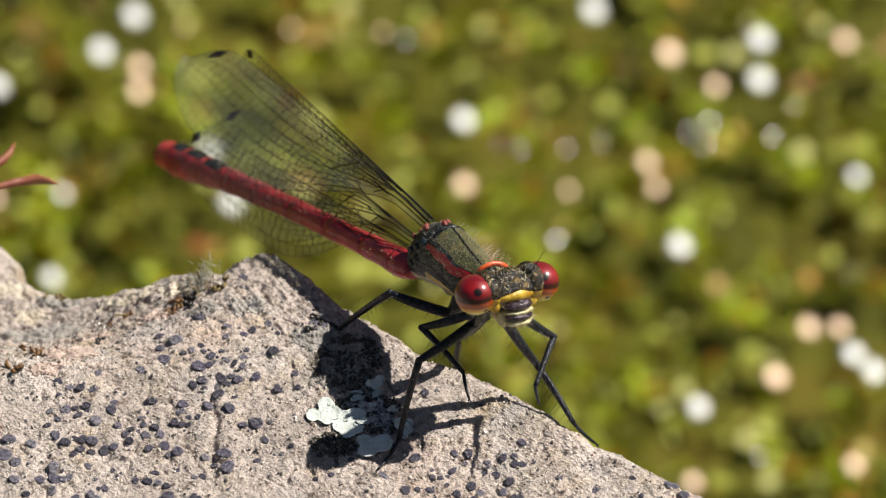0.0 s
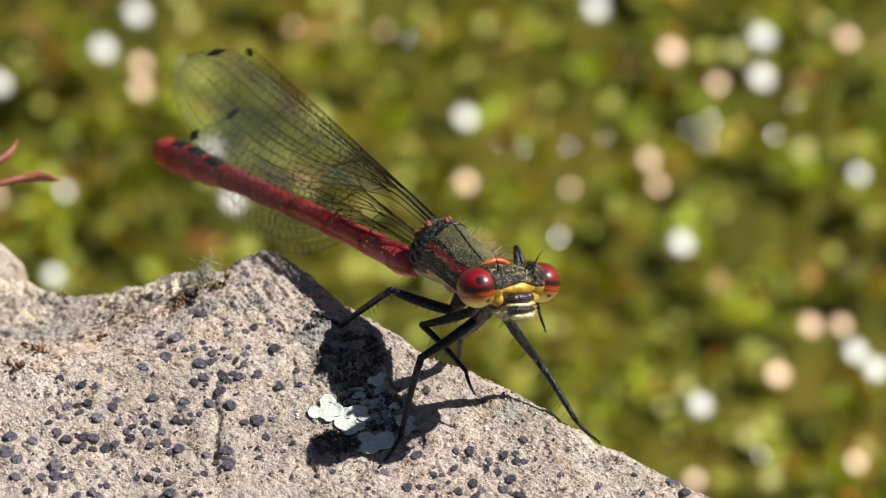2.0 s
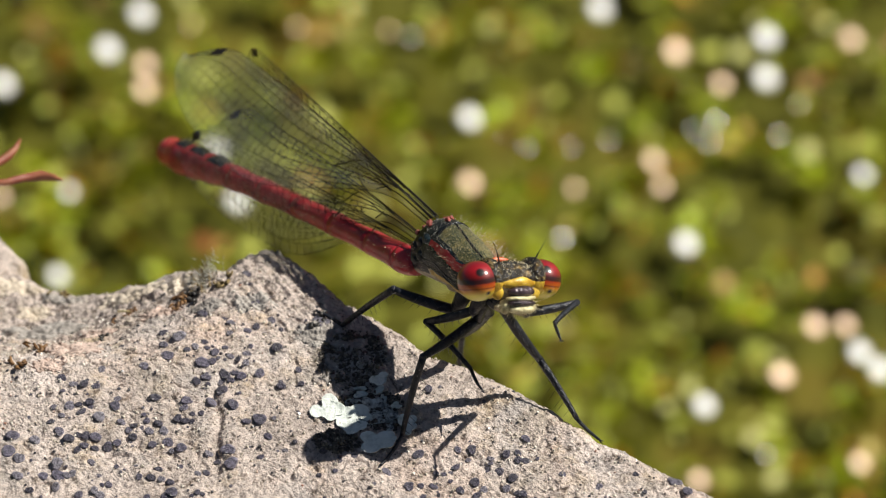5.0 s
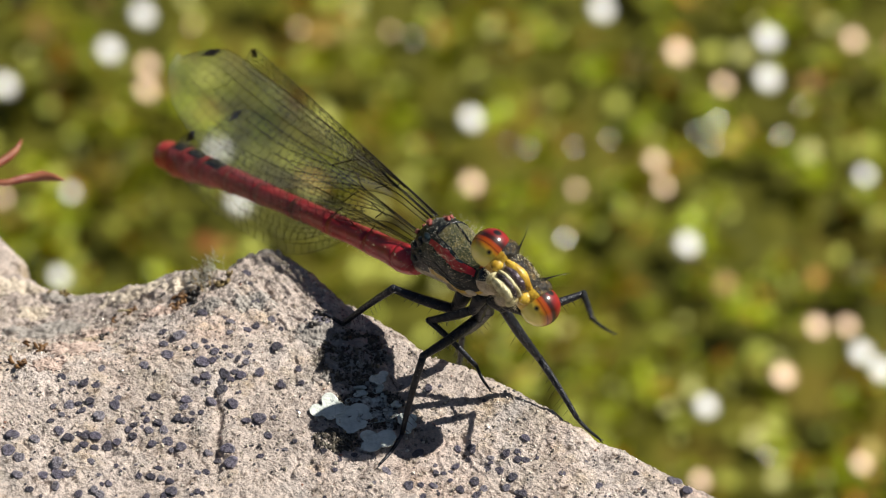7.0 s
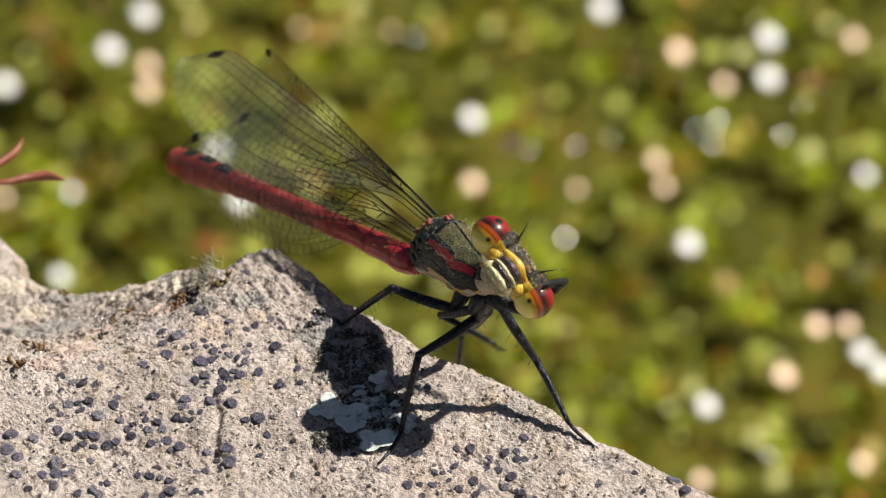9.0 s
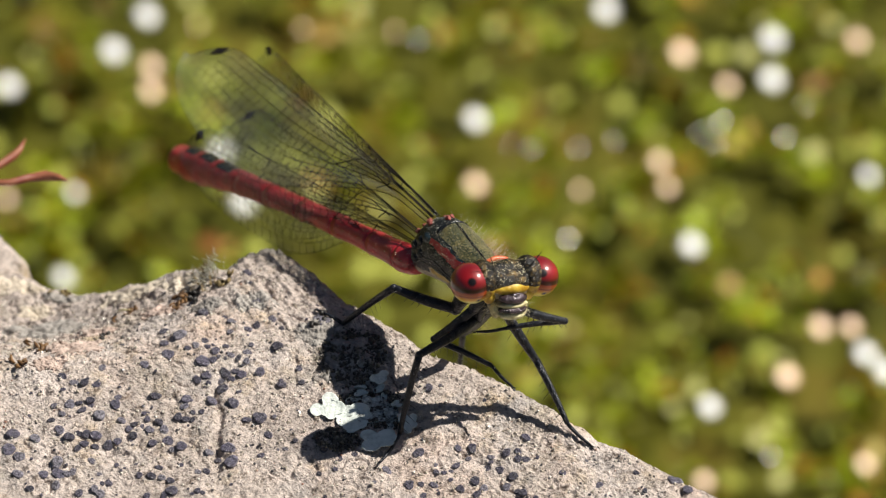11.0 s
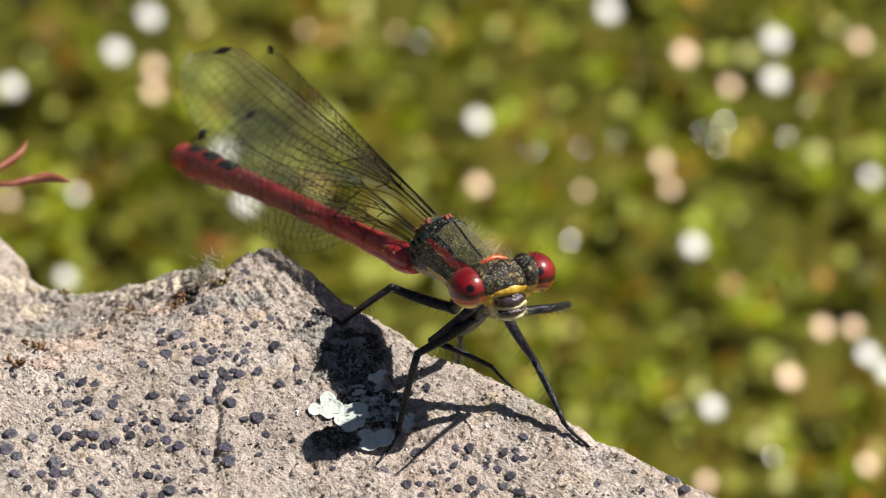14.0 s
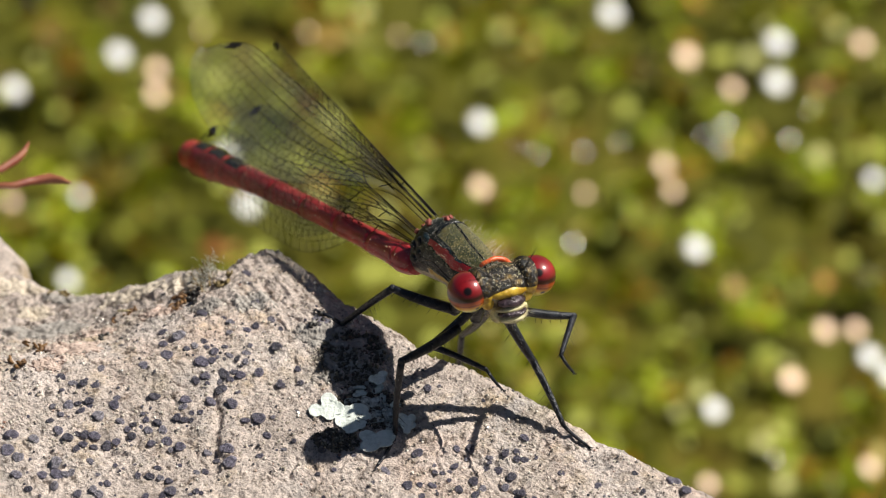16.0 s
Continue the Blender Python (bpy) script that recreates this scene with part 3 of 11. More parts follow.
# ---- poses of the damselfly and its parts ----
BODY = pose(0.000421, 0.187803, 0.130672, -28.8, -22.0, -59.1)
HEAD = [(0, pose(0.003922, 0.000046, -0.000089, 18.2, 5.2, 6.0)),
        (0.4, pose(0.003929, 0.000049, -0.000113, 18.5, 7.1, 7.3)),
        (0.8, pose(0.003947, 0.000089, -0.000096, 18.5, 4.5, 5.5)),
        (1.0, pose(0.003940, 0.000075, -0.000113, 17.7, 3.0, 5.5)),
        (1.2, pose(0.003997, 0.000110, -0.000331, 11.3, -7.0, 3.4)),
        (1.5, pose(0.004003, 0.000104, -0.000390, 11.9, -7.6, 2.9)),
        (2, pose(0.003974, 0.000073, -0.000346, 11.5, -7.0, 3.6)),
        (2.5, pose(0.003965, 0.000066, -0.000307, 11.3, -6.3, 3.4)),
        (3, pose(0.003990, 0.000066, -0.000431, 11.5, -14.8, 3.7)),
        (3.2, pose(0.003947, 0.000011, -0.000361, 9.7, -12.4, 4.9)),
        (3.5, pose(0.004018, 0.000121, -0.000369, 15.5, -18.7, 3.4)),
        (3.65, pose(0.003955, 0.000043, -0.000315, 12.0, -11.2, 5.0)),
        (3.8, pose(0.004046, 0.000174, -0.000239, -9.5, -13.5, -4.1)),
        (4, pose(0.003942, 0.000046, -0.000202, 9.1, -9.8, 3.2)),
        (4.2, pose(0.003952, 0.000047, -0.000229, 9.1, -11.3, 2.3)),
        (5.2, pose(0.003922, 0.000003, -0.000241, 9.3, -9.8, 2.5)),
        (6.3, pose(0.003889, -0.000022, -0.000150, 9.1, -7.4, 2.9)),
        (6.5, pose(0.003942, 0.000068, -0.000151, 8.6, -4.6, 2.3)),
        (6.7, pose(0.004160, 0.000426, -0.000104, -20.7, -17.9, -20.6)),
        (6.9, pose(0.004148, 0.000413, -0.000118, -40.3, -18.3, -23.7)),
        (7, pose(0.004126, 0.000354, -0.000227, -38.6, -22.1, -18.2)),
        (7.1, pose(0.004103, 0.000313, -0.000259, -34.3, -23.7, -16.2)),
        (7.3, pose(0.004092, 0.000286, -0.000260, -37.1, -23.6, -13.5)),
        (7.5, pose(0.004076, 0.000284, -0.000199, -36.4, -20.3, -11.8)),
        (7.7, pose(0.004046, 0.000240, -0.000176, -39.4, -21.9, -10.3)),
        (7.9, pose(0.004026, 0.000260, 0.000059, -37.5, -16.9, -19.3)),
        (8.0, pose(0.003985, 0.000242, 0.000216, -74.4, -19.3, -17.7)),
        (8.1, pose(0.003881, 0.000047, 0.000119, -84.4, -16.2, -9.1)),
        (8.3, pose(0.003839, -0.000018, 0.000058, -75.9, -28.3, 3.5)),
        (8.5, pose(0.003794, -0.000095, 0.000054, -77.2, -28.7, 6.6)),
        (8.7, pose(0.003799, -0.000084, 0.000064, -73.9, -27.2, 3.0)),
        (8.9, pose(0.003969, 0.000207, 0.000255, -43.0, -19.2, -17.9)),
        (9, pose(0.003943, 0.000160, 0.000258, -44.5, -18.6, -17.7)),
        (9.2, pose(0.004015, 0.000261, 0.000162, -47.3, -16.5, -21.7)),
        (10.2, pose(0.003988, 0.000272, 0.000012, -8.6, -4.9, -18.9)),
        (11.3, pose(0.003701, -0.000234, 0.000142, 18.4, 14.3, 5.3)),
        (12, pose(0.003722, -0.000197, 0.000149, 19.3, 15.0, 3.8)),
        (12.5, pose(0.003760, -0.000133, 0.000164, 19.1, 14.1, 3.9)),
        (13.5, pose(0.003732, -0.000183, 0.000108, 20.6, 13.5, 5.7)),
        (14.5, pose(0.003752, -0.000150, 0.000121, 22.2, 14.0, 4.7)),
        (15, pose(0.003772, -0.000105, 0.000168, 22.8, 14.3, 3.8)),
        (15.3, pose(0.003738, -0.000164, 0.000161, 22.1, 14.0, 4.4)),
        (15.5, pose(0.003720, -0.000222, 0.000017, 25.0, 13.7, 3.8)),
        (16, pose(0.003782, -0.000143, -0.000068, 22.9, 10.3, 1.6))]
FORE_FAR = [(0, pose(0.004789, 0.001437, -0.001068, -177.0, 18.4, 102.8)),
        (0.1, pose(0.004800, 0.001381, -0.001054, -179.4, 15.1, 101.4)),
        (0.2, pose(0.004807, 0.001330, -0.001048, 178.3, 11.7, 100.0)),
        (0.3, pose(0.004810, 0.001282, -0.001054, 175.2, 6.7, 98.2)),
        (0.4, pose(0.004807, 0.001254, -0.001069, 172.0, 1.5, 96.3)),
        (0.5, pose(0.004794, 0.001265, -0.001112, 163.3, -11.3, 92.7)),
        (0.6, pose(0.004793, 0.001238, -0.001166, 154.6, -22.9, 92.2)),
        (0.7, pose(0.004785, 0.001411, -0.001110, 138.2, -38.9, 89.8)),
        (0.8, pose(0.004788, 0.001573, -0.000924, 122.3, -51.8, 88.4)),
        (0.9, pose(0.004767, 0.002020, -0.000344, 152.9, -52.2, 91.9)),
        (1, pose(0.004496, 0.001562, -0.000581, 141.7, -58.0, 159.6)),
        (1.1, pose(0.004405, 0.001537, -0.000506, 150.8, -55.6, 167.8)),
        (1.2, pose(0.004294, 0.001514, -0.000411, 161.7, -53.3, 173.1)),
        (1.3, pose(0.004335, 0.001501, -0.000464, 161.6, -53.4, 174.2)),
        (1.4, pose(0.004381, 0.001487, -0.000524, 161.2, -53.6, 175.4)),
        (1.5, pose(0.004213, 0.001464, -0.000372, -173.3, -50.9, 179.1)),
        (1.6, pose(0.004270, 0.001498, -0.000400, 169.4, -52.5, 175.2)),
        (1.65, pose(0.004290, 0.001518, -0.000404, 161.2, -53.3, 172.7)),
        (1.7, pose(0.004337, 0.001502, -0.000466, 161.0, -53.5, 174.0)),
        (1.8, pose(0.004442, 0.001473, -0.000604, 160.5, -53.9, 176.9)),
        (1.9, pose(0.004319, 0.001463, -0.000479, 173.9, -51.9, 178.9)),
        (2, pose(0.004203, 0.001465, -0.000360, -171.1, -50.8, 179.0)),
        (2.1, pose(0.004371, 0.001452, -0.000545, 172.5, -52.0, -179.6)),
        (2.2, pose(0.004560, 0.001458, -0.000756, 157.9, -54.7, 179.2)),
        (2.3, pose(0.004630, 0.001454, -0.000850, 156.4, -55.5, -179.6)),
        (2.4, pose(0.004701, 0.001452, -0.000948, 154.8, -56.3, -178.2)),
        (2.5, pose(0.004779, 0.001454, -0.001064, 152.2, -58.0, -178.5)),
        (2.6, pose(0.004850, 0.001456, -0.001187, 149.5, -60.1, -178.8)),
        (2.7, pose(0.004814, 0.001454, -0.001124, 149.7, -60.1, 177.9)),
        (2.8, pose(0.004778, 0.001455, -0.001062, 149.8, -60.0, 174.8)),
        (2.9, pose(0.004822, 0.001450, -0.001142, 148.6, -61.5, 173.4)),
        (3, pose(0.004860, 0.001444, -0.001224, 147.5, -63.2, 171.7)),
        (3.1, pose(0.004950, 0.002148, -0.000560, 174.2, -35.8, 76.6)),
        (3.2, pose(0.004849, 0.000886, -0.001376, 153.4, -27.8, 96.4)),
        (3.3, pose(0.004786, 0.001153, -0.001191, 156.8, -21.2, 90.2)),
        (3.35, pose(0.004780, 0.001300, -0.001126, 158.2, -18.5, 88.1)),
        (3.4, pose(0.004785, 0.001448, -0.001077, 156.2, -19.9, 86.1)),
        (3.5, pose(0.004817, 0.001712, -0.000969, 152.6, -22.1, 82.9)),
        (3.6, pose(0.004785, 0.001239, -0.001116, 164.0, -11.0, 90.1)),
        (3.65, pose(0.004828, 0.001006, -0.001095, 169.4, -2.6, 95.4)),
        (3.7, pose(0.004824, 0.000948, -0.001254, 159.0, -19.5, 94.4)),
        (3.8, pose(0.004802, 0.001242, -0.001339, 125.7, -51.1, 94.5)),
        (3.9, pose(0.004780, 0.001312, -0.001175, 143.5, -35.3, 87.9)),
        (4, pose(0.004792, 0.001534, -0.001042, 153.9, -22.1, 84.9)),
        (4.1, pose(0.004793, 0.001539, -0.001043, 155.2, -20.4, 84.9)),
        (4.2, pose(0.004793, 0.001546, -0.001043, 156.5, -18.8, 85.0)),
        (4.3, pose(0.004793, 0.001545, -0.001043, 156.5, -18.9, 84.9)),
        (4.4, pose(0.004793, 0.001547, -0.001042, 156.3, -19.0, 84.8)),
        (4.5, pose(0.004793, 0.001546, -0.001042, 156.1, -19.3, 84.7)),
        (4.6, pose(0.004794, 0.001547, -0.001041, 155.9, -19.6, 84.6)),
        (4.7, pose(0.004794, 0.001549, -0.001040, 155.6, -19.8, 84.5)),
        (4.8, pose(0.004795, 0.001551, -0.001039, 155.4, -20.1, 84.3)),
        (4.9, pose(0.004795, 0.001553, -0.001038, 155.2, -20.4, 84.2)),
        (5, pose(0.004795, 0.001555, -0.001036, 155.0, -20.7, 84.1)),
        (5.1, pose(0.004795, 0.001554, -0.001036, 154.9, -20.8, 84.0)),
        (5.2, pose(0.004795, 0.001553, -0.001037, 154.8, -21.0, 83.9)),
        (5.3, pose(0.004795, 0.001552, -0.001037, 154.8, -21.0, 83.9)),
        (5.4, pose(0.004795, 0.001551, -0.001037, 154.7, -21.2, 83.8)),
        (5.5, pose(0.004795, 0.001549, -0.001037, 154.6, -21.3, 83.7)),
        (5.6, pose(0.004796, 0.001548, -0.001037, 154.3, -21.6, 83.6)),
        (5.7, pose(0.004796, 0.001547, -0.001037, 154.1, -21.9, 83.5)),
        (5.8, pose(0.004796, 0.001546, -0.001037, 153.9, -22.2, 83.4)),
        (5.9, pose(0.004795, 0.001542, -0.001038, 153.8, -22.4, 83.4)),
        (6, pose(0.004795, 0.001541, -0.001038, 153.6, -22.7, 83.3)),
        (6.1, pose(0.004795, 0.001540, -0.001038, 153.4, -23.0, 83.2)),
        (6.2, pose(0.004795, 0.001539, -0.001038, 153.4, -23.0, 83.1)),
        (6.3, pose(0.004795, 0.001538, -0.001038, 153.3, -23.1, 83.0)),
        (6.4, pose(0.004963, 0.002126, -0.000535, 159.6, -37.8, 75.2)),
        (6.5, pose(0.004759, 0.001535, -0.000918, 158.2, -61.5, 107.6)),
        (6.6, pose(0.004905, 0.002033, -0.000431, 151.5, -47.4, 78.3)),
        (6.7, pose(0.004790, 0.001498, -0.001021, 127.5, -51.2, 83.4)),
        (6.8, pose(0.004804, 0.001578, -0.000964, 137.2, -41.5, 81.2)),
        (6.9, pose(0.004828, 0.001703, -0.000914, 144.7, -32.4, 80.1)),
        (7, pose(0.004856, 0.001831, -0.000869, 147.3, -28.3, 79.3)),
        (7.1, pose(0.004852, 0.001800, -0.000857, 144.9, -31.7, 79.0)),
        (7.2, pose(0.004986, 0.002277, -0.000702, 152.5, -23.7, 76.3)),
        (7.3, pose(0.004792, 0.001509, -0.001054, 159.3, -20.2, 83.0)),
        (7.4, pose(0.004800, 0.001580, -0.001044, 157.2, -13.5, 83.1)),
        (7.5, pose(0.004810, 0.001667, -0.001047, 155.2, -7.2, 83.4)),
        (7.6, pose(0.004778, 0.001286, -0.001279, 173.7, -50.5, 87.6)),
        (7.7, pose(0.004575, 0.001552, -0.000679, 142.6, -59.6, 155.1)),
        (7.8, pose(0.004728, 0.001553, -0.000857, 154.6, -62.3, 120.1)),
        (7.9, pose(0.004795, 0.001596, -0.000867, 165.0, -55.7, 86.0)),
        (8, pose(0.004860, 0.001781, -0.000738, 135.1, -45.1, 77.0)),
        (8.1, pose(0.004858, 0.001811, -0.000868, 146.7, -29.6, 78.5)),
        (8.2, pose(0.004841, 0.001764, -0.000938, 151.8, -23.4, 79.8)),
        (8.3, pose(0.004826, 0.001718, -0.000994, 157.2, -16.8, 81.2)),
        (8.4, pose(0.004823, 0.001706, -0.001002, 157.9, -16.0, 81.5)),
        (8.5, pose(0.004819, 0.001691, -0.001010, 158.7, -15.1, 81.7)),
        (8.6, pose(0.004811, 0.001617, -0.000999, 151.7, -24.6, 81.0)),
        (8.7, pose(0.004805, 0.001577, -0.000990, 144.1, -34.4, 80.5)),
        (8.8, pose(0.004952, 0.002081, -0.000602, 164.3, -36.1, 75.0)),
        (8.9, pose(0.004865, 0.001290, -0.001568, 165.9, -69.6, 116.0)),
        (9, pose(0.004778, 0.001388, -0.001146, 133.0, -47.1, 84.0)),
        (9.1, pose(0.004810, 0.001593, -0.000923, 133.0, -47.1, 79.9)),
        (9.2, pose(0.004854, 0.001759, -0.000737, 133.4, -47.2, 77.1)),
        (9.3, pose(0.004851, 0.001747, -0.000756, 133.8, -46.7, 77.4)),
        (9.4, pose(0.004841, 0.001716, -0.000807, 135.2, -45.0, 77.9)),
        (9.5, pose(0.004826, 0.001661, -0.000881, 137.4, -42.6, 78.9)),
        (9.6, pose(0.004807, 0.001581, -0.000969, 140.4, -39.4, 80.2)),
        (9.7, pose(0.004789, 0.001480, -0.001057, 144.5, -35.3, 81.8)),
        (9.8, pose(0.004775, 0.001365, -0.001128, 148.9, -30.8, 83.5)),
        (9.9, pose(0.004768, 0.001251, -0.001175, 153.3, -26.1, 85.3)),
        (10, pose(0.004769, 0.001151, -0.001196, 157.0, -21.8, 87.0)),
        (10.1, pose(0.004774, 0.001087, -0.001198, 159.6, -18.5, 88.2)),
        (10.2, pose(0.004776, 0.001063, -0.001196, 160.5, -17.3, 88.7)),
        (10.3, pose(0.004776, 0.001065, -0.001192, 160.9, -16.8, 88.7)),
        (10.4, pose(0.004778, 0.001065, -0.001179, 162.0, -15.0, 88.9)),
        (10.5, pose(0.004779, 0.001070, -0.001159, 163.7, -12.4, 89.1)),
        (10.6, pose(0.004781, 0.001085, -0.001134, 165.8, -9.1, 89.4)),
        (10.7, pose(0.004783, 0.001107, -0.001110, 167.9, -5.8, 89.7)),
        (10.8, pose(0.004786, 0.001136, -0.001087, 170.1, -2.3, 90.1)),
        (10.9, pose(0.004788, 0.001169, -0.001069, 172.2, 1.1, 90.5)),
        (11, pose(0.004789, 0.001207, -0.001058, 174.0, 3.8, 90.8)),
        (11.1, pose(0.004789, 0.001239, -0.001051, 175.5, 6.1, 91.1)),
        (11.2, pose(0.004790, 0.001261, -0.001049, 176.5, 7.6, 91.3)),
        (11.3, pose(0.004790, 0.001268, -0.001048, 176.9, 8.2, 91.5)),
        (11.4, pose(0.004786, 0.001279, -0.001059, 174.8, 5.0, 90.3)),
        (11.5, pose(0.004783, 0.001299, -0.001070, 172.7, 1.8, 89.1)),
        (11.6, pose(0.004781, 0.001314, -0.001074, 171.7, 0.2, 88.5)),
        (11.7, pose(0.004780, 0.001330, -0.001078, 170.5, -1.5, 87.8)),
        (11.8, pose(0.004780, 0.001346, -0.001080, 169.3, -3.2, 87.2)),
        (11.9, pose(0.004780, 0.001365, -0.001082, 168.2, -4.7, 86.6)),
        (12, pose(0.004780, 0.001383, -0.001082, 167.0, -6.3, 86.0)),
        (12.1, pose(0.004782, 0.001414, -0.001080, 166.2, -7.3, 85.5)),
        (12.2, pose(0.004784, 0.001440, -0.001077, 165.2, -8.5, 85.1)),
        (12.3, pose(0.004787, 0.001471, -0.001072, 164.4, -9.4, 84.6)),
        (12.4, pose(0.004790, 0.001501, -0.001066, 163.6, -10.4, 84.2)),
        (12.5, pose(0.004793, 0.001526, -0.001060, 162.6, -11.4, 83.8)),
        (12.6, pose(0.004785, 0.001455, -0.001074, 161.4, -13.6, 84.1)),
        (12.7, pose(0.004778, 0.001382, -0.001095, 160.1, -15.9, 84.5)),
        (12.8, pose(0.004772, 0.001088, -0.001213, 158.1, -20.7, 88.0)),
        (12.9, pose(0.004825, 0.000824, -0.001394, 155.1, -26.9, 93.6)),
        (13, pose(0.004880, 0.000670, -0.001328, 161.3, -17.8, 96.9)),
        (13.1, pose(0.004949, 0.000568, -0.001187, 166.6, -7.1, 100.5)),
        (13.2, pose(0.004832, 0.001735, -0.000971, 161.7, -20.0, 80.5)),
        (13.3, pose(0.004984, 0.002217, -0.000653, 164.4, -28.1, 75.4)),
        (13.4, pose(0.004902, 0.001925, -0.000692, 171.1, -38.3, 76.0)),
        (13.5, pose(0.004785, 0.001303, -0.001309, 172.1, -57.2, 90.1)),
        (13.6, pose(0.004790, 0.001124, -0.001429, 169.1, -47.0, 90.9)),
        (13.7, pose(0.004806, 0.000921, -0.001448, 166.2, -35.0, 92.2)),
        (13.8, pose(0.005000, 0.002289, -0.000714, 160.3, -22.7, 75.5)),
        (13.9, pose(0.004773, 0.001002, -0.001264, 157.2, -22.8, 88.5)),
        (14, pose(0.004767, 0.001245, -0.001139, 160.0, -17.0, 85.1)),
        (14.1, pose(0.004790, 0.001500, -0.001065, 162.2, -12.2, 83.1)),
        (14.2, pose(0.004767, 0.001256, -0.001149, 157.3, -20.6, 84.7)),
        (14.3, pose(0.004769, 0.001068, -0.001305, 150.8, -30.7, 87.6)),
        (14.4, pose(0.004974, 0.002100, -0.000523, 162.0, -39.3, 73.7)),
        (14.5, pose(0.004781, 0.001463, -0.001055, 159.9, -63.9, 113.3)),
        (14.6, pose(0.004964, 0.002073, -0.000500, 160.6, -41.7, 73.8)),
        (14.7, pose(0.004774, 0.001352, -0.001152, 143.3, -36.9, 83.7)),
        (14.8, pose(0.004780, 0.001414, -0.001098, 148.8, -29.8, 83.2)),
        (14.9, pose(0.004792, 0.001509, -0.001051, 153.6, -23.1, 82.8)),
        (15, pose(0.004792, 0.001517, -0.001050, 154.9, -21.3, 83.2)),
        (15.1, pose(0.004794, 0.001535, -0.001045, 156.1, -19.7, 83.3)),
        (15.2, pose(0.004797, 0.001554, -0.001042, 157.2, -18.0, 83.4)),
        (15.3, pose(0.004799, 0.001576, -0.001039, 158.5, -16.3, 83.6)),
        (15.4, pose(0.004792, 0.001531, -0.001057, 161.3, -13.0, 84.6)),
        (15.5, pose(0.004787, 0.001487, -0.001069, 164.2, -9.5, 85.8)),
        (15.6, pose(0.004788, 0.001497, -0.001068, 164.9, -8.5, 85.8)),
        (15.7, pose(0.004789, 0.001503, -0.001068, 165.5, -7.7, 85.8)),
        (15.8, pose(0.004789, 0.001514, -0.001067, 166.2, -6.7, 85.8)),
        (15.9, pose(0.004790, 0.001522, -0.001068, 166.8, -5.8, 85.8)),
        (16, pose(0.004791, 0.001533, -0.001068, 167.4, -5.0, 85.8))]
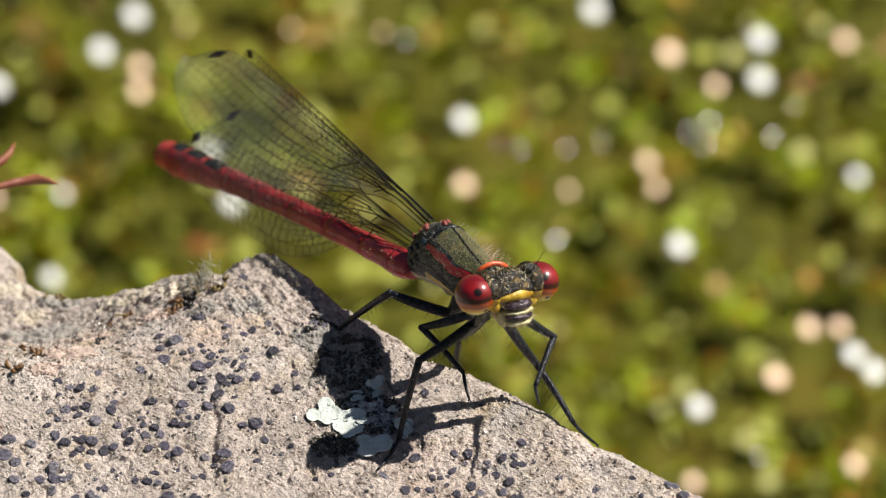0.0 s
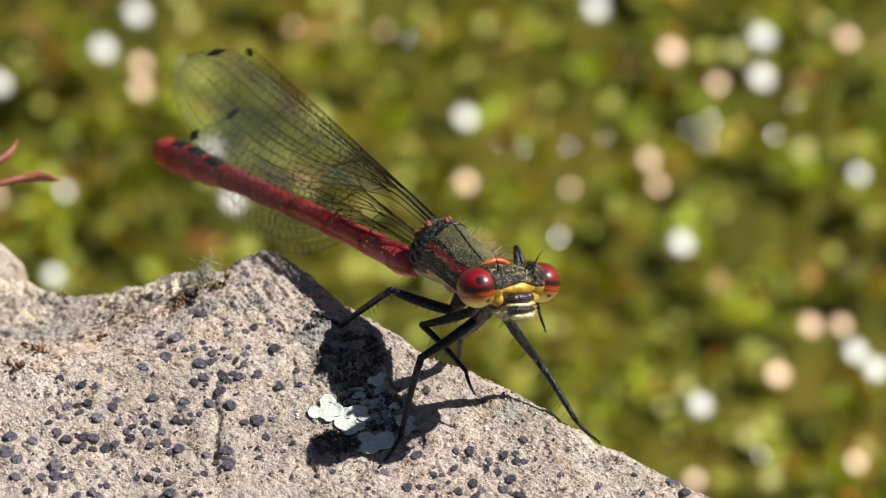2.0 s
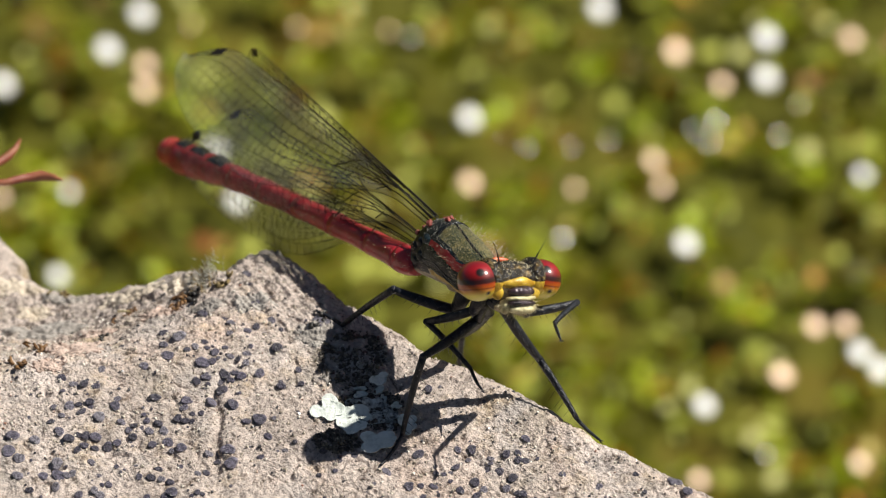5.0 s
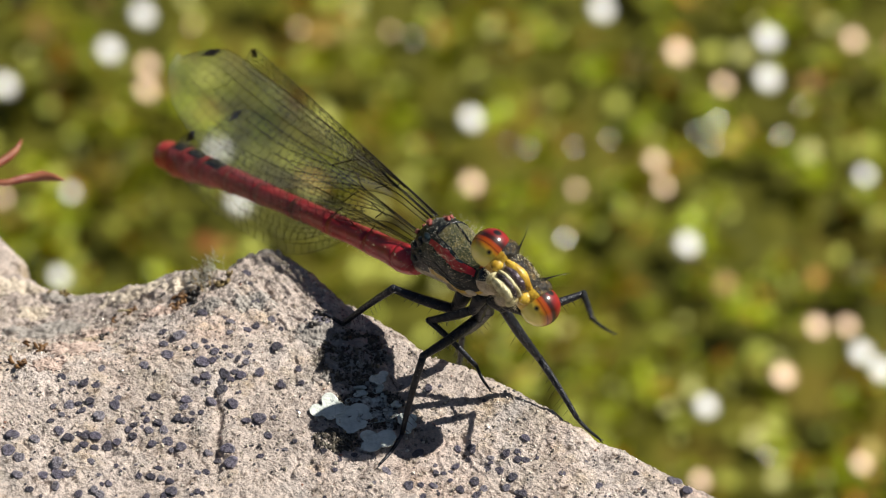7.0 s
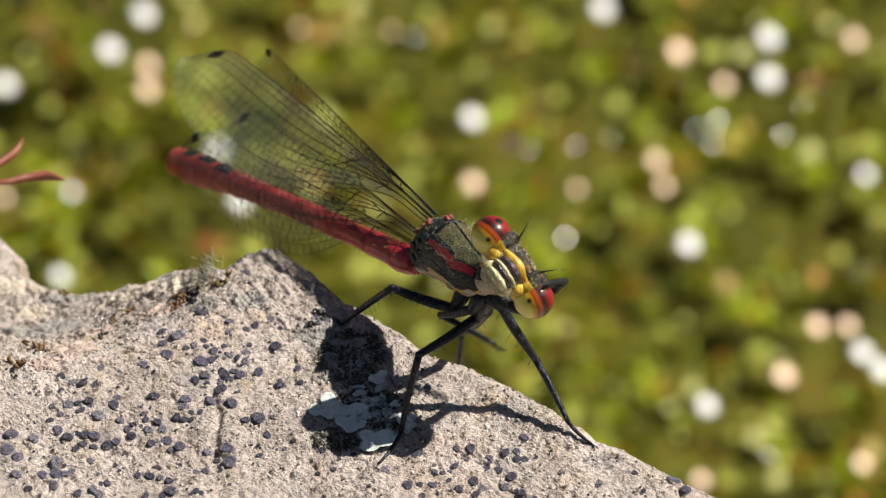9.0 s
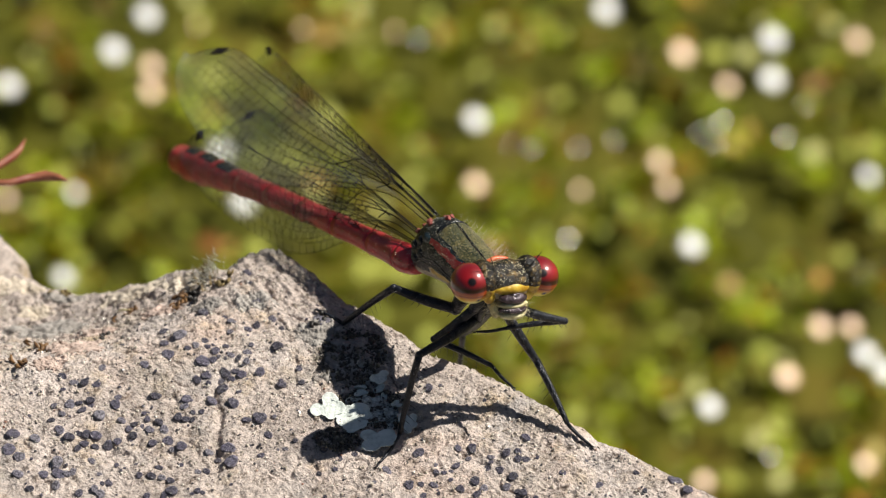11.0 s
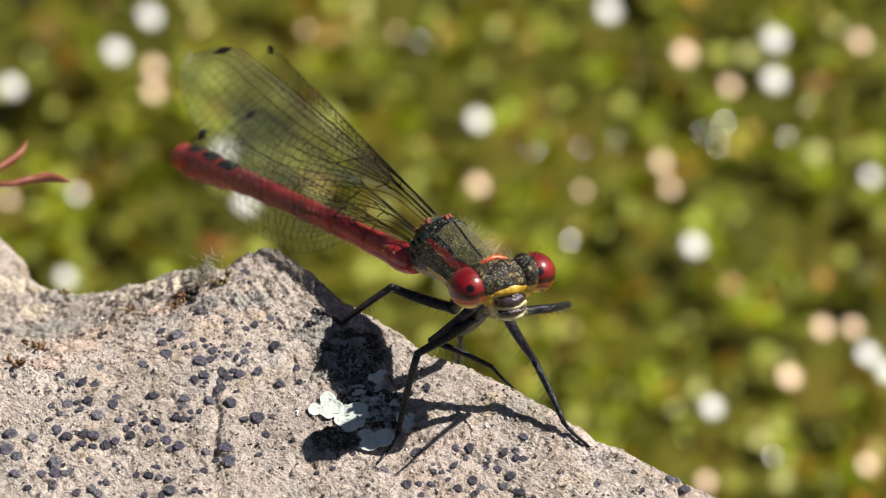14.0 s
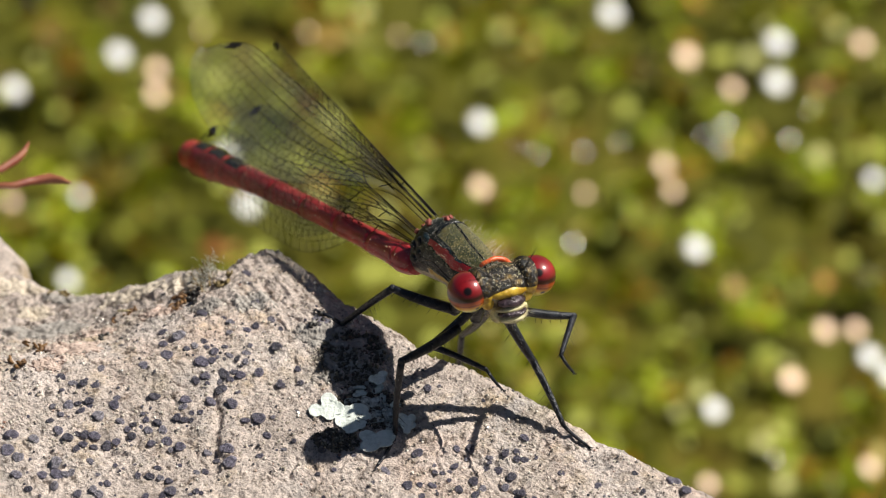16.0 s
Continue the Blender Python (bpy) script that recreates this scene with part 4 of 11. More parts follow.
FORE_FAR_TIBIA = [(0, pose(0.002450, 0.000000, 0.000000, 29.0, -65.1, 116.1)),
        (0.1, pose(0.002450, 0.000000, 0.000000, 22.1, -60.6, 118.9)),
        (0.2, pose(0.002450, -0.000000, 0.000000, 16.3, -56.5, 120.0)),
        (0.3, pose(0.002450, 0.000000, -0.000000, 11.8, -59.7, 116.0)),
        (0.4, pose(0.002450, -0.000000, 0.000000, 6.3, -64.3, 112.5)),
        (0.5, pose(0.002450, -0.000000, 0.000000, -11.6, -89.9, 105.8)),
        (0.6, pose(0.002450, 0.000000, -0.000000, 161.1, -87.0, -103.5)),
        (0.7, pose(0.002450, -0.000000, -0.000000, 153.8, -71.1, -116.0)),
        (0.8, pose(0.002450, -0.000000, -0.000000, 151.5, -68.4, -133.7)),
        (0.9, pose(0.002450, -0.000000, 0.000000, -58.7, -81.4, 54.4)),
        (1, pose(0.002450, 0.000000, -0.000000, -98.7, 5.1, 142.8)),
        (1.1, pose(0.002450, 0.000000, -0.000000, -75.8, 9.3, 143.7)),
        (1.2, pose(0.002450, -0.000000, 0.000000, -22.4, -6.8, 162.1)),
        (1.3, pose(0.002450, 0.000000, 0.000000, -38.1, 10.7, 149.1)),
        (1.4, pose(0.002450, 0.000000, 0.000000, -54.9, 30.6, 140.7)),
        (1.5, pose(0.002450, 0.000000, 0.000000, -21.3, 9.1, 164.4)),
        (1.6, pose(0.002450, -0.000000, -0.000000, -17.0, -8.5, 157.1)),
        (1.65, pose(0.002450, 0.000000, 0.000000, -16.6, -12.2, 158.5)),
        (1.7, pose(0.002450, 0.000000, 0.000000, -23.7, 1.5, 146.0)),
        (1.8, pose(0.002450, 0.000000, 0.000000, -49.2, 35.2, 129.9)),
        (1.9, pose(0.002450, 0.000000, 0.000000, -35.9, 27.5, 155.4)),
        (2, pose(0.002450, -0.000000, -0.000000, -23.2, 7.5, 168.3)),
        (2.1, pose(0.002450, -0.000000, 0.000000, -36.3, 29.0, 154.5)),
        (2.2, pose(0.002450, 0.000000, -0.000000, -52.8, 38.0, 128.1)),
        (2.3, pose(0.002450, 0.000000, 0.000000, -57.2, 36.9, 134.3)),
        (2.4, pose(0.002450, 0.000000, -0.000000, -60.5, 35.4, 140.1)),
        (2.5, pose(0.002450, 0.000000, 0.000000, -68.7, 29.8, 152.4)),
        (2.6, pose(0.002450, -0.000000, 0.000000, -78.2, 23.1, 162.9)),
        (2.7, pose(0.002450, 0.000000, 0.000000, -72.3, 35.8, 148.9)),
        (2.8, pose(0.002450, 0.000000, 0.000000, -66.0, 47.3, 133.7)),
        (2.9, pose(0.002450, 0.000000, -0.000000, -68.7, 46.3, 125.9)),
        (3, pose(0.002450, 0.000000, -0.000000, -71.0, 45.0, 118.5)),
        (3.1, pose(0.002450, -0.000000, 0.000000, -30.7, -16.4, 137.6)),
        (3.2, pose(0.002450, -0.000000, 0.000000, -23.4, 4.4, 115.1)),
        (3.3, pose(0.002450, 0.000000, 0.000000, 0.0, 22.4, -154.7)),
        (3.35, pose(0.002450, -0.000000, -0.000000, -14.0, 4.3, 126.8)),
        (3.4, pose(0.002450, -0.000000, -0.000000, 0.3, 20.5, -158.7)),
        (3.5, pose(0.002450, 0.000000, 0.000000, -18.5, -7.3, 140.1)),
        (3.6, pose(0.002450, 0.000000, 0.000000, -11.2, 3.4, 140.3)),
        (3.65, pose(0.002450, 0.000000, 0.000000, -5.0, 6.7, 144.4)),
        (3.7, pose(0.002450, 0.000000, -0.000000, -18.3, 5.6, 136.4)),
        (3.8, pose(0.002450, -0.000000, -0.000000, -49.6, -15.1, 125.2)),
        (3.9, pose(0.002450, 0.000000, 0.000000, -9.8, 18.3, -164.3)),
        (4, pose(0.002450, -0.000000, 0.000000, -17.9, -26.3, 139.5)),
        (4.1, pose(0.002450, 0.000000, 0.000000, -17.0, -26.8, 139.2)),
        (4.2, pose(0.002450, -0.000000, -0.000000, -16.2, -27.4, 138.7)),
        (4.3, pose(0.002450, 0.000000, 0.000000, -16.2, -27.2, 138.7)),
        (4.4, pose(0.002450, 0.000000, -0.000000, -16.2, -26.6, 138.8)),
        (4.5, pose(0.002450, 0.000000, 0.000000, -16.1, -25.7, 139.0)),
        (4.6, pose(0.002450, 0.000000, 0.000000, -16.0, -24.7, 139.2)),
        (4.7, pose(0.002450, 0.000000, -0.000000, -15.9, -23.5, 139.5)),
        (4.8, pose(0.002450, -0.000000, 0.000000, -15.8, -22.4, 139.8)),
        (4.9, pose(0.002450, -0.000000, 0.000000, -15.5, -21.4, 140.0)),
        (5, pose(0.002450, 0.000000, 0.000000, -15.4, -20.5, 140.1)),
        (5.1, pose(0.002450, -0.000000, 0.000000, -15.4, -19.9, 140.2)),
        (5.2, pose(0.002450, -0.000000, -0.000000, -15.4, -19.6, 140.2)),
        (5.3, pose(0.002450, 0.000000, 0.000000, -15.5, -19.9, 140.2)),
        (5.4, pose(0.002450, -0.000000, -0.000000, -15.7, -20.7, 140.3)),
        (5.5, pose(0.002450, 0.000000, 0.000000, -16.0, -21.8, 140.5)),
        (5.6, pose(0.002450, 0.000000, 0.000000, -16.4, -23.2, 140.7)),
        (5.7, pose(0.002450, 0.000000, 0.000000, -16.9, -24.7, 141.0)),
        (5.8, pose(0.002450, -0.000000, -0.000000, -17.4, -26.3, 141.3)),
        (5.9, pose(0.002450, 0.000000, 0.000000, -17.9, -27.8, 141.9)),
        (6, pose(0.002450, 0.000000, 0.000000, -18.4, -29.2, 142.2)),
        (6.1, pose(0.002450, -0.000000, 0.000000, -18.9, -30.3, 142.4)),
        (6.2, pose(0.002450, -0.000000, 0.000000, -19.2, -31.1, 142.7)),
        (6.3, pose(0.002450, 0.000000, 0.000000, -19.3, -31.3, 142.7)),
        (6.4, pose(0.002450, 0.000000, 0.000000, 13.5, -27.3, 8.5)),
        (6.5, pose(0.002450, 0.000000, 0.000000, -24.1, 24.0, 75.9)),
        (6.6, pose(0.002450, 0.000000, 0.000000, 12.2, -26.5, 5.6)),
        (6.7, pose(0.002450, -0.000000, -0.000000, -36.4, -29.5, 123.6)),
        (6.8, pose(0.002450, 0.000000, 0.000000, -26.9, -22.3, 128.6)),
        (6.9, pose(0.002450, -0.000000, 0.000000, -18.7, -17.2, 134.0)),
        (7, pose(0.002450, -0.000000, -0.000000, -21.4, -41.4, 108.2)),
        (7.1, pose(0.002450, -0.000000, 0.000000, -20.3, -36.3, 94.8)),
        (7.2, pose(0.002450, 0.000000, 0.000000, 9.7, -26.1, 9.2)),
        (7.3, pose(0.002450, 0.000000, 0.000000, -19.8, -27.3, 50.0)),
        (7.4, pose(0.002450, -0.000000, 0.000000, -18.1, -29.9, 52.1)),
        (7.5, pose(0.002450, 0.000000, 0.000000, -16.7, -33.2, 53.7)),
        (7.6, pose(0.002450, -0.000000, 0.000000, -38.7, -3.0, 76.1)),
        (7.7, pose(0.002450, 0.000000, -0.000000, -52.2, 45.3, 86.2)),
        (7.8, pose(0.002450, 0.000000, -0.000000, -25.0, 35.5, 99.8)),
        (7.9, pose(0.002450, -0.000000, 0.000000, 1.4, 9.7, 115.6)),
        (8, pose(0.002450, 0.000000, 0.000000, -20.2, -24.1, 126.6)),
        (8.1, pose(0.002450, 0.000000, 0.000000, -13.9, -7.0, 137.7)),
        (8.2, pose(0.002450, -0.000000, 0.000000, -12.6, -11.9, 145.5)),
        (8.3, pose(0.002450, -0.000000, -0.000000, -11.2, -18.6, 152.9)),
        (8.4, pose(0.002450, -0.000000, -0.000000, -10.7, -19.0, 156.4)),
        (8.5, pose(0.002450, -0.000000, 0.000000, -10.2, -19.5, 160.2)),
        (8.6, pose(0.002450, 0.000000, 0.000000, -16.3, -19.1, 142.4)),
        (8.7, pose(0.002450, -0.000000, 0.000000, -23.3, -22.7, 125.2)),
        (8.8, pose(0.002450, 0.000000, 0.000000, 7.7, -20.7, 10.9)),
        (8.9, pose(0.002450, -0.000000, 0.000000, -54.4, 41.7, 67.1)),
        (9, pose(0.002450, 0.000000, 0.000000, -44.9, -11.5, 120.4)),
        (9.1, pose(0.002450, -0.000000, 0.000000, -15.8, 22.4, 178.7)),
        (9.2, pose(0.002450, 0.000000, 0.000000, -20.3, -19.0, 119.6)),
        (9.3, pose(0.002450, 0.000000, -0.000000, -20.6, -18.4, 120.6)),
        (9.4, pose(0.002450, -0.000000, -0.000000, -21.0, -16.7, 123.4)),
        (9.5, pose(0.002450, 0.000000, 0.000000, -21.2, -14.4, 127.6)),
        (9.6, pose(0.002450, 0.000000, 0.000000, -20.9, -11.6, 132.8)),
        (9.7, pose(0.002450, -0.000000, -0.000000, -19.3, -9.1, 139.0)),
        (9.8, pose(0.002450, 0.000000, 0.000000, -16.8, -7.6, 145.5)),
        (9.9, pose(0.002450, -0.000000, 0.000000, -14.0, -7.3, 151.8)),
        (10, pose(0.002450, 0.000000, -0.000000, -11.3, -8.4, 157.3)),
        (10.1, pose(0.002450, 0.000000, 0.000000, -9.5, -9.9, 161.0)),
        (10.2, pose(0.002450, -0.000000, 0.000000, -8.9, -10.6, 162.3)),
        (10.3, pose(0.002450, -0.000000, 0.000000, -8.6, -10.7, 163.4)),
        (10.4, pose(0.002450, 0.000000, 0.000000, -7.6, -11.3, 166.7)),
        (10.5, pose(0.002450, 0.000000, 0.000000, -6.4, -12.4, 171.8)),
        (10.6, pose(0.002450, -0.000000, 0.000000, -5.6, -14.1, 178.3)),
        (10.7, pose(0.002450, -0.000000, 0.000000, -5.4, -16.1, -173.8)),
        (10.8, pose(0.002450, 0.000000, 0.000000, -6.4, -18.2, -163.4)),
        (10.9, pose(0.002450, 0.000000, 0.000000, -9.6, -20.2, -147.9)),
        (11, pose(0.002450, -0.000000, 0.000000, -9.5, -21.3, -147.3)),
        (11.1, pose(0.002450, -0.000000, 0.000000, -9.4, -22.1, -146.9)),
        (11.2, pose(0.002450, -0.000000, 0.000000, -9.4, -22.7, -146.6)),
        (11.3, pose(0.002450, 0.000000, 0.000000, -9.4, -22.9, -146.4)),
        (11.4, pose(0.002450, 0.000000, -0.000000, -7.7, -21.1, -147.8)),
        (11.5, pose(0.002450, -0.000000, 0.000000, -6.3, -19.5, -149.3)),
        (11.6, pose(0.002450, 0.000000, 0.000000, -5.9, -18.8, -150.1)),
        (11.7, pose(0.002450, -0.000000, 0.000000, -5.4, -17.9, -150.9)),
        (11.8, pose(0.002450, -0.000000, -0.000000, -5.1, -17.1, -151.7)),
        (11.9, pose(0.002450, 0.000000, 0.000000, -4.9, -16.4, -152.4)),
        (12, pose(0.002450, 0.000000, -0.000000, -4.7, -15.7, -153.2)),
        (12.1, pose(0.002450, -0.000000, 0.000000, -5.3, -14.8, -153.8)),
        (12.2, pose(0.002450, 0.000000, 0.000000, -5.8, -13.7, -154.3)),
        (12.3, pose(0.002450, 0.000000, 0.000000, -6.3, -13.0, -154.9)),
        (12.4, pose(0.002450, 0.000000, 0.000000, -7.0, -12.1, -155.4)),
        (12.5, pose(0.002450, -0.000000, 0.000000, -7.5, -11.0, -155.9)),
        (12.6, pose(0.002450, 0.000000, -0.000000, -6.4, -11.4, -179.8)),
        (12.7, pose(0.002450, -0.000000, -0.000000, -7.8, -11.1, 168.6)),
        (12.8, pose(0.002450, -0.000000, 0.000000, -12.9, -10.5, 151.1)),
        (12.9, pose(0.002450, -0.000000, 0.000000, -20.7, -10.3, 136.8)),
        (13, pose(0.002450, 0.000000, 0.000000, -4.3, 5.6, -146.5)),
        (13.1, pose(0.002450, -0.000000, 0.000000, -5.1, 9.7, 130.4)),
        (13.2, pose(0.002450, -0.000000, 0.000000, -10.1, -3.3, 105.5)),
        (13.3, pose(0.002450, -0.000000, -0.000000, -8.8, -4.8, 95.6)),
        (13.4, pose(0.002450, -0.000000, 0.000000, -10.8, 4.9, 88.9)),
        (13.5, pose(0.002450, 0.000000, 0.000000, -26.6, 20.0, 83.1)),
        (13.6, pose(0.002450, 0.000000, -0.000000, -17.6, 23.6, 94.1)),
        (13.7, pose(0.002450, -0.000000, 0.000000, -9.5, 24.4, 107.5)),
        (13.8, pose(0.002450, -0.000000, 0.000000, 3.0, -6.1, 14.0)),
        (13.9, pose(0.002450, 0.000000, -0.000000, -16.9, -2.3, 129.2)),
        (14, pose(0.002450, 0.000000, -0.000000, -12.7, -3.9, 129.8)),
        (14.1, pose(0.002450, 0.000000, 0.000000, -9.5, -4.4, 131.0)),
        (14.2, pose(0.002450, 0.000000, 0.000000, -15.6, -6.6, 129.9)),
        (14.3, pose(0.002450, 0.000000, 0.000000, -23.3, -8.2, 128.6)),
        (14.4, pose(0.002450, 0.000000, 0.000000, 3.8, -18.9, 8.0)),
        (14.5, pose(0.002450, 0.000000, -0.000000, -27.9, 40.3, 89.7)),
        (14.6, pose(0.002450, 0.000000, 0.000000, -15.9, 6.3, 94.8)),
        (14.7, pose(0.002450, 0.000000, -0.000000, -34.9, 8.4, 99.7)),
        (14.8, pose(0.002450, 0.000000, 0.000000, -20.1, 30.9, -169.3)),
        (14.9, pose(0.002450, -0.000000, 0.000000, -15.5, -6.9, 131.5)),
        (15, pose(0.002450, -0.000000, 0.000000, -14.4, -5.3, 131.9)),
        (15.1, pose(0.002450, -0.000000, -0.000000, -15.0, -12.7, 130.3)),
        (15.2, pose(0.002450, -0.000000, -0.000000, -15.2, -20.2, 128.6)),
        (15.3, pose(0.002450, -0.000000, 0.000000, -15.2, -27.8, 126.7)),
        (15.4, pose(0.002450, 0.000000, 0.000000, -14.1, -33.5, 129.5)),
        (15.5, pose(0.002450, -0.000000, 0.000000, -12.4, -39.9, 131.7)),
        (15.6, pose(0.002450, -0.000000, 0.000000, -11.7, -40.7, 131.4)),
        (15.7, pose(0.002450, -0.000000, 0.000000, -11.2, -41.4, 131.2)),
        (15.8, pose(0.002450, -0.000000, 0.000000, -10.5, -42.3, 130.8)),
        (15.9, pose(0.002450, 0.000000, -0.000000, -9.9, -43.1, 130.6)),
        (16, pose(0.002450, 0.000000, 0.000000, -9.3, -43.8, 130.1))]
FORE_FAR_TARSUS = [(0, pose(0.001941, 0.001039, 0.002495, 32.9, -27.2, 111.1)),
        (0.1, pose(0.001799, 0.001181, 0.002396, 25.1, -24.0, 115.4)),
        (0.2, pose(0.001691, 0.001314, 0.002293, 17.8, -19.9, 118.8)),
        (0.3, pose(0.001841, 0.001246, 0.002375, 8.4, -19.7, 120.5)),
        (0.4, pose(0.001993, 0.001100, 0.002479, -1.4, -18.7, 121.5)),
        (0.5, pose(0.002448, 0.000007, 0.002750, 49.4, -57.8, 33.4)),
        (0.6, pose(0.002417, -0.000139, 0.002746, 22.8, -57.7, 25.4)),
        (0.7, pose(0.002061, -0.000799, 0.002602, 28.0, -60.2, -3.4)),
        (0.8, pose(0.001750, -0.000733, 0.002556, -6.8, -61.9, 14.7)),
        (0.9, pose(0.002689, 0.000334, 0.002719, -27.7, -64.5, 27.3)),
        (1, pose(0.000268, 0.001657, -0.000242, 123.6, -84.2, -126.2)),
        (1.1, pose(0.000262, 0.001606, -0.000444, -57.1, -64.3, 124.9)),
        (1.2, pose(-0.000149, 0.000838, 0.000326, -11.8, -61.9, 154.5)),
        (1.3, pose(0.000131, 0.001388, -0.000510, -8.9, -40.4, 125.0)),
        (1.4, pose(0.000619, 0.001499, -0.001400, -9.7, -21.4, 97.1)),
        (1.5, pose(-0.000166, 0.000729, -0.000434, -0.7, -24.3, 124.0)),
        (1.6, pose(-0.000055, 0.001059, 0.000409, -5.5, -48.6, 142.3)),
        (1.65, pose(-0.000051, 0.000984, 0.000581, -11.0, -61.6, 153.7)),
        (1.7, pose(0.000170, 0.001536, -0.000070, -5.9, -46.1, 128.0)),
        (1.8, pose(0.001008, 0.001724, -0.001584, -8.3, -21.4, 83.4)),
        (1.9, pose(0.000232, 0.001015, -0.001270, -8.8, -19.4, 114.8)),
        (2, pose(-0.000220, 0.000555, -0.000357, -13.5, -16.0, 152.3)),
        (2.1, pose(0.000279, 0.001034, -0.001334, -7.6, -11.0, 109.5)),
        (2.2, pose(0.001113, 0.001705, -0.001694, -8.3, -8.6, 71.1)),
        (2.3, pose(0.000915, 0.001575, -0.001651, -19.2, -16.6, 84.8)),
        (2.4, pose(0.000730, 0.001439, -0.001591, -32.8, -20.1, 100.5)),
        (2.5, pose(0.000337, 0.001106, -0.001368, -50.0, -40.1, 118.2)),
        (2.6, pose(0.000032, 0.000743, -0.001079, -80.3, -49.4, 150.8)),
        (2.7, pose(0.000540, 0.001151, -0.001609, -62.1, -60.6, 112.4)),
        (2.8, pose(0.001162, 0.001351, -0.002020, -31.8, -61.7, 62.8)),
        (2.9, pose(0.001336, 0.001539, -0.001989, -41.8, -54.0, 68.9)),
        (3, pose(0.001520, 0.001709, -0.001944, -48.1, -45.6, 71.3)),
        (3.1, pose(0.000502, 0.001778, 0.000777, -30.8, 1.4, 148.9)),
        (3.2, pose(0.001287, 0.002483, -0.000210, 23.2, -1.7, -33.7)),
        (3.3, pose(0.000152, -0.001088, -0.001049, 0.2, 23.6, -155.1)),
        (3.35, pose(0.000806, 0.002195, -0.000208, -14.3, 3.0, 120.4)),
        (3.4, pose(0.000050, -0.000937, -0.000962, 0.8, 22.2, -159.2)),
        (3.5, pose(0.000357, 0.001749, 0.000352, 18.3, 10.7, -86.8)),
        (3.6, pose(0.000338, 0.001753, -0.000162, 10.8, 4.2, -73.0)),
        (3.65, pose(0.000229, 0.001590, -0.000320, 2.9, 4.1, -64.8)),
        (3.7, pose(0.000469, 0.001888, -0.000268, 18.8, 2.1, -69.7)),
        (3.8, pose(0.000918, 0.002168, 0.000716, 43.1, 19.9, -89.6)),
        (3.9, pose(-0.000064, -0.000707, -0.000862, -10.2, 14.7, -163.9)),
        (4, pose(0.000574, 0.001601, 0.001216, -12.3, -38.9, 124.8)),
        (4.1, pose(0.000594, 0.001605, 0.001242, -4.9, -35.8, 111.7)),
        (4.2, pose(0.000617, 0.001613, 0.001266, 1.1, -31.5, 99.8)),
        (4.3, pose(0.000612, 0.001613, 0.001258, 1.1, -31.9, 100.0)),
        (4.4, pose(0.000600, 0.001620, 0.001231, 0.7, -32.9, 100.5)),
        (4.5, pose(0.000578, 0.001624, 0.001192, 0.0, -34.3, 101.4)),
        (4.6, pose(0.000557, 0.001632, 0.001147, -0.7, -36.1, 102.3)),
        (4.7, pose(0.000532, 0.001638, 0.001095, -1.4, -38.0, 103.6)),
        (4.8, pose(0.000509, 0.001643, 0.001047, -2.3, -39.9, 105.0)),
        (4.9, pose(0.000489, 0.001647, 0.001002, -3.0, -41.7, 106.2)),
        (5, pose(0.000474, 0.001654, 0.000961, -3.8, -43.0, 107.2)),
        (5.1, pose(0.000462, 0.001655, 0.000935, -4.3, -43.9, 108.0)),
        (5.2, pose(0.000460, 0.001658, 0.000924, -4.6, -44.3, 108.4)),
        (5.3, pose(0.000463, 0.001654, 0.000937, -4.4, -44.3, 108.0)),
        (5.4, pose(0.000470, 0.001643, 0.000971, -3.9, -44.0, 107.4)),
        (5.5, pose(0.000480, 0.001624, 0.001022, -3.2, -43.5, 106.4)),
        (5.6, pose(0.000494, 0.001602, 0.001082, -2.4, -43.1, 105.4)),
        (5.7, pose(0.000508, 0.001572, 0.001149, -1.4, -42.4, 104.2)),
        (5.8, pose(0.000524, 0.001541, 0.001216, -0.4, -41.8, 102.9)),
        (5.9, pose(0.000537, 0.001502, 0.001283, 0.7, -41.1, 102.0)),
        (6, pose(0.000553, 0.001472, 0.001341, 1.4, -40.5, 101.1)),
        (6.1, pose(0.000567, 0.001448, 0.001386, 2.0, -40.1, 100.3)),
        (6.2, pose(0.000576, 0.001427, 0.001419, 2.5, -39.8, 99.8)),
        (6.3, pose(0.000582, 0.001425, 0.001429, 2.6, -39.6, 99.5)),
        (6.4, pose(0.004866, 0.000362, 0.001262, 13.4, -28.4, 8.8)),
        (6.5, pose(0.003060, 0.002437, -0.001118, 3.7, -24.8, -34.3)),
        (6.6, pose(0.004900, 0.000241, 0.001226, 11.8, -25.9, 6.1)),
        (6.7, pose(0.001124, 0.001994, 0.001353, -34.0, -26.0, 118.8)),
        (6.8, pose(0.000864, 0.001989, 0.001045, -24.8, -21.1, 122.8)),
        (6.9, pose(0.000627, 0.001891, 0.000815, -16.3, -17.8, 126.3)),
        (7, pose(0.001805, 0.001959, 0.001820, 17.8, -54.6, 50.8)),
        (7.1, pose(0.002263, 0.002207, 0.001630, 5.2, -47.4, 54.3)),
        (7.2, pose(0.004888, 0.000393, 0.001211, 16.4, -35.2, 6.8)),
        (7.3, pose(0.004020, 0.001873, 0.001262, -13.8, -30.1, 19.8)),
        (7.4, pose(0.003913, 0.001882, 0.001372, -12.7, -30.1, 19.4)),
        (7.5, pose(0.003814, 0.001854, 0.001505, -11.5, -30.6, 18.8)),
        (7.6, pose(0.003108, 0.002666, 0.000142, -6.0, -46.8, -13.6)),
        (7.7, pose(0.002578, 0.001930, -0.001955, 1.1, -35.9, -8.7)),
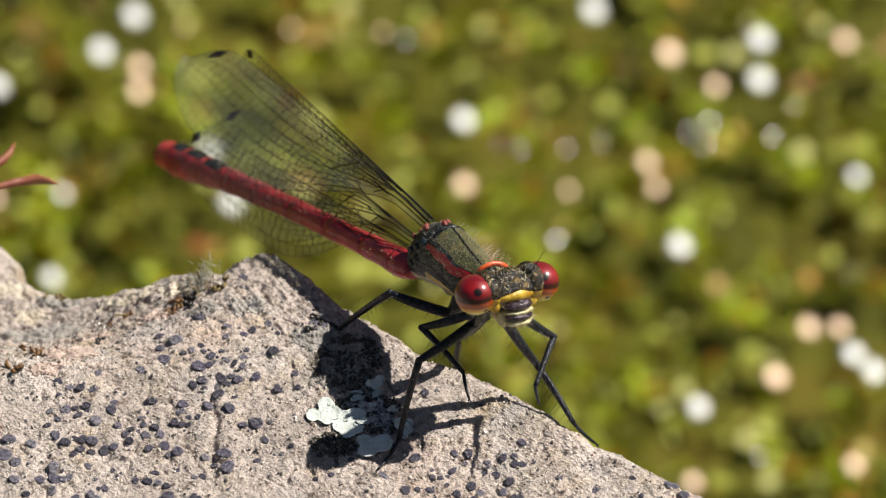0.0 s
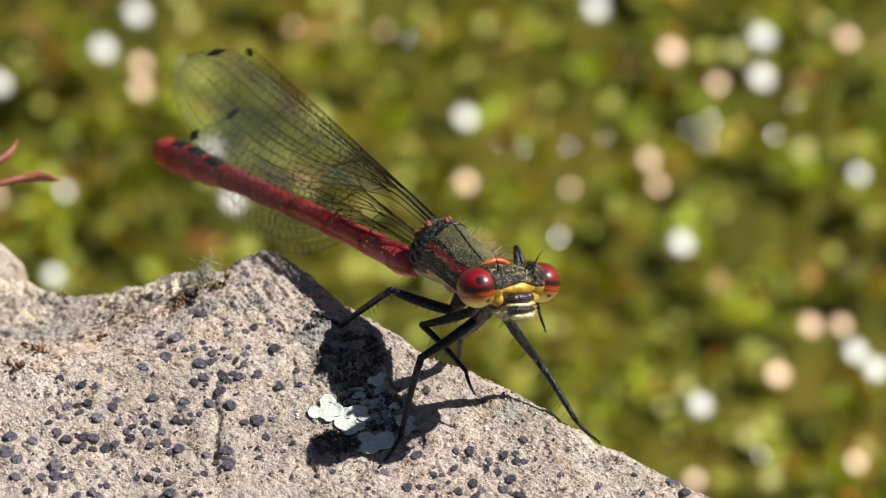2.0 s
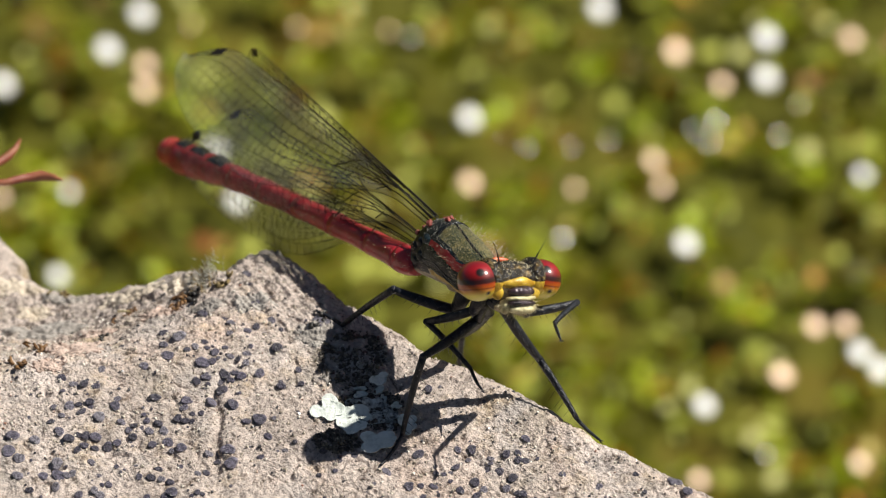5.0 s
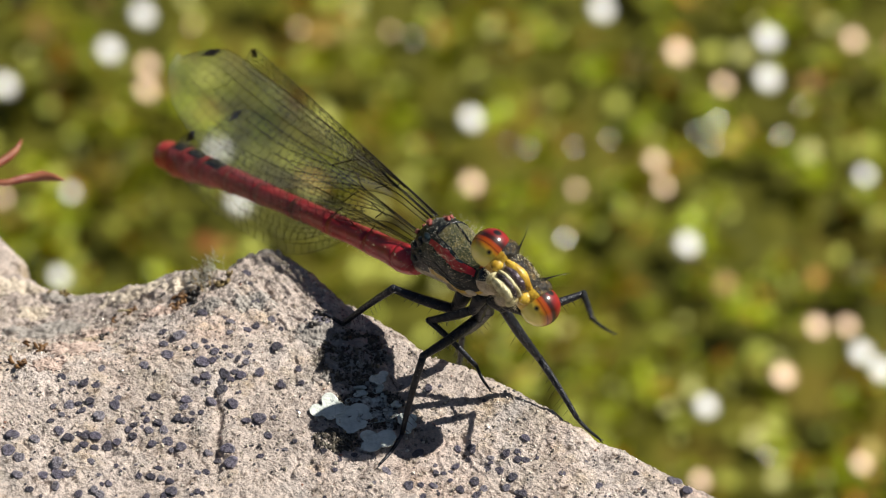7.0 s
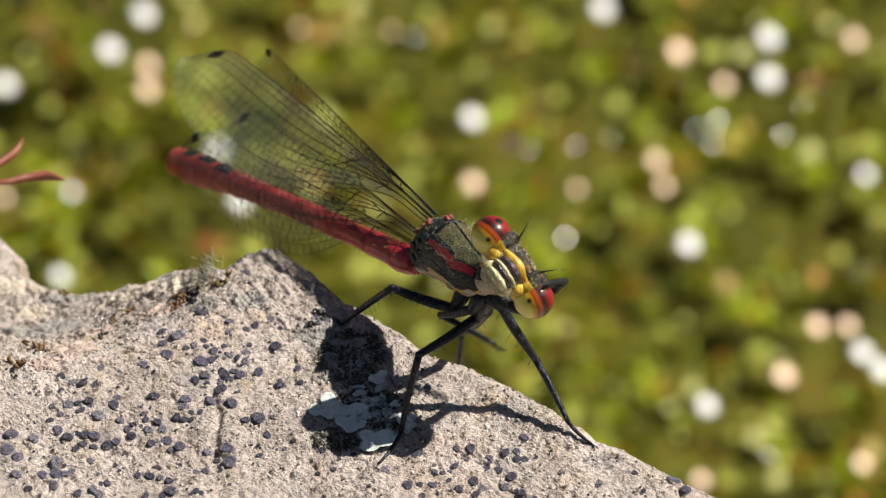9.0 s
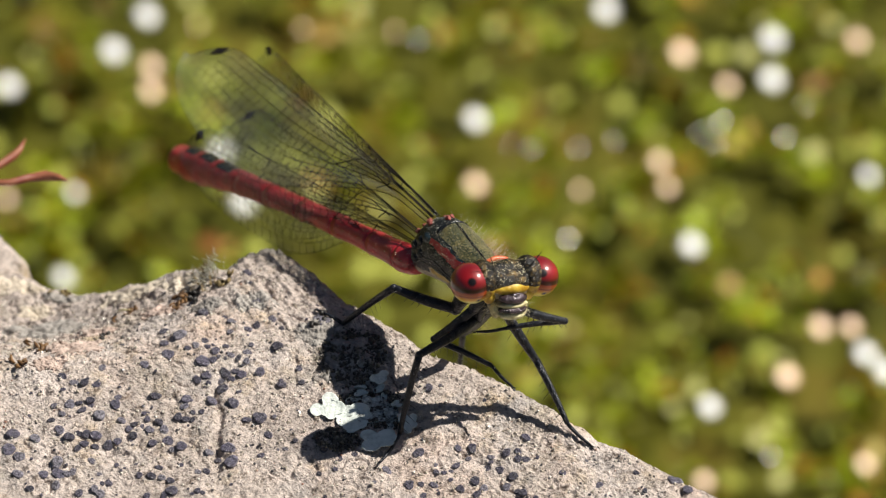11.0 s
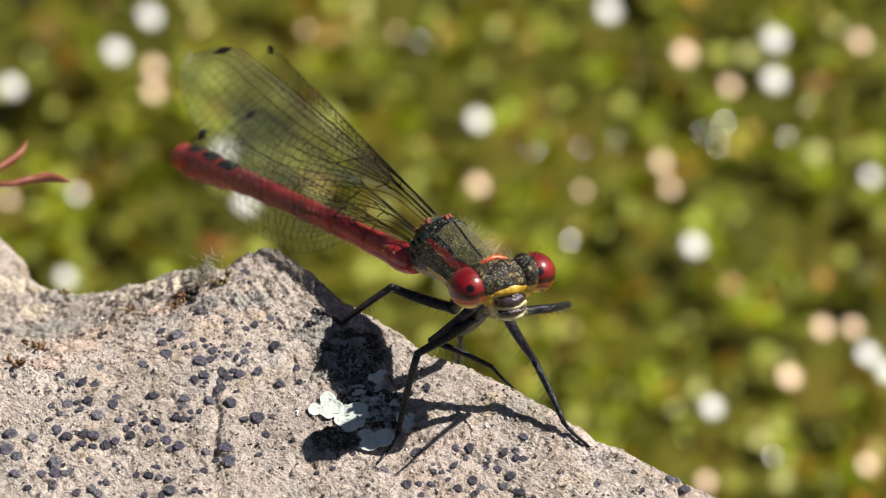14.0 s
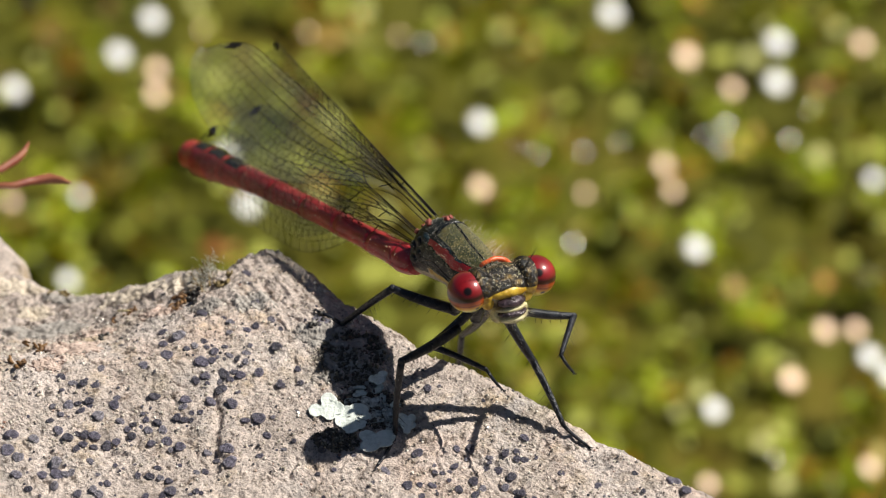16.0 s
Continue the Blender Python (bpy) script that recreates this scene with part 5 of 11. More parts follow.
        (7.8, pose(0.002068, 0.002206, -0.001597, 16.7, -29.6, -63.1)),
        (7.9, pose(0.001280, 0.002445, -0.000463, 9.0, -19.8, -105.4)),
        (8, pose(0.000955, 0.002016, 0.001123, -16.9, -28.3, 118.6)),
        (8.1, pose(0.000431, 0.001837, 0.000333, -13.8, 12.0, 173.4)),
        (8.2, pose(0.000233, 0.001524, 0.000569, -13.2, -1.8, 151.5)),
        (8.3, pose(0.000130, 0.001189, 0.000875, -5.0, -12.5, 133.3)),
        (8.4, pose(0.000067, 0.001039, 0.000896, -2.4, -11.7, 130.9)),
        (8.5, pose(0.000010, 0.000876, 0.000918, 0.1, -10.7, 128.8)),
        (8.6, pose(0.000391, 0.001585, 0.000899, -10.4, -17.8, 125.9)),
        (8.7, pose(0.000988, 0.002073, 0.001061, -23.1, -24.5, 124.4)),
        (8.8, pose(0.004976, 0.000488, 0.000972, 7.2, -19.2, 11.3)),
        (8.9, pose(0.003250, 0.001892, -0.001828, 20.2, -28.4, -39.1)),
        (9, pose(0.001085, 0.002324, 0.000549, 33.9, 28.1, -95.2)),
        (9.1, pose(-0.000092, 0.000060, -0.001047, -15.5, 20.2, 179.5)),
        (9.2, pose(0.001167, 0.002262, 0.000894, -20.8, -23.5, 120.6)),
        (9.3, pose(0.001121, 0.002246, 0.000866, -21.2, -22.6, 121.8)),
        (9.4, pose(0.001000, 0.002198, 0.000792, -21.7, -20.0, 124.9)),
        (9.5, pose(0.000826, 0.002111, 0.000684, -21.9, -16.4, 129.4)),
        (9.6, pose(0.000618, 0.001975, 0.000552, -21.5, -12.0, 135.2)),
        (9.7, pose(0.000399, 0.001780, 0.000434, -19.9, -7.8, 141.9)),
        (9.8, pose(0.000202, 0.001543, 0.000362, -17.3, -4.6, 149.1)),
        (9.9, pose(0.000045, 0.001287, 0.000352, -14.3, -3.0, 156.3)),
        (10, pose(-0.000060, 0.001049, 0.000404, -11.5, -3.0, 162.6)),
        (10.1, pose(-0.000111, 0.000884, 0.000474, -9.8, -3.7, 167.0)),
        (10.2, pose(-0.000126, 0.000821, 0.000504, -9.2, -4.1, 168.7)),
        (10.3, pose(-0.000139, 0.000773, 0.000513, -8.8, -4.6, 169.1)),
        (10.4, pose(-0.000175, 0.000619, 0.000538, -7.7, -5.6, 170.6)),
        (10.5, pose(-0.000208, 0.000382, 0.000590, -6.2, -7.3, 172.7)),
        (10.6, pose(-0.000216, 0.000079, 0.000669, -4.5, -9.5, 175.2)),
        (10.7, pose(-0.000177, -0.000286, 0.000762, -3.1, -11.9, 177.7)),
        (10.8, pose(-0.000053, -0.000746, 0.000860, -1.9, -14.4, -179.7)),
        (10.9, pose(0.000263, -0.001370, 0.000951, -2.2, -17.5, -172.7)),
        (11, pose(0.000293, -0.001383, 0.000998, -7.5, -21.2, -150.3)),
        (11.1, pose(0.000316, -0.001393, 0.001035, -8.2, -22.7, -147.2)),
        (11.2, pose(0.000333, -0.001398, 0.001060, -8.3, -23.6, -146.9)),
        (11.3, pose(0.000340, -0.001401, 0.001071, -8.4, -24.0, -146.7)),
        (11.4, pose(0.000277, -0.001366, 0.000988, -6.9, -21.8, -148.2)),
        (11.5, pose(0.000221, -0.001323, 0.000918, -5.8, -20.0, -149.6)),
        (11.6, pose(0.000193, -0.001298, 0.000885, -5.2, -18.5, -150.4)),
        (11.7, pose(0.000164, -0.001272, 0.000846, -4.8, -17.0, -151.3)),
        (11.8, pose(0.000136, -0.001246, 0.000810, -4.3, -15.7, -152.1)),
        (11.9, pose(0.000111, -0.001220, 0.000777, -4.1, -14.6, -152.8)),
        (12, pose(0.000088, -0.001193, 0.000746, -4.0, -13.5, -153.6)),
        (12.1, pose(0.000065, -0.001175, 0.000703, -4.6, -13.0, -154.2)),
        (12.2, pose(0.000042, -0.001157, 0.000652, -5.2, -12.4, -154.7)),
        (12.3, pose(0.000024, -0.001138, 0.000617, -6.1, -12.1, -155.3)),
        (12.4, pose(0.000005, -0.001119, 0.000576, -6.9, -11.8, -155.8)),
        (12.5, pose(-0.000015, -0.001101, 0.000523, -7.7, -11.3, -156.2)),
        (12.6, pose(-0.000246, -0.000009, 0.000543, -6.3, -8.6, -178.5)),
        (12.7, pose(-0.000196, 0.000533, 0.000528, -7.4, -5.3, 170.7)),
        (12.8, pose(0.000083, 0.001306, 0.000502, -14.2, -8.1, 164.1)),
        (12.9, pose(0.000478, 0.001853, 0.000489, -22.7, -8.5, 160.3)),
        (13, pose(0.000167, -0.001509, -0.000270, -2.8, 3.6, -147.0)),
        (13.1, pose(0.000693, 0.002064, -0.000464, 5.4, 3.8, -44.6)),
        (13.2, pose(0.001717, 0.002646, 0.000159, 10.7, 0.8, -62.9)),
        (13.3, pose(0.002183, 0.002727, 0.000231, 8.1, -4.2, -65.0)),
        (13.4, pose(0.002503, 0.002739, -0.000234, 6.1, -11.2, -61.6)),
        (13.5, pose(0.002759, 0.002565, -0.000942, 11.5, -24.7, -51.0)),
        (13.6, pose(0.002268, 0.002514, -0.001099, 11.1, -12.0, -53.5)),
        (13.7, pose(0.001695, 0.002388, -0.001137, 8.3, 1.1, -54.6)),
        (13.8, pose(0.005103, 0.000661, 0.000294, 2.9, -5.8, 14.4)),
        (13.9, pose(0.000712, 0.002128, 0.000112, -16.9, -4.7, 127.0)),
        (14, pose(0.000694, 0.002109, 0.000186, -12.5, -7.3, 125.6)),
        (14.1, pose(0.000652, 0.002070, 0.000210, -9.2, -8.7, 124.7)),
        (14.2, pose(0.000698, 0.002096, 0.000318, -15.0, -7.9, 124.7)),
        (14.3, pose(0.000753, 0.002129, 0.000391, -22.6, -6.2, 123.8)),
        (14.4, pose(0.005027, 0.000362, 0.000890, 2.3, -13.5, 8.6)),
        (14.5, pose(0.002460, 0.002097, -0.001779, 9.9, -14.2, -46.2)),
        (14.6, pose(0.002223, 0.002724, -0.000303, 17.9, 22.8, -73.6)),
        (14.7, pose(0.001994, 0.002682, -0.000401, 37.3, 46.7, -60.5)),
        (14.8, pose(0.000131, -0.000440, -0.001410, -20.9, 33.5, -170.5)),
        (14.9, pose(0.000642, 0.002045, 0.000333, -14.3, -10.5, 122.5)),
        (15, pose(0.000622, 0.002039, 0.000253, -14.2, -8.5, 128.7)),
        (15.1, pose(0.000715, 0.002046, 0.000604, -12.8, -13.9, 121.0)),
        (15.2, pose(0.000840, 0.002017, 0.000949, -9.7, -19.2, 112.7)),
        (15.3, pose(0.000995, 0.001950, 0.001283, -5.1, -23.7, 103.7)),
        (15.4, pose(0.000992, 0.001771, 0.001517, 2.1, -27.9, 97.2)),
        (15.5, pose(0.001047, 0.001575, 0.001764, 11.3, -31.0, 89.3)),
        (15.6, pose(0.001072, 0.001563, 0.001794, 12.7, -31.5, 88.2)),
        (15.7, pose(0.001092, 0.001551, 0.001820, 13.9, -32.1, 87.2)),
        (15.8, pose(0.001120, 0.001540, 0.001850, 15.2, -32.6, 86.1)),
        (15.9, pose(0.001143, 0.001526, 0.001878, 16.5, -33.2, 85.0)),
        (16, pose(0.001171, 0.001517, 0.001904, 17.9, -33.7, 83.7))]
FORE_NEAR = [(0, pose(0.002176, 0.000279, -0.001782, 174.4, 29.5, -151.6)),
        (0.1, pose(0.002176, 0.000279, -0.001782, 174.4, 29.5, -151.6)),
        (0.2, pose(0.002176, 0.000279, -0.001782, 174.4, 29.5, -151.6)),
        (0.3, pose(0.002176, 0.000279, -0.001782, 174.5, 29.6, -151.4)),
        (0.4, pose(0.002176, 0.000279, -0.001782, 174.5, 29.6, -151.4)),
        (0.5, pose(0.002176, 0.000279, -0.001782, 174.6, 29.6, -151.3)),
        (0.6, pose(0.002176, 0.000279, -0.001782, 174.7, 29.6, -151.2)),
        (0.7, pose(0.002176, 0.000279, -0.001782, 174.7, 29.7, -151.2)),
        (0.8, pose(0.002176, 0.000279, -0.001782, 174.8, 29.6, -151.1)),
        (0.9, pose(0.002176, 0.000279, -0.001782, 174.9, 29.6, -151.0)),
        (1, pose(0.002176, 0.000279, -0.001782, 175.0, 29.7, -150.8)),
        (1.1, pose(0.002176, 0.000279, -0.001782, 175.1, 29.7, -150.7)),
        (1.2, pose(0.002176, 0.000279, -0.001782, 175.2, 29.6, -150.6)),
        (1.3, pose(0.002176, 0.000279, -0.001782, 175.4, 29.7, -150.4)),
        (1.4, pose(0.002176, 0.000279, -0.001782, 175.5, 29.7, -150.3)),
        (1.5, pose(0.002176, 0.000279, -0.001782, 175.6, 29.7, -150.1)),
        (1.6, pose(0.002176, 0.000279, -0.001782, 175.7, 29.7, -150.0)),
        (1.7, pose(0.002176, 0.000279, -0.001782, 175.8, 29.8, -149.9)),
        (1.8, pose(0.002176, 0.000279, -0.001782, 175.9, 29.8, -149.8)),
        (1.9, pose(0.002176, 0.000279, -0.001782, 176.1, 29.7, -149.6)),
        (2, pose(0.002176, 0.000279, -0.001782, 176.2, 29.8, -149.5)),
        (2.1, pose(0.002176, 0.000279, -0.001782, 176.3, 29.8, -149.4)),
        (2.2, pose(0.002176, 0.000279, -0.001782, 176.4, 29.7, -149.3)),
        (2.3, pose(0.002176, 0.000279, -0.001782, 176.4, 29.8, -149.2)),
        (2.4, pose(0.002176, 0.000279, -0.001782, 176.5, 29.8, -149.1)),
        (2.5, pose(0.002176, 0.000279, -0.001782, 176.6, 29.8, -149.0)),
        (2.6, pose(0.002176, 0.000279, -0.001782, 176.7, 29.9, -148.9)),
        (2.7, pose(0.002176, 0.000279, -0.001782, 176.7, 29.9, -148.9)),
        (2.8, pose(0.002176, 0.000279, -0.001782, 176.7, 29.9, -148.9)),
        (2.9, pose(0.002176, 0.000279, -0.001782, 176.8, 29.8, -148.8)),
        (3, pose(0.002176, 0.000279, -0.001782, 176.8, 29.8, -148.8)),
        (3.1, pose(0.002176, 0.000279, -0.001782, 176.7, 29.8, -148.9)),
        (3.2, pose(0.002176, 0.000279, -0.001782, 176.5, 29.6, -149.3)),
        (3.3, pose(0.002176, 0.000279, -0.001782, 176.2, 29.4, -149.7)),
        (3.4, pose(0.002176, 0.000279, -0.001782, 175.8, 29.2, -150.3)),
        (3.5, pose(0.002176, 0.000279, -0.001782, 175.5, 28.9, -151.0)),
        (3.6, pose(0.002176, 0.000279, -0.001782, 175.1, 28.6, -151.6)),
        (3.7, pose(0.002176, 0.000279, -0.001782, 174.7, 28.2, -152.3)),
        (3.8, pose(0.002176, 0.000279, -0.001782, 174.4, 27.9, -153.0)),
        (3.9, pose(0.002176, 0.000279, -0.001782, 174.1, 27.6, -153.5)),
        (4, pose(0.002176, 0.000279, -0.001782, 173.8, 27.4, -154.0)),
        (4.1, pose(0.002176, 0.000279, -0.001782, 173.7, 27.3, -154.2)),
        (4.2, pose(0.002176, 0.000279, -0.001782, 173.6, 27.3, -154.3)),
        (4.3, pose(0.002176, 0.000279, -0.001782, 173.6, 27.3, -154.3)),
        (4.4, pose(0.002176, 0.000279, -0.001782, 173.5, 27.3, -154.4)),
        (4.5, pose(0.002176, 0.000279, -0.001782, 173.4, 27.2, -154.6)),
        (4.6, pose(0.002176, 0.000279, -0.001782, 173.3, 27.2, -154.7)),
        (4.7, pose(0.002176, 0.000279, -0.001782, 173.2, 27.2, -154.9)),
        (4.8, pose(0.002176, 0.000279, -0.001782, 173.0, 27.2, -155.1)),
        (4.9, pose(0.002176, 0.000279, -0.001782, 172.8, 27.2, -155.3)),
        (5, pose(0.002176, 0.000279, -0.001782, 172.6, 27.1, -155.6)),
        (5.1, pose(0.002176, 0.000279, -0.001782, 172.4, 27.2, -155.8)),
        (5.2, pose(0.002176, 0.000279, -0.001782, 172.1, 27.1, -156.1)),
        (5.3, pose(0.002176, 0.000279, -0.001782, 172.0, 27.1, -156.3)),
        (5.4, pose(0.002176, 0.000279, -0.001782, 171.8, 27.0, -156.6)),
        (5.5, pose(0.002176, 0.000279, -0.001782, 171.5, 27.1, -156.9)),
        (5.6, pose(0.002176, 0.000279, -0.001782, 171.3, 27.0, -157.1)),
        (5.7, pose(0.002176, 0.000279, -0.001782, 171.2, 27.0, -157.3)),
        (5.8, pose(0.002176, 0.000279, -0.001782, 171.0, 27.0, -157.6)),
        (5.9, pose(0.002176, 0.000279, -0.001782, 170.8, 26.9, -157.8)),
        (6, pose(0.002176, 0.000279, -0.001782, 170.7, 27.0, -157.9)),
        (6.1, pose(0.002176, 0.000279, -0.001782, 170.6, 27.0, -158.0)),
        (6.2, pose(0.002176, 0.000279, -0.001782, 170.7, 26.9, -158.0)),
        (6.3, pose(0.002176, 0.000279, -0.001782, 170.5, 26.9, -158.1)),
        (6.4, pose(0.002176, 0.000279, -0.001782, 170.6, 26.9, -158.1)),
        (6.5, pose(0.002176, 0.000279, -0.001782, 170.4, 26.8, -158.3)),
        (6.6, pose(0.002176, 0.000279, -0.001782, 170.2, 26.8, -158.7)),
        (6.7, pose(0.002176, 0.000279, -0.001782, 169.9, 26.8, -159.0)),
        (6.8, pose(0.002176, 0.000279, -0.001782, 169.6, 26.6, -159.5)),
        (6.9, pose(0.002176, 0.000279, -0.001782, 169.3, 26.5, -159.9)),
        (7, pose(0.002176, 0.000279, -0.001782, 168.9, 26.5, -160.4)),
        (7.1, pose(0.002176, 0.000279, -0.001782, 168.7, 26.4, -160.8)),
        (7.2, pose(0.002176, 0.000279, -0.001782, 168.3, 26.4, -161.3)),
        (7.3, pose(0.002176, 0.000279, -0.001782, 168.2, 26.3, -161.5)),
        (7.4, pose(0.002176, 0.000279, -0.001782, 168.0, 26.2, -161.8)),
        (7.5, pose(0.002176, 0.000279, -0.001782, 167.9, 26.3, -161.9)),
        (7.6, pose(0.002176, 0.000279, -0.001782, 165.5, 26.9, -164.2)),
        (7.7, pose(0.002176, 0.000279, -0.001782, 163.2, 27.6, -166.3)),
        (7.8, pose(0.002176, 0.000279, -0.001782, 160.9, 28.3, -168.7)),
        (7.9, pose(0.002176, 0.000279, -0.001782, 158.6, 29.0, -171.0)),
        (8, pose(0.002176, 0.000279, -0.001782, 165.2, 25.6, -166.2)),
        (8.1, pose(0.002176, 0.000279, -0.001782, 171.7, 22.3, -161.6)),
        (8.2, pose(0.002176, 0.000279, -0.001782, 176.9, 19.7, -158.1)),
        (8.3, pose(0.002176, 0.000279, -0.001782, -177.8, 17.0, -154.6)),
        (8.4, pose(0.002176, 0.000279, -0.001782, -173.0, 12.2, -153.8)),
        (8.5, pose(0.002176, 0.000279, -0.001782, -168.0, 7.5, -153.0)),
        (8.6, pose(0.002176, 0.000279, -0.001782, -166.7, 6.7, -152.2)),
        (8.7, pose(0.002176, 0.000279, -0.001782, -165.5, 5.8, -151.6)),
        (8.8, pose(0.002176, 0.000279, -0.001782, -177.1, 14.7, -156.2)),
        (8.9, pose(0.002176, 0.000279, -0.001782, 168.5, 25.1, -162.5)),
        (9, pose(0.002176, 0.000279, -0.001782, 162.7, 20.0, -178.7)),
        (9.1, pose(0.002176, 0.000279, -0.001782, 157.6, 21.9, 171.0)),
        (9.2, pose(0.002176, 0.000279, -0.001782, 156.5, 23.0, 170.9)),
        (9.3, pose(0.002176, 0.000279, -0.001782, 156.1, 23.6, 171.6)),
        (9.4, pose(0.002176, 0.000279, -0.001782, 154.9, 25.0, 173.2)),
        (9.5, pose(0.002176, 0.000279, -0.001782, 153.2, 27.3, 175.8)),
        (9.6, pose(0.002176, 0.000279, -0.001782, 151.5, 30.1, 178.9)),
        (9.7, pose(0.002176, 0.000279, -0.001782, 150.2, 33.0, -177.6)),
        (9.8, pose(0.002176, 0.000279, -0.001782, 149.3, 36.0, -174.1)),
        (9.9, pose(0.002176, 0.000279, -0.001782, 149.0, 38.9, -170.7)),
        (10, pose(0.002176, 0.000279, -0.001782, 149.2, 41.2, -167.9)),
        (10.1, pose(0.002176, 0.000279, -0.001782, 149.6, 42.7, -165.8)),
        (10.2, pose(0.002176, 0.000279, -0.001782, 149.9, 43.2, -165.1)),
        (10.3, pose(0.002176, 0.000279, -0.001782, 149.9, 43.4, -164.9)),
        (10.4, pose(0.002176, 0.000279, -0.001782, 150.1, 43.7, -164.4)),
        (10.5, pose(0.002176, 0.000279, -0.001782, 150.4, 44.2, -163.8)),
        (10.6, pose(0.002176, 0.000279, -0.001782, 150.9, 44.7, -162.9)),
        (10.7, pose(0.002176, 0.000279, -0.001782, 151.5, 45.4, -161.8)),
        (10.8, pose(0.002176, 0.000279, -0.001782, 152.1, 46.0, -160.8)),
        (10.9, pose(0.002176, 0.000279, -0.001782, 152.8, 46.7, -159.7)),
        (11, pose(0.002176, 0.000279, -0.001782, 153.4, 47.3, -158.8)),
        (11.1, pose(0.002176, 0.000279, -0.001782, 153.9, 47.7, -158.0)),
        (11.2, pose(0.002176, 0.000279, -0.001782, 154.3, 48.1, -157.5)),
        (11.3, pose(0.002176, 0.000279, -0.001782, 154.4, 48.1, -157.3)),
        (11.4, pose(0.002176, 0.000279, -0.001782, 154.4, 48.1, -157.3)),
        (11.5, pose(0.002176, 0.000279, -0.001782, 154.4, 48.2, -157.3)),
        (11.6, pose(0.002176, 0.000279, -0.001782, 154.4, 48.2, -157.3)),
        (11.7, pose(0.002176, 0.000279, -0.001782, 154.6, 48.2, -157.2)),
        (11.8, pose(0.002176, 0.000279, -0.001782, 154.6, 48.2, -157.2)),
        (11.9, pose(0.002176, 0.000279, -0.001782, 154.5, 48.3, -157.1)),
        (12, pose(0.002176, 0.000279, -0.001782, 154.6, 48.3, -157.1)),
        (12.1, pose(0.002176, 0.000279, -0.001782, 154.6, 48.3, -157.1)),
        (12.2, pose(0.002176, 0.000279, -0.001782, 154.6, 48.4, -157.0)),
        (12.3, pose(0.002176, 0.000279, -0.001782, 154.6, 48.4, -157.0)),
        (12.4, pose(0.002176, 0.000279, -0.001782, 154.7, 48.4, -156.8)),
        (12.5, pose(0.002176, 0.000279, -0.001782, 154.8, 48.4, -156.8)),
        (12.6, pose(0.002176, 0.000279, -0.001782, 154.7, 48.5, -156.8)),
        (12.7, pose(0.002176, 0.000279, -0.001782, 154.7, 48.5, -156.8)),
        (12.8, pose(0.002176, 0.000279, -0.001782, 154.9, 48.6, -156.6)),
        (12.9, pose(0.002176, 0.000279, -0.001782, 154.8, 48.7, -156.6)),
        (13, pose(0.002176, 0.000279, -0.001782, 154.8, 48.7, -156.6)),
        (13.1, pose(0.002176, 0.000279, -0.001782, 154.8, 48.8, -156.5)),
        (13.2, pose(0.002176, 0.000279, -0.001782, 155.0, 48.9, -156.4)),
        (13.3, pose(0.002176, 0.000279, -0.001782, 155.0, 48.9, -156.4)),
        (13.4, pose(0.002176, 0.000279, -0.001782, 155.0, 49.0, -156.3)),
        (13.5, pose(0.002176, 0.000279, -0.001782, 155.0, 49.0, -156.3)),
        (13.6, pose(0.002176, 0.000279, -0.001782, 155.1, 49.1, -156.1)),
        (13.7, pose(0.002176, 0.000279, -0.001782, 155.1, 49.2, -156.1)),
        (13.8, pose(0.002176, 0.000279, -0.001782, 155.1, 49.2, -156.1)),
        (13.9, pose(0.002176, 0.000279, -0.001782, 155.1, 49.3, -156.0)),
        (14, pose(0.002176, 0.000279, -0.001782, 155.2, 49.3, -156.0)),
        (14.1, pose(0.002176, 0.000279, -0.001782, 155.3, 49.3, -155.8)),
        (14.2, pose(0.002176, 0.000279, -0.001782, 155.3, 49.3, -155.9)),
        (14.3, pose(0.002176, 0.000279, -0.001782, 155.3, 49.4, -155.8)),
        (14.4, pose(0.002176, 0.000279, -0.001782, 155.3, 49.4, -155.8)),
        (14.5, pose(0.002176, 0.000279, -0.001782, 155.3, 49.4, -155.8)),
        (14.6, pose(0.002176, 0.000279, -0.001782, 155.3, 49.4, -155.8)),
        (14.7, pose(0.002176, 0.000279, -0.001782, 155.3, 49.5, -155.8)),
        (14.8, pose(0.002176, 0.000279, -0.001782, 155.4, 49.5, -155.6)),
        (14.9, pose(0.002176, 0.000279, -0.001782, 155.4, 49.5, -155.6)),
        (15, pose(0.002176, 0.000279, -0.001782, 155.4, 49.5, -155.6)),
        (15.1, pose(0.002176, 0.000279, -0.001782, 162.7, 51.0, -149.1)),
        (15.2, pose(0.002176, 0.000279, -0.001782, 170.9, 52.5, -142.3)),
        (15.3, pose(0.002176, 0.000279, -0.001782, -179.9, 53.9, -135.2)),
        (15.4, pose(0.002176, 0.000279, -0.001782, 178.6, 53.9, -136.3)),
        (15.5, pose(0.002176, 0.000279, -0.001782, 177.3, 54.0, -137.3)),
        (15.6, pose(0.002176, 0.000279, -0.001782, 175.7, 53.9, -138.4)),
        (15.7, pose(0.002176, 0.000279, -0.001782, 174.9, 54.0, -139.0)),
        (15.8, pose(0.002176, 0.000279, -0.001782, 174.2, 54.2, -139.5)),
        (15.9, pose(0.002176, 0.000279, -0.001782, 173.3, 54.2, -140.1)),
        (16, pose(0.002176, 0.000279, -0.001782, 172.6, 54.3, -140.7))]
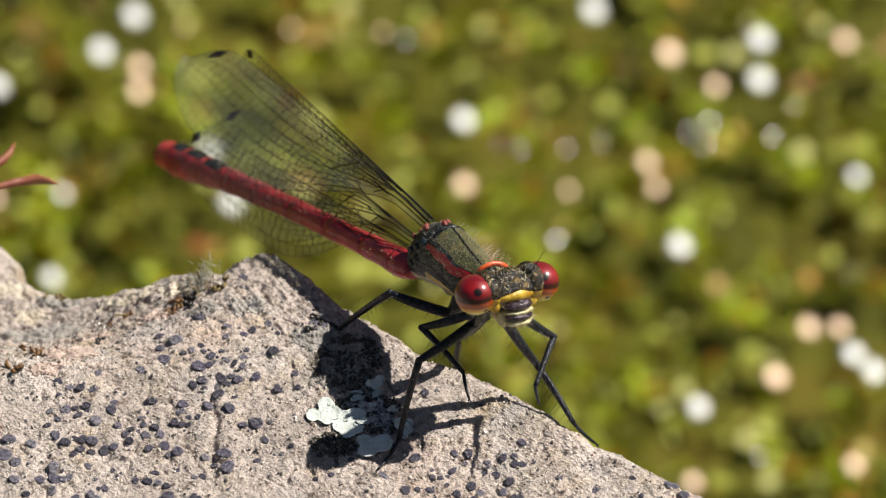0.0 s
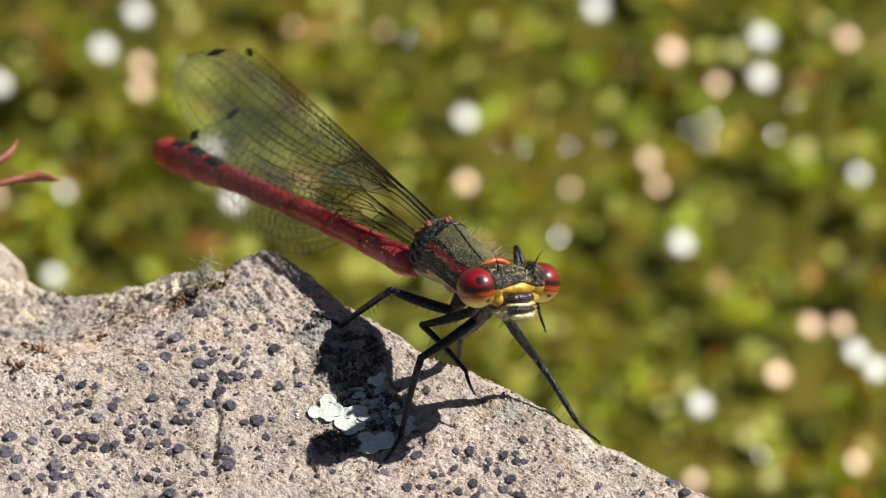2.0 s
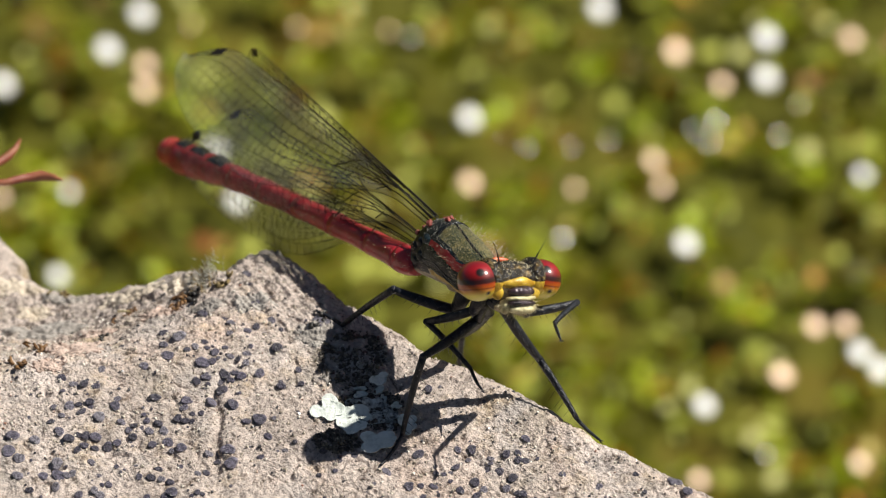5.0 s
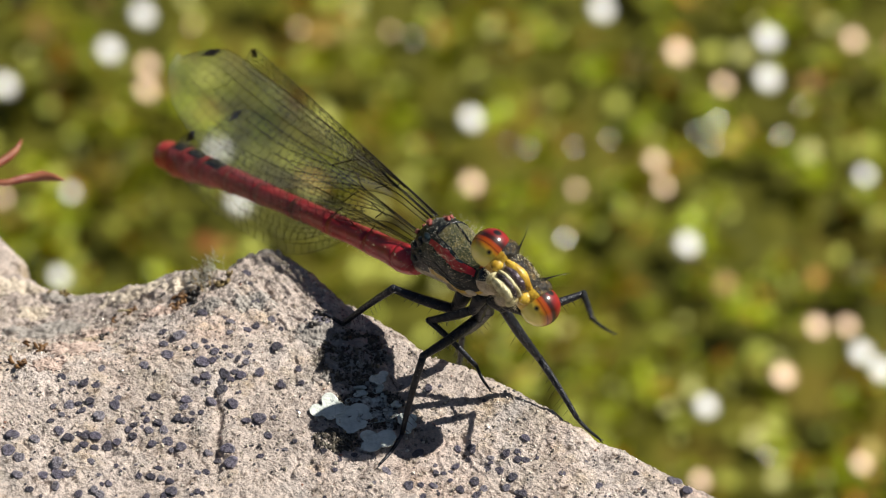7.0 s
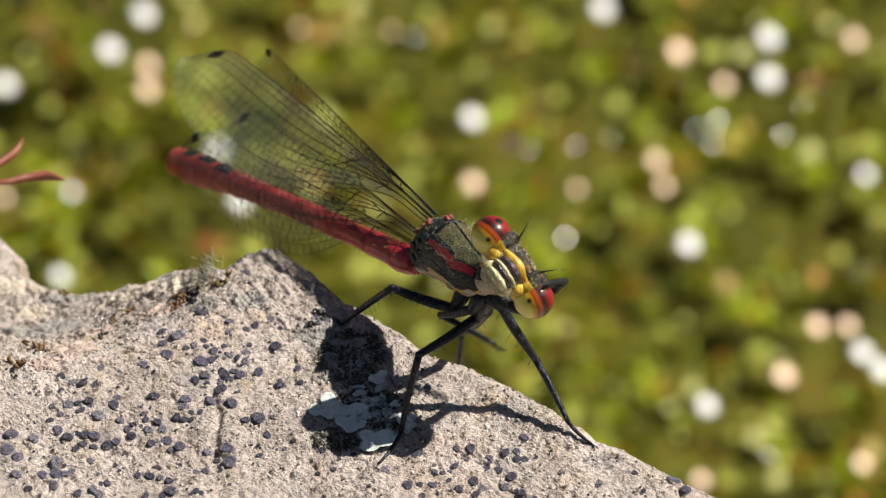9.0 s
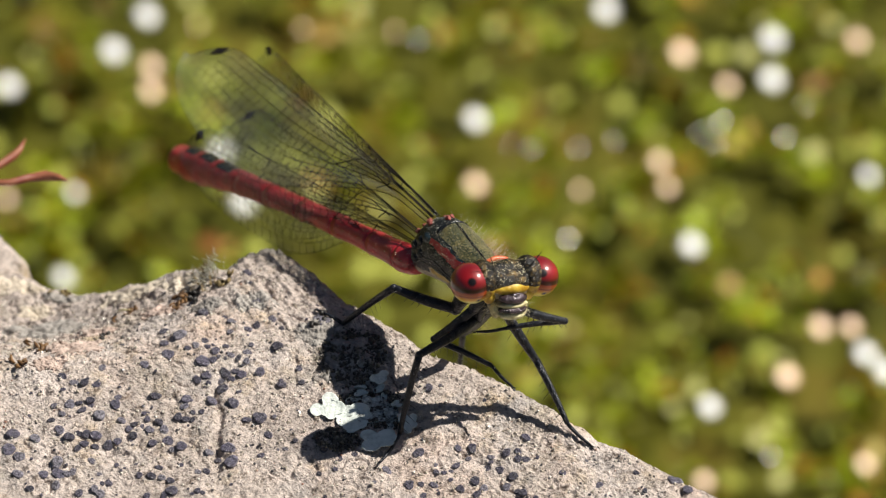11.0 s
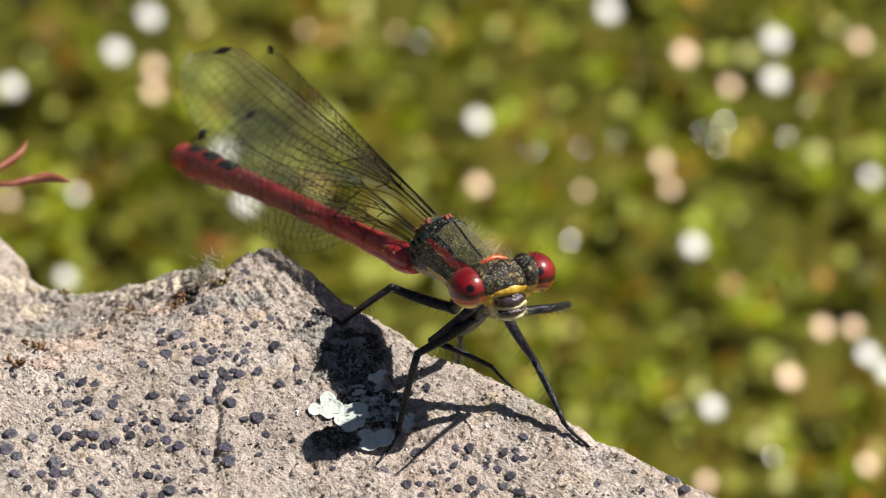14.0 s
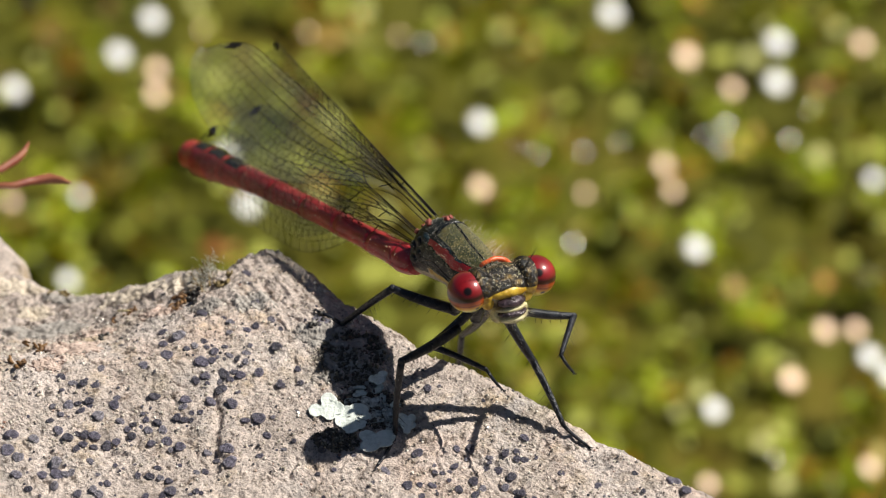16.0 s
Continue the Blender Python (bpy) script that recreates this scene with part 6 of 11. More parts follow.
FORE_NEAR_TIBIA = [(0, pose(0.002700, 0.000000, 0.000000, 3.9, -55.5, -171.9)),
        (0.1, pose(0.002700, 0.000000, 0.000000, 3.9, -55.5, -171.9)),
        (0.2, pose(0.002700, 0.000000, 0.000000, 3.8, -55.5, -172.0)),
        (0.3, pose(0.002700, -0.000000, -0.000000, 3.8, -55.6, -171.9)),
        (0.4, pose(0.002700, -0.000000, -0.000000, 3.8, -55.6, -172.1)),
        (0.5, pose(0.002700, -0.000000, -0.000000, 3.8, -55.6, -172.3)),
        (0.6, pose(0.002700, -0.000000, 0.000000, 3.8, -55.6, -172.4)),
        (0.7, pose(0.002700, -0.000000, 0.000000, 3.8, -55.7, -172.6)),
        (0.8, pose(0.002700, 0.000000, 0.000000, 3.7, -55.8, -172.8)),
        (0.9, pose(0.002700, 0.000000, 0.000000, 3.6, -55.8, -173.1)),
        (1, pose(0.002700, 0.000000, 0.000000, 3.7, -55.9, -173.3)),
        (1.1, pose(0.002700, -0.000000, -0.000000, 3.7, -55.9, -173.6)),
        (1.2, pose(0.002700, 0.000000, 0.000000, 3.6, -56.0, -173.9)),
        (1.3, pose(0.002700, 0.000000, -0.000000, 3.7, -56.1, -174.0)),
        (1.4, pose(0.002700, -0.000000, 0.000000, 3.6, -56.1, -174.3)),
        (1.5, pose(0.002700, 0.000000, 0.000000, 3.6, -56.2, -174.6)),
        (1.6, pose(0.002700, 0.000000, -0.000000, 3.5, -56.2, -174.9)),
        (1.7, pose(0.002700, 0.000000, 0.000000, 3.6, -56.4, -175.2)),
        (1.8, pose(0.002700, 0.000000, 0.000000, 3.4, -56.4, -175.5)),
        (1.9, pose(0.002700, 0.000000, -0.000000, 3.5, -56.4, -175.7)),
        (2, pose(0.002700, 0.000000, 0.000000, 3.5, -56.5, -175.9)),
        (2.1, pose(0.002700, -0.000000, 0.000000, 3.5, -56.5, -176.2)),
        (2.2, pose(0.002700, -0.000000, 0.000000, 3.4, -56.6, -176.5)),
        (2.3, pose(0.002700, 0.000000, 0.000000, 3.5, -56.7, -176.8)),
        (2.4, pose(0.002700, -0.000000, -0.000000, 3.5, -56.7, -177.0)),
        (2.5, pose(0.002700, -0.000000, 0.000000, 3.4, -56.7, -177.1)),
        (2.6, pose(0.002700, 0.000000, 0.000000, 3.5, -56.8, -177.2)),
        (2.7, pose(0.002700, -0.000000, 0.000000, 3.5, -56.9, -177.5)),
        (2.8, pose(0.002700, -0.000000, -0.000000, 3.4, -56.9, -177.6)),
        (2.9, pose(0.002700, -0.000000, -0.000000, 3.4, -56.9, -177.5)),
        (3, pose(0.002700, -0.000000, 0.000000, 3.5, -56.9, -177.5)),
        (3.1, pose(0.002700, -0.000000, 0.000000, 3.4, -56.9, -177.8)),
        (3.2, pose(0.002700, 0.000000, 0.000000, 3.4, -56.9, -178.8)),
        (3.3, pose(0.002700, 0.000000, 0.000000, 3.2, -57.0, -179.8)),
        (3.4, pose(0.002700, 0.000000, 0.000000, 3.0, -57.2, 178.6)),
        (3.5, pose(0.002700, 0.000000, 0.000000, 3.0, -57.3, 176.8)),
        (3.6, pose(0.002700, 0.000000, 0.000000, 2.8, -57.4, 175.1)),
        (3.7, pose(0.002700, -0.000000, 0.000000, 2.8, -57.6, 173.0)),
        (3.8, pose(0.002700, 0.000000, -0.000000, 2.6, -57.7, 171.3)),
        (3.9, pose(0.002700, 0.000000, 0.000000, 2.6, -57.8, 169.7)),
        (4, pose(0.002700, 0.000000, 0.000000, 2.7, -57.9, 168.2)),
        (4.1, pose(0.002700, 0.000000, 0.000000, 2.6, -58.0, 167.4)),
        (4.2, pose(0.002700, 0.000000, 0.000000, 2.6, -58.1, 167.1)),
        (4.3, pose(0.002700, -0.000000, 0.000000, 2.6, -58.1, 167.1)),
        (4.4, pose(0.002700, -0.000000, 0.000000, 2.6, -58.1, 167.1)),
        (4.5, pose(0.002700, 0.000000, 0.000000, 2.5, -58.0, 167.2)),
        (4.6, pose(0.002700, -0.000000, -0.000000, 2.5, -57.9, 167.3)),
        (4.7, pose(0.002700, 0.000000, -0.000000, 2.6, -57.8, 167.2)),
        (4.8, pose(0.002700, 0.000000, 0.000000, 2.5, -57.7, 167.3)),
        (4.9, pose(0.002700, -0.000000, 0.000000, 2.5, -57.6, 167.3)),
        (5, pose(0.002700, 0.000000, 0.000000, 2.4, -57.4, 167.4)),
        (5.1, pose(0.002700, 0.000000, 0.000000, 2.4, -57.3, 167.5)),
        (5.2, pose(0.002700, 0.000000, 0.000000, 2.6, -57.3, 167.3)),
        (5.3, pose(0.002700, 0.000000, 0.000000, 2.6, -57.1, 167.4)),
        (5.4, pose(0.002700, -0.000000, 0.000000, 2.4, -57.0, 167.6)),
        (5.5, pose(0.002700, 0.000000, 0.000000, 2.5, -56.9, 167.6)),
        (5.6, pose(0.002700, -0.000000, -0.000000, 2.5, -56.8, 167.6)),
        (5.7, pose(0.002700, 0.000000, 0.000000, 2.5, -56.6, 167.6)),
        (5.8, pose(0.002700, 0.000000, 0.000000, 2.6, -56.6, 167.6)),
        (5.9, pose(0.002700, -0.000000, 0.000000, 2.5, -56.5, 167.6)),
        (6, pose(0.002700, -0.000000, 0.000000, 2.5, -56.4, 167.7)),
        (6.1, pose(0.002700, -0.000000, -0.000000, 2.6, -56.5, 167.6)),
        (6.2, pose(0.002700, 0.000000, 0.000000, 2.5, -56.3, 167.8)),
        (6.3, pose(0.002700, 0.000000, 0.000000, 2.6, -56.4, 167.6)),
        (6.4, pose(0.002700, -0.000000, -0.000000, 2.5, -56.4, 167.3)),
        (6.5, pose(0.002700, -0.000000, -0.000000, 2.6, -56.4, 165.8)),
        (6.6, pose(0.002700, -0.000000, -0.000000, 2.8, -56.5, 163.5)),
        (6.7, pose(0.002700, 0.000000, 0.000000, 3.0, -56.6, 160.7)),
        (6.8, pose(0.002700, 0.000000, 0.000000, 3.8, -56.8, 156.9)),
        (6.9, pose(0.002700, 0.000000, 0.000000, 5.0, -56.9, 152.3)),
        (7, pose(0.002700, -0.000000, 0.000000, 9.2, -57.2, 144.3)),
        (7.1, pose(0.002700, 0.000000, 0.000000, 9.2, -57.1, 141.4)),
        (7.2, pose(0.002700, -0.000000, 0.000000, 7.3, -57.0, 141.1)),
        (7.3, pose(0.002700, 0.000000, 0.000000, 5.8, -57.0, 141.0)),
        (7.4, pose(0.002700, 0.000000, 0.000000, 4.9, -57.0, 140.8)),
        (7.5, pose(0.002700, -0.000000, 0.000000, 4.5, -57.0, 140.8)),
        (7.6, pose(0.002700, 0.000000, 0.000000, 3.8, -56.3, 139.4)),
        (7.7, pose(0.002700, 0.000000, 0.000000, 3.6, -55.7, 138.0)),
        (7.8, pose(0.002700, -0.000000, 0.000000, 3.8, -55.2, 136.3)),
        (7.9, pose(0.002700, 0.000000, -0.000000, 4.5, -54.6, 134.4)),
        (8, pose(0.002700, -0.000000, 0.000000, -2.1, -50.8, 137.4)),
        (8.1, pose(0.002700, 0.000000, 0.000000, -7.1, -47.7, 139.8)),
        (8.2, pose(0.002700, 0.000000, 0.000000, -9.9, -46.0, 141.5)),
        (8.3, pose(0.002700, -0.000000, 0.000000, -11.7, -44.8, 142.8)),
        (8.4, pose(0.002700, 0.000000, 0.000000, -5.9, -38.3, 153.6)),
        (8.5, pose(0.002700, -0.000000, -0.000000, -2.2, -32.4, 171.2)),
        (8.6, pose(0.002700, 0.000000, 0.000000, 1.3, -28.6, -178.5)),
        (8.7, pose(0.002700, 0.000000, -0.000000, 5.2, -25.3, -168.6)),
        (8.8, pose(0.002700, -0.000000, -0.000000, -2.2, -33.6, 167.3)),
        (8.9, pose(0.002700, 0.000000, -0.000000, 0.7, -41.9, 169.4)),
        (9, pose(0.002700, -0.000000, 0.000000, 1.5, -35.8, 153.2)),
        (9.1, pose(0.002700, 0.000000, -0.000000, 10.2, -28.3, 114.5)),
        (9.2, pose(0.002700, 0.000000, -0.000000, 11.7, -28.8, 114.6)),
        (9.3, pose(0.002700, -0.000000, 0.000000, 12.4, -29.6, 115.5)),
        (9.4, pose(0.002700, 0.000000, 0.000000, 14.1, -32.0, 117.5)),
        (9.5, pose(0.002700, -0.000000, 0.000000, 16.6, -35.7, 120.7)),
        (9.6, pose(0.002700, 0.000000, -0.000000, 15.5, -40.2, 131.2)),
        (9.7, pose(0.002700, -0.000000, 0.000000, 10.6, -43.9, 147.4)),
        (9.8, pose(0.002700, 0.000000, 0.000000, 6.8, -46.7, 161.4)),
        (9.9, pose(0.002700, -0.000000, 0.000000, 3.2, -48.4, 174.1)),
        (10, pose(0.002700, 0.000000, 0.000000, 0.6, -49.4, -175.8)),
        (10.1, pose(0.002700, -0.000000, 0.000000, -0.9, -49.9, -169.2)),
        (10.2, pose(0.002700, 0.000000, 0.000000, -1.4, -50.0, -166.8)),
        (10.3, pose(0.002700, -0.000000, -0.000000, -1.4, -50.2, -166.9)),
        (10.4, pose(0.002700, 0.000000, 0.000000, -1.3, -50.8, -167.5)),
        (10.5, pose(0.002700, -0.000000, 0.000000, -1.4, -51.7, -168.2)),
        (10.6, pose(0.002700, 0.000000, 0.000000, -1.1, -52.7, -169.0)),
        (10.7, pose(0.002700, 0.000000, 0.000000, -0.8, -53.8, -170.1)),
        (10.8, pose(0.002700, 0.000000, -0.000000, -0.4, -55.1, -171.4)),
        (10.9, pose(0.002700, -0.000000, 0.000000, 0.3, -56.2, -172.8)),
        (11, pose(0.002700, -0.000000, -0.000000, 1.0, -57.3, -174.3)),
        (11.1, pose(0.002700, -0.000000, 0.000000, 1.7, -58.2, -175.5)),
        (11.2, pose(0.002700, 0.000000, 0.000000, 2.3, -58.8, -176.4)),
        (11.3, pose(0.002700, 0.000000, -0.000000, 2.6, -59.0, -176.9)),
        (11.4, pose(0.002700, 0.000000, 0.000000, 2.5, -59.0, -176.9)),
        (11.5, pose(0.002700, 0.000000, 0.000000, 2.6, -59.1, -176.9)),
        (11.6, pose(0.002700, -0.000000, 0.000000, 2.6, -59.1, -177.0)),
        (11.7, pose(0.002700, 0.000000, 0.000000, 2.6, -59.1, -177.1)),
        (11.8, pose(0.002700, 0.000000, -0.000000, 2.6, -59.1, -177.4)),
        (11.9, pose(0.002700, -0.000000, 0.000000, 2.7, -59.3, -177.6)),
        (12, pose(0.002700, -0.000000, 0.000000, 2.8, -59.3, -178.0)),
        (12.1, pose(0.002700, 0.000000, 0.000000, 2.9, -59.4, -178.5)),
        (12.2, pose(0.002700, 0.000000, 0.000000, 3.0, -59.5, -178.9)),
        (12.3, pose(0.002700, -0.000000, 0.000000, 3.1, -59.6, -179.4)),
        (12.4, pose(0.002700, -0.000000, 0.000000, 3.1, -59.6, -179.6)),
        (12.5, pose(0.002700, -0.000000, 0.000000, 3.3, -59.7, 179.7)),
        (12.6, pose(0.002700, 0.000000, 0.000000, 3.4, -59.9, 179.2)),
        (12.7, pose(0.002700, -0.000000, 0.000000, 3.7, -60.1, 178.4)),
        (12.8, pose(0.002700, 0.000000, 0.000000, 3.8, -60.1, 178.0)),
        (12.9, pose(0.002700, 0.000000, -0.000000, 4.0, -60.2, 177.4)),
        (13, pose(0.002700, 0.000000, 0.000000, 4.3, -60.4, 176.5)),
        (13.1, pose(0.002700, 0.000000, 0.000000, 4.5, -60.7, 175.8)),
        (13.2, pose(0.002700, 0.000000, 0.000000, 4.6, -60.6, 175.4)),
        (13.3, pose(0.002700, 0.000000, 0.000000, 5.0, -60.8, 174.4)),
        (13.4, pose(0.002700, -0.000000, 0.000000, 5.3, -61.0, 173.7)),
        (13.5, pose(0.002700, -0.000000, -0.000000, 5.4, -61.1, 173.0)),
        (13.6, pose(0.002700, 0.000000, 0.000000, 5.9, -61.2, 172.3)),
        (13.7, pose(0.002700, -0.000000, 0.000000, 6.2, -61.4, 171.5)),
        (13.8, pose(0.002700, -0.000000, -0.000000, 6.6, -61.5, 170.6)),
        (13.9, pose(0.002700, -0.000000, 0.000000, 7.0, -61.6, 169.9)),
        (14, pose(0.002700, 0.000000, -0.000000, 7.3, -61.8, 169.0)),
        (14.1, pose(0.002700, -0.000000, 0.000000, 7.5, -61.8, 168.7)),
        (14.2, pose(0.002700, 0.000000, 0.000000, 8.0, -62.0, 167.6)),
        (14.3, pose(0.002700, 0.000000, -0.000000, 8.1, -62.0, 167.3)),
        (14.4, pose(0.002700, 0.000000, 0.000000, 8.8, -62.1, 166.2)),
        (14.5, pose(0.002700, 0.000000, 0.000000, 9.2, -62.2, 165.6)),
        (14.6, pose(0.002700, -0.000000, -0.000000, 9.7, -62.3, 164.8)),
        (14.7, pose(0.002700, -0.000000, 0.000000, 9.8, -62.4, 164.6)),
        (14.8, pose(0.002700, 0.000000, 0.000000, 9.6, -62.3, 164.8)),
        (14.9, pose(0.002700, -0.000000, -0.000000, 9.9, -62.3, 164.3)),
        (15, pose(0.002700, 0.000000, 0.000000, 9.7, -62.3, 164.6)),
        (15.1, pose(0.002700, 0.000000, 0.000000, 4.3, -60.0, 175.5)),
        (15.2, pose(0.002700, -0.000000, -0.000000, 2.9, -58.9, -177.8)),
        (15.3, pose(0.002700, 0.000000, 0.000000, 3.1, -59.0, -172.6)),
        (15.4, pose(0.002700, -0.000000, 0.000000, 3.1, -58.3, -168.1)),
        (15.5, pose(0.002700, -0.000000, -0.000000, 3.4, -57.6, -163.7)),
        (15.6, pose(0.002700, 0.000000, 0.000000, 3.7, -56.9, -159.5)),
        (15.7, pose(0.002700, -0.000000, 0.000000, 3.7, -56.9, -159.2)),
        (15.8, pose(0.002700, -0.000000, 0.000000, 3.6, -56.9, -159.0)),
        (15.9, pose(0.002700, 0.000000, -0.000000, 3.6, -56.9, -158.8)),
        (16, pose(0.002700, 0.000000, 0.000000, 3.5, -56.9, -158.5))]
FORE_NEAR_TARSUS = [(0, pose(0.000963, -0.000247, 0.002555, -38.8, -55.4, -117.9)),
        (0.1, pose(0.000963, -0.000247, 0.002556, -38.8, -55.4, -118.0)),
        (0.2, pose(0.000963, -0.000245, 0.002556, -38.8, -55.3, -118.1)),
        (0.3, pose(0.000965, -0.000246, 0.002557, -38.7, -55.1, -118.1)),
        (0.4, pose(0.000965, -0.000240, 0.002558, -38.7, -54.9, -118.4)),
        (0.5, pose(0.000966, -0.000235, 0.002559, -38.6, -54.6, -118.6)),
        (0.6, pose(0.000965, -0.000233, 0.002559, -38.4, -54.3, -119.0)),
        (0.7, pose(0.000969, -0.000224, 0.002562, -38.5, -53.8, -119.3)),
        (0.8, pose(0.000970, -0.000218, 0.002563, -38.3, -53.5, -119.7)),
        (0.9, pose(0.000970, -0.000210, 0.002564, -38.2, -53.0, -120.1)),
        (1, pose(0.000973, -0.000204, 0.002567, -38.1, -52.5, -120.5)),
        (1.1, pose(0.000975, -0.000194, 0.002568, -38.0, -51.9, -121.1)),
        (1.2, pose(0.000975, -0.000185, 0.002569, -37.8, -51.4, -121.6)),
        (1.3, pose(0.000978, -0.000182, 0.002572, -37.6, -50.9, -121.9)),
        (1.4, pose(0.000979, -0.000173, 0.002573, -37.5, -50.3, -122.5)),
        (1.5, pose(0.000984, -0.000163, 0.002576, -37.4, -49.7, -122.9)),
        (1.6, pose(0.000984, -0.000153, 0.002577, -37.3, -49.2, -123.5)),
        (1.7, pose(0.000988, -0.000143, 0.002581, -37.3, -48.6, -123.9)),
        (1.8, pose(0.000990, -0.000134, 0.002582, -37.1, -48.0, -124.5)),
        (1.9, pose(0.000991, -0.000128, 0.002583, -36.9, -47.5, -124.9)),
        (2, pose(0.000994, -0.000121, 0.002585, -37.0, -47.0, -125.2)),
        (2.1, pose(0.000995, -0.000113, 0.002586, -36.8, -46.5, -125.6)),
        (2.2, pose(0.000996, -0.000104, 0.002587, -36.8, -46.0, -126.1)),
        (2.3, pose(0.001001, -0.000095, 0.002591, -36.7, -45.7, -126.5)),
        (2.4, pose(0.001002, -0.000089, 0.002592, -36.6, -45.2, -126.9)),
        (2.5, pose(0.001002, -0.000086, 0.002592, -36.6, -44.9, -127.0)),
        (2.6, pose(0.001005, -0.000083, 0.002595, -36.5, -44.7, -127.2)),
        (2.7, pose(0.001007, -0.000075, 0.002596, -36.6, -44.4, -127.5)),
        (2.8, pose(0.001007, -0.000072, 0.002596, -36.5, -44.2, -127.6)),
        (2.9, pose(0.001007, -0.000074, 0.002596, -36.5, -44.1, -127.7)),
        (3, pose(0.001007, -0.000073, 0.002596, -36.5, -44.1, -127.7)),
        (3.1, pose(0.001006, -0.000064, 0.002596, -36.6, -44.1, -127.9)),
        (3.2, pose(0.001009, -0.000035, 0.002598, -36.9, -44.0, -128.6)),
        (3.3, pose(0.001013, -0.000005, 0.002601, -37.4, -43.9, -129.1)),
        (3.4, pose(0.001019, 0.000040, 0.002604, -38.0, -43.8, -130.1)),
        (3.5, pose(0.001028, 0.000095, 0.002609, -38.6, -43.7, -131.2)),
        (3.6, pose(0.001035, 0.000144, 0.002611, -39.3, -43.6, -132.2)),
        (3.7, pose(0.001051, 0.000203, 0.002617, -40.0, -43.4, -133.5)),
        (3.8, pose(0.001062, 0.000252, 0.002620, -40.7, -43.2, -134.5)),
        (3.9, pose(0.001076, 0.000296, 0.002624, -41.2, -43.2, -135.5)),
        (4, pose(0.001088, 0.000337, 0.002627, -41.6, -43.0, -136.3)),
        (4.1, pose(0.001099, 0.000358, 0.002630, -42.0, -43.0, -136.7)),
        (4.2, pose(0.001103, 0.000366, 0.002632, -42.1, -43.0, -136.8)),
        (4.3, pose(0.001103, 0.000365, 0.002632, -42.1, -43.1, -136.8)),
        (4.4, pose(0.001101, 0.000366, 0.002631, -41.9, -43.2, -137.0)),
        (4.5, pose(0.001097, 0.000365, 0.002628, -41.7, -43.2, -137.3)),
        (4.6, pose(0.001092, 0.000362, 0.002626, -41.5, -43.5, -137.5)),
        (4.7, pose(0.001089, 0.000366, 0.002623, -41.1, -43.7, -138.0)),
        (4.8, pose(0.001085, 0.000365, 0.002621, -40.8, -43.9, -138.4)),
        (4.9, pose(0.001080, 0.000367, 0.002617, -40.3, -44.2, -139.0)),
        (5, pose(0.001071, 0.000364, 0.002613, -39.8, -44.5, -139.5)),
        (5.1, pose(0.001066, 0.000362, 0.002609, -39.3, -44.8, -140.0)),
        (5.2, pose(0.001067, 0.000368, 0.002609, -38.9, -45.2, -140.7)),
        (5.3, pose(0.001059, 0.000366, 0.002604, -38.3, -45.5, -141.2)),
        (5.4, pose(0.001049, 0.000362, 0.002599, -37.7, -45.8, -141.9)),
        (5.5, pose(0.001047, 0.000364, 0.002597, -37.2, -46.1, -142.5)),
        (5.6, pose(0.001040, 0.000365, 0.002593, -36.7, -46.4, -143.1)),
        (5.7, pose(0.001035, 0.000366, 0.002589, -36.2, -46.6, -143.7)),
        (5.8, pose(0.001033, 0.000367, 0.002588, -35.8, -46.9, -144.2)),
        (5.9, pose(0.001028, 0.000368, 0.002584, -35.4, -47.1, -144.7)),
        (6, pose(0.001025, 0.000366, 0.002583, -35.1, -47.3, -145.0)),
        (6.1, pose(0.001028, 0.000367, 0.002585, -34.9, -47.5, -145.3)),
        (6.2, pose(0.001021, 0.000364, 0.002580, -34.6, -47.5, -145.4)),
        (6.3, pose(0.001025, 0.000369, 0.002582, -34.6, -47.6, -145.5)),
        (6.4, pose(0.001025, 0.000377, 0.002581, -34.9, -47.6, -145.5)),
        (6.5, pose(0.001038, 0.000422, 0.002583, -35.7, -47.8, -145.9)),
        (6.6, pose(0.001060, 0.000487, 0.002585, -36.9, -48.1, -146.2)),
        (6.7, pose(0.001090, 0.000564, 0.002588, -38.5, -48.4, -146.5)),
        (6.8, pose(0.001139, 0.000666, 0.002594, -40.3, -48.9, -147.0)),
        (6.9, pose(0.001202, 0.000787, 0.002598, -42.2, -49.2, -147.4)),
        (7, pose(0.001337, 0.000980, 0.002606, -44.3, -49.6, -147.7)),
        (7.1, pose(0.001383, 0.001052, 0.002602, -45.7, -50.3, -148.7)),
        (7.2, pose(0.001386, 0.001059, 0.002600, -46.9, -51.0, -149.5)),
        (7.3, pose(0.001388, 0.001063, 0.002600, -48.1, -51.4, -149.9)),
        (7.4, pose(0.001390, 0.001068, 0.002599, -48.8, -51.7, -150.3)),
        (7.5, pose(0.001392, 0.001068, 0.002600, -49.1, -51.8, -150.5)),
        (7.6, pose(0.001395, 0.001117, 0.002580, -51.2, -47.4, -147.9)),
        (7.7, pose(0.001402, 0.001168, 0.002562, -52.7, -43.1, -145.5)),
        (7.8, pose(0.001420, 0.001222, 0.002545, -53.6, -39.2, -143.5)),
        (7.9, pose(0.001443, 0.001281, 0.002528, -54.3, -35.4, -141.5)),
        (8, pose(0.001259, 0.001325, 0.002404, -52.2, -28.7, -139.8)),
        (8.1, pose(0.001104, 0.001346, 0.002292, -50.4, -23.0, -136.6)),
        (8.2, pose(0.001016, 0.001341, 0.002231, -50.0, -26.6, -139.4)),
        (8.3, pose(0.000949, 0.001330, 0.002185, -50.0, -30.7, -141.8)),
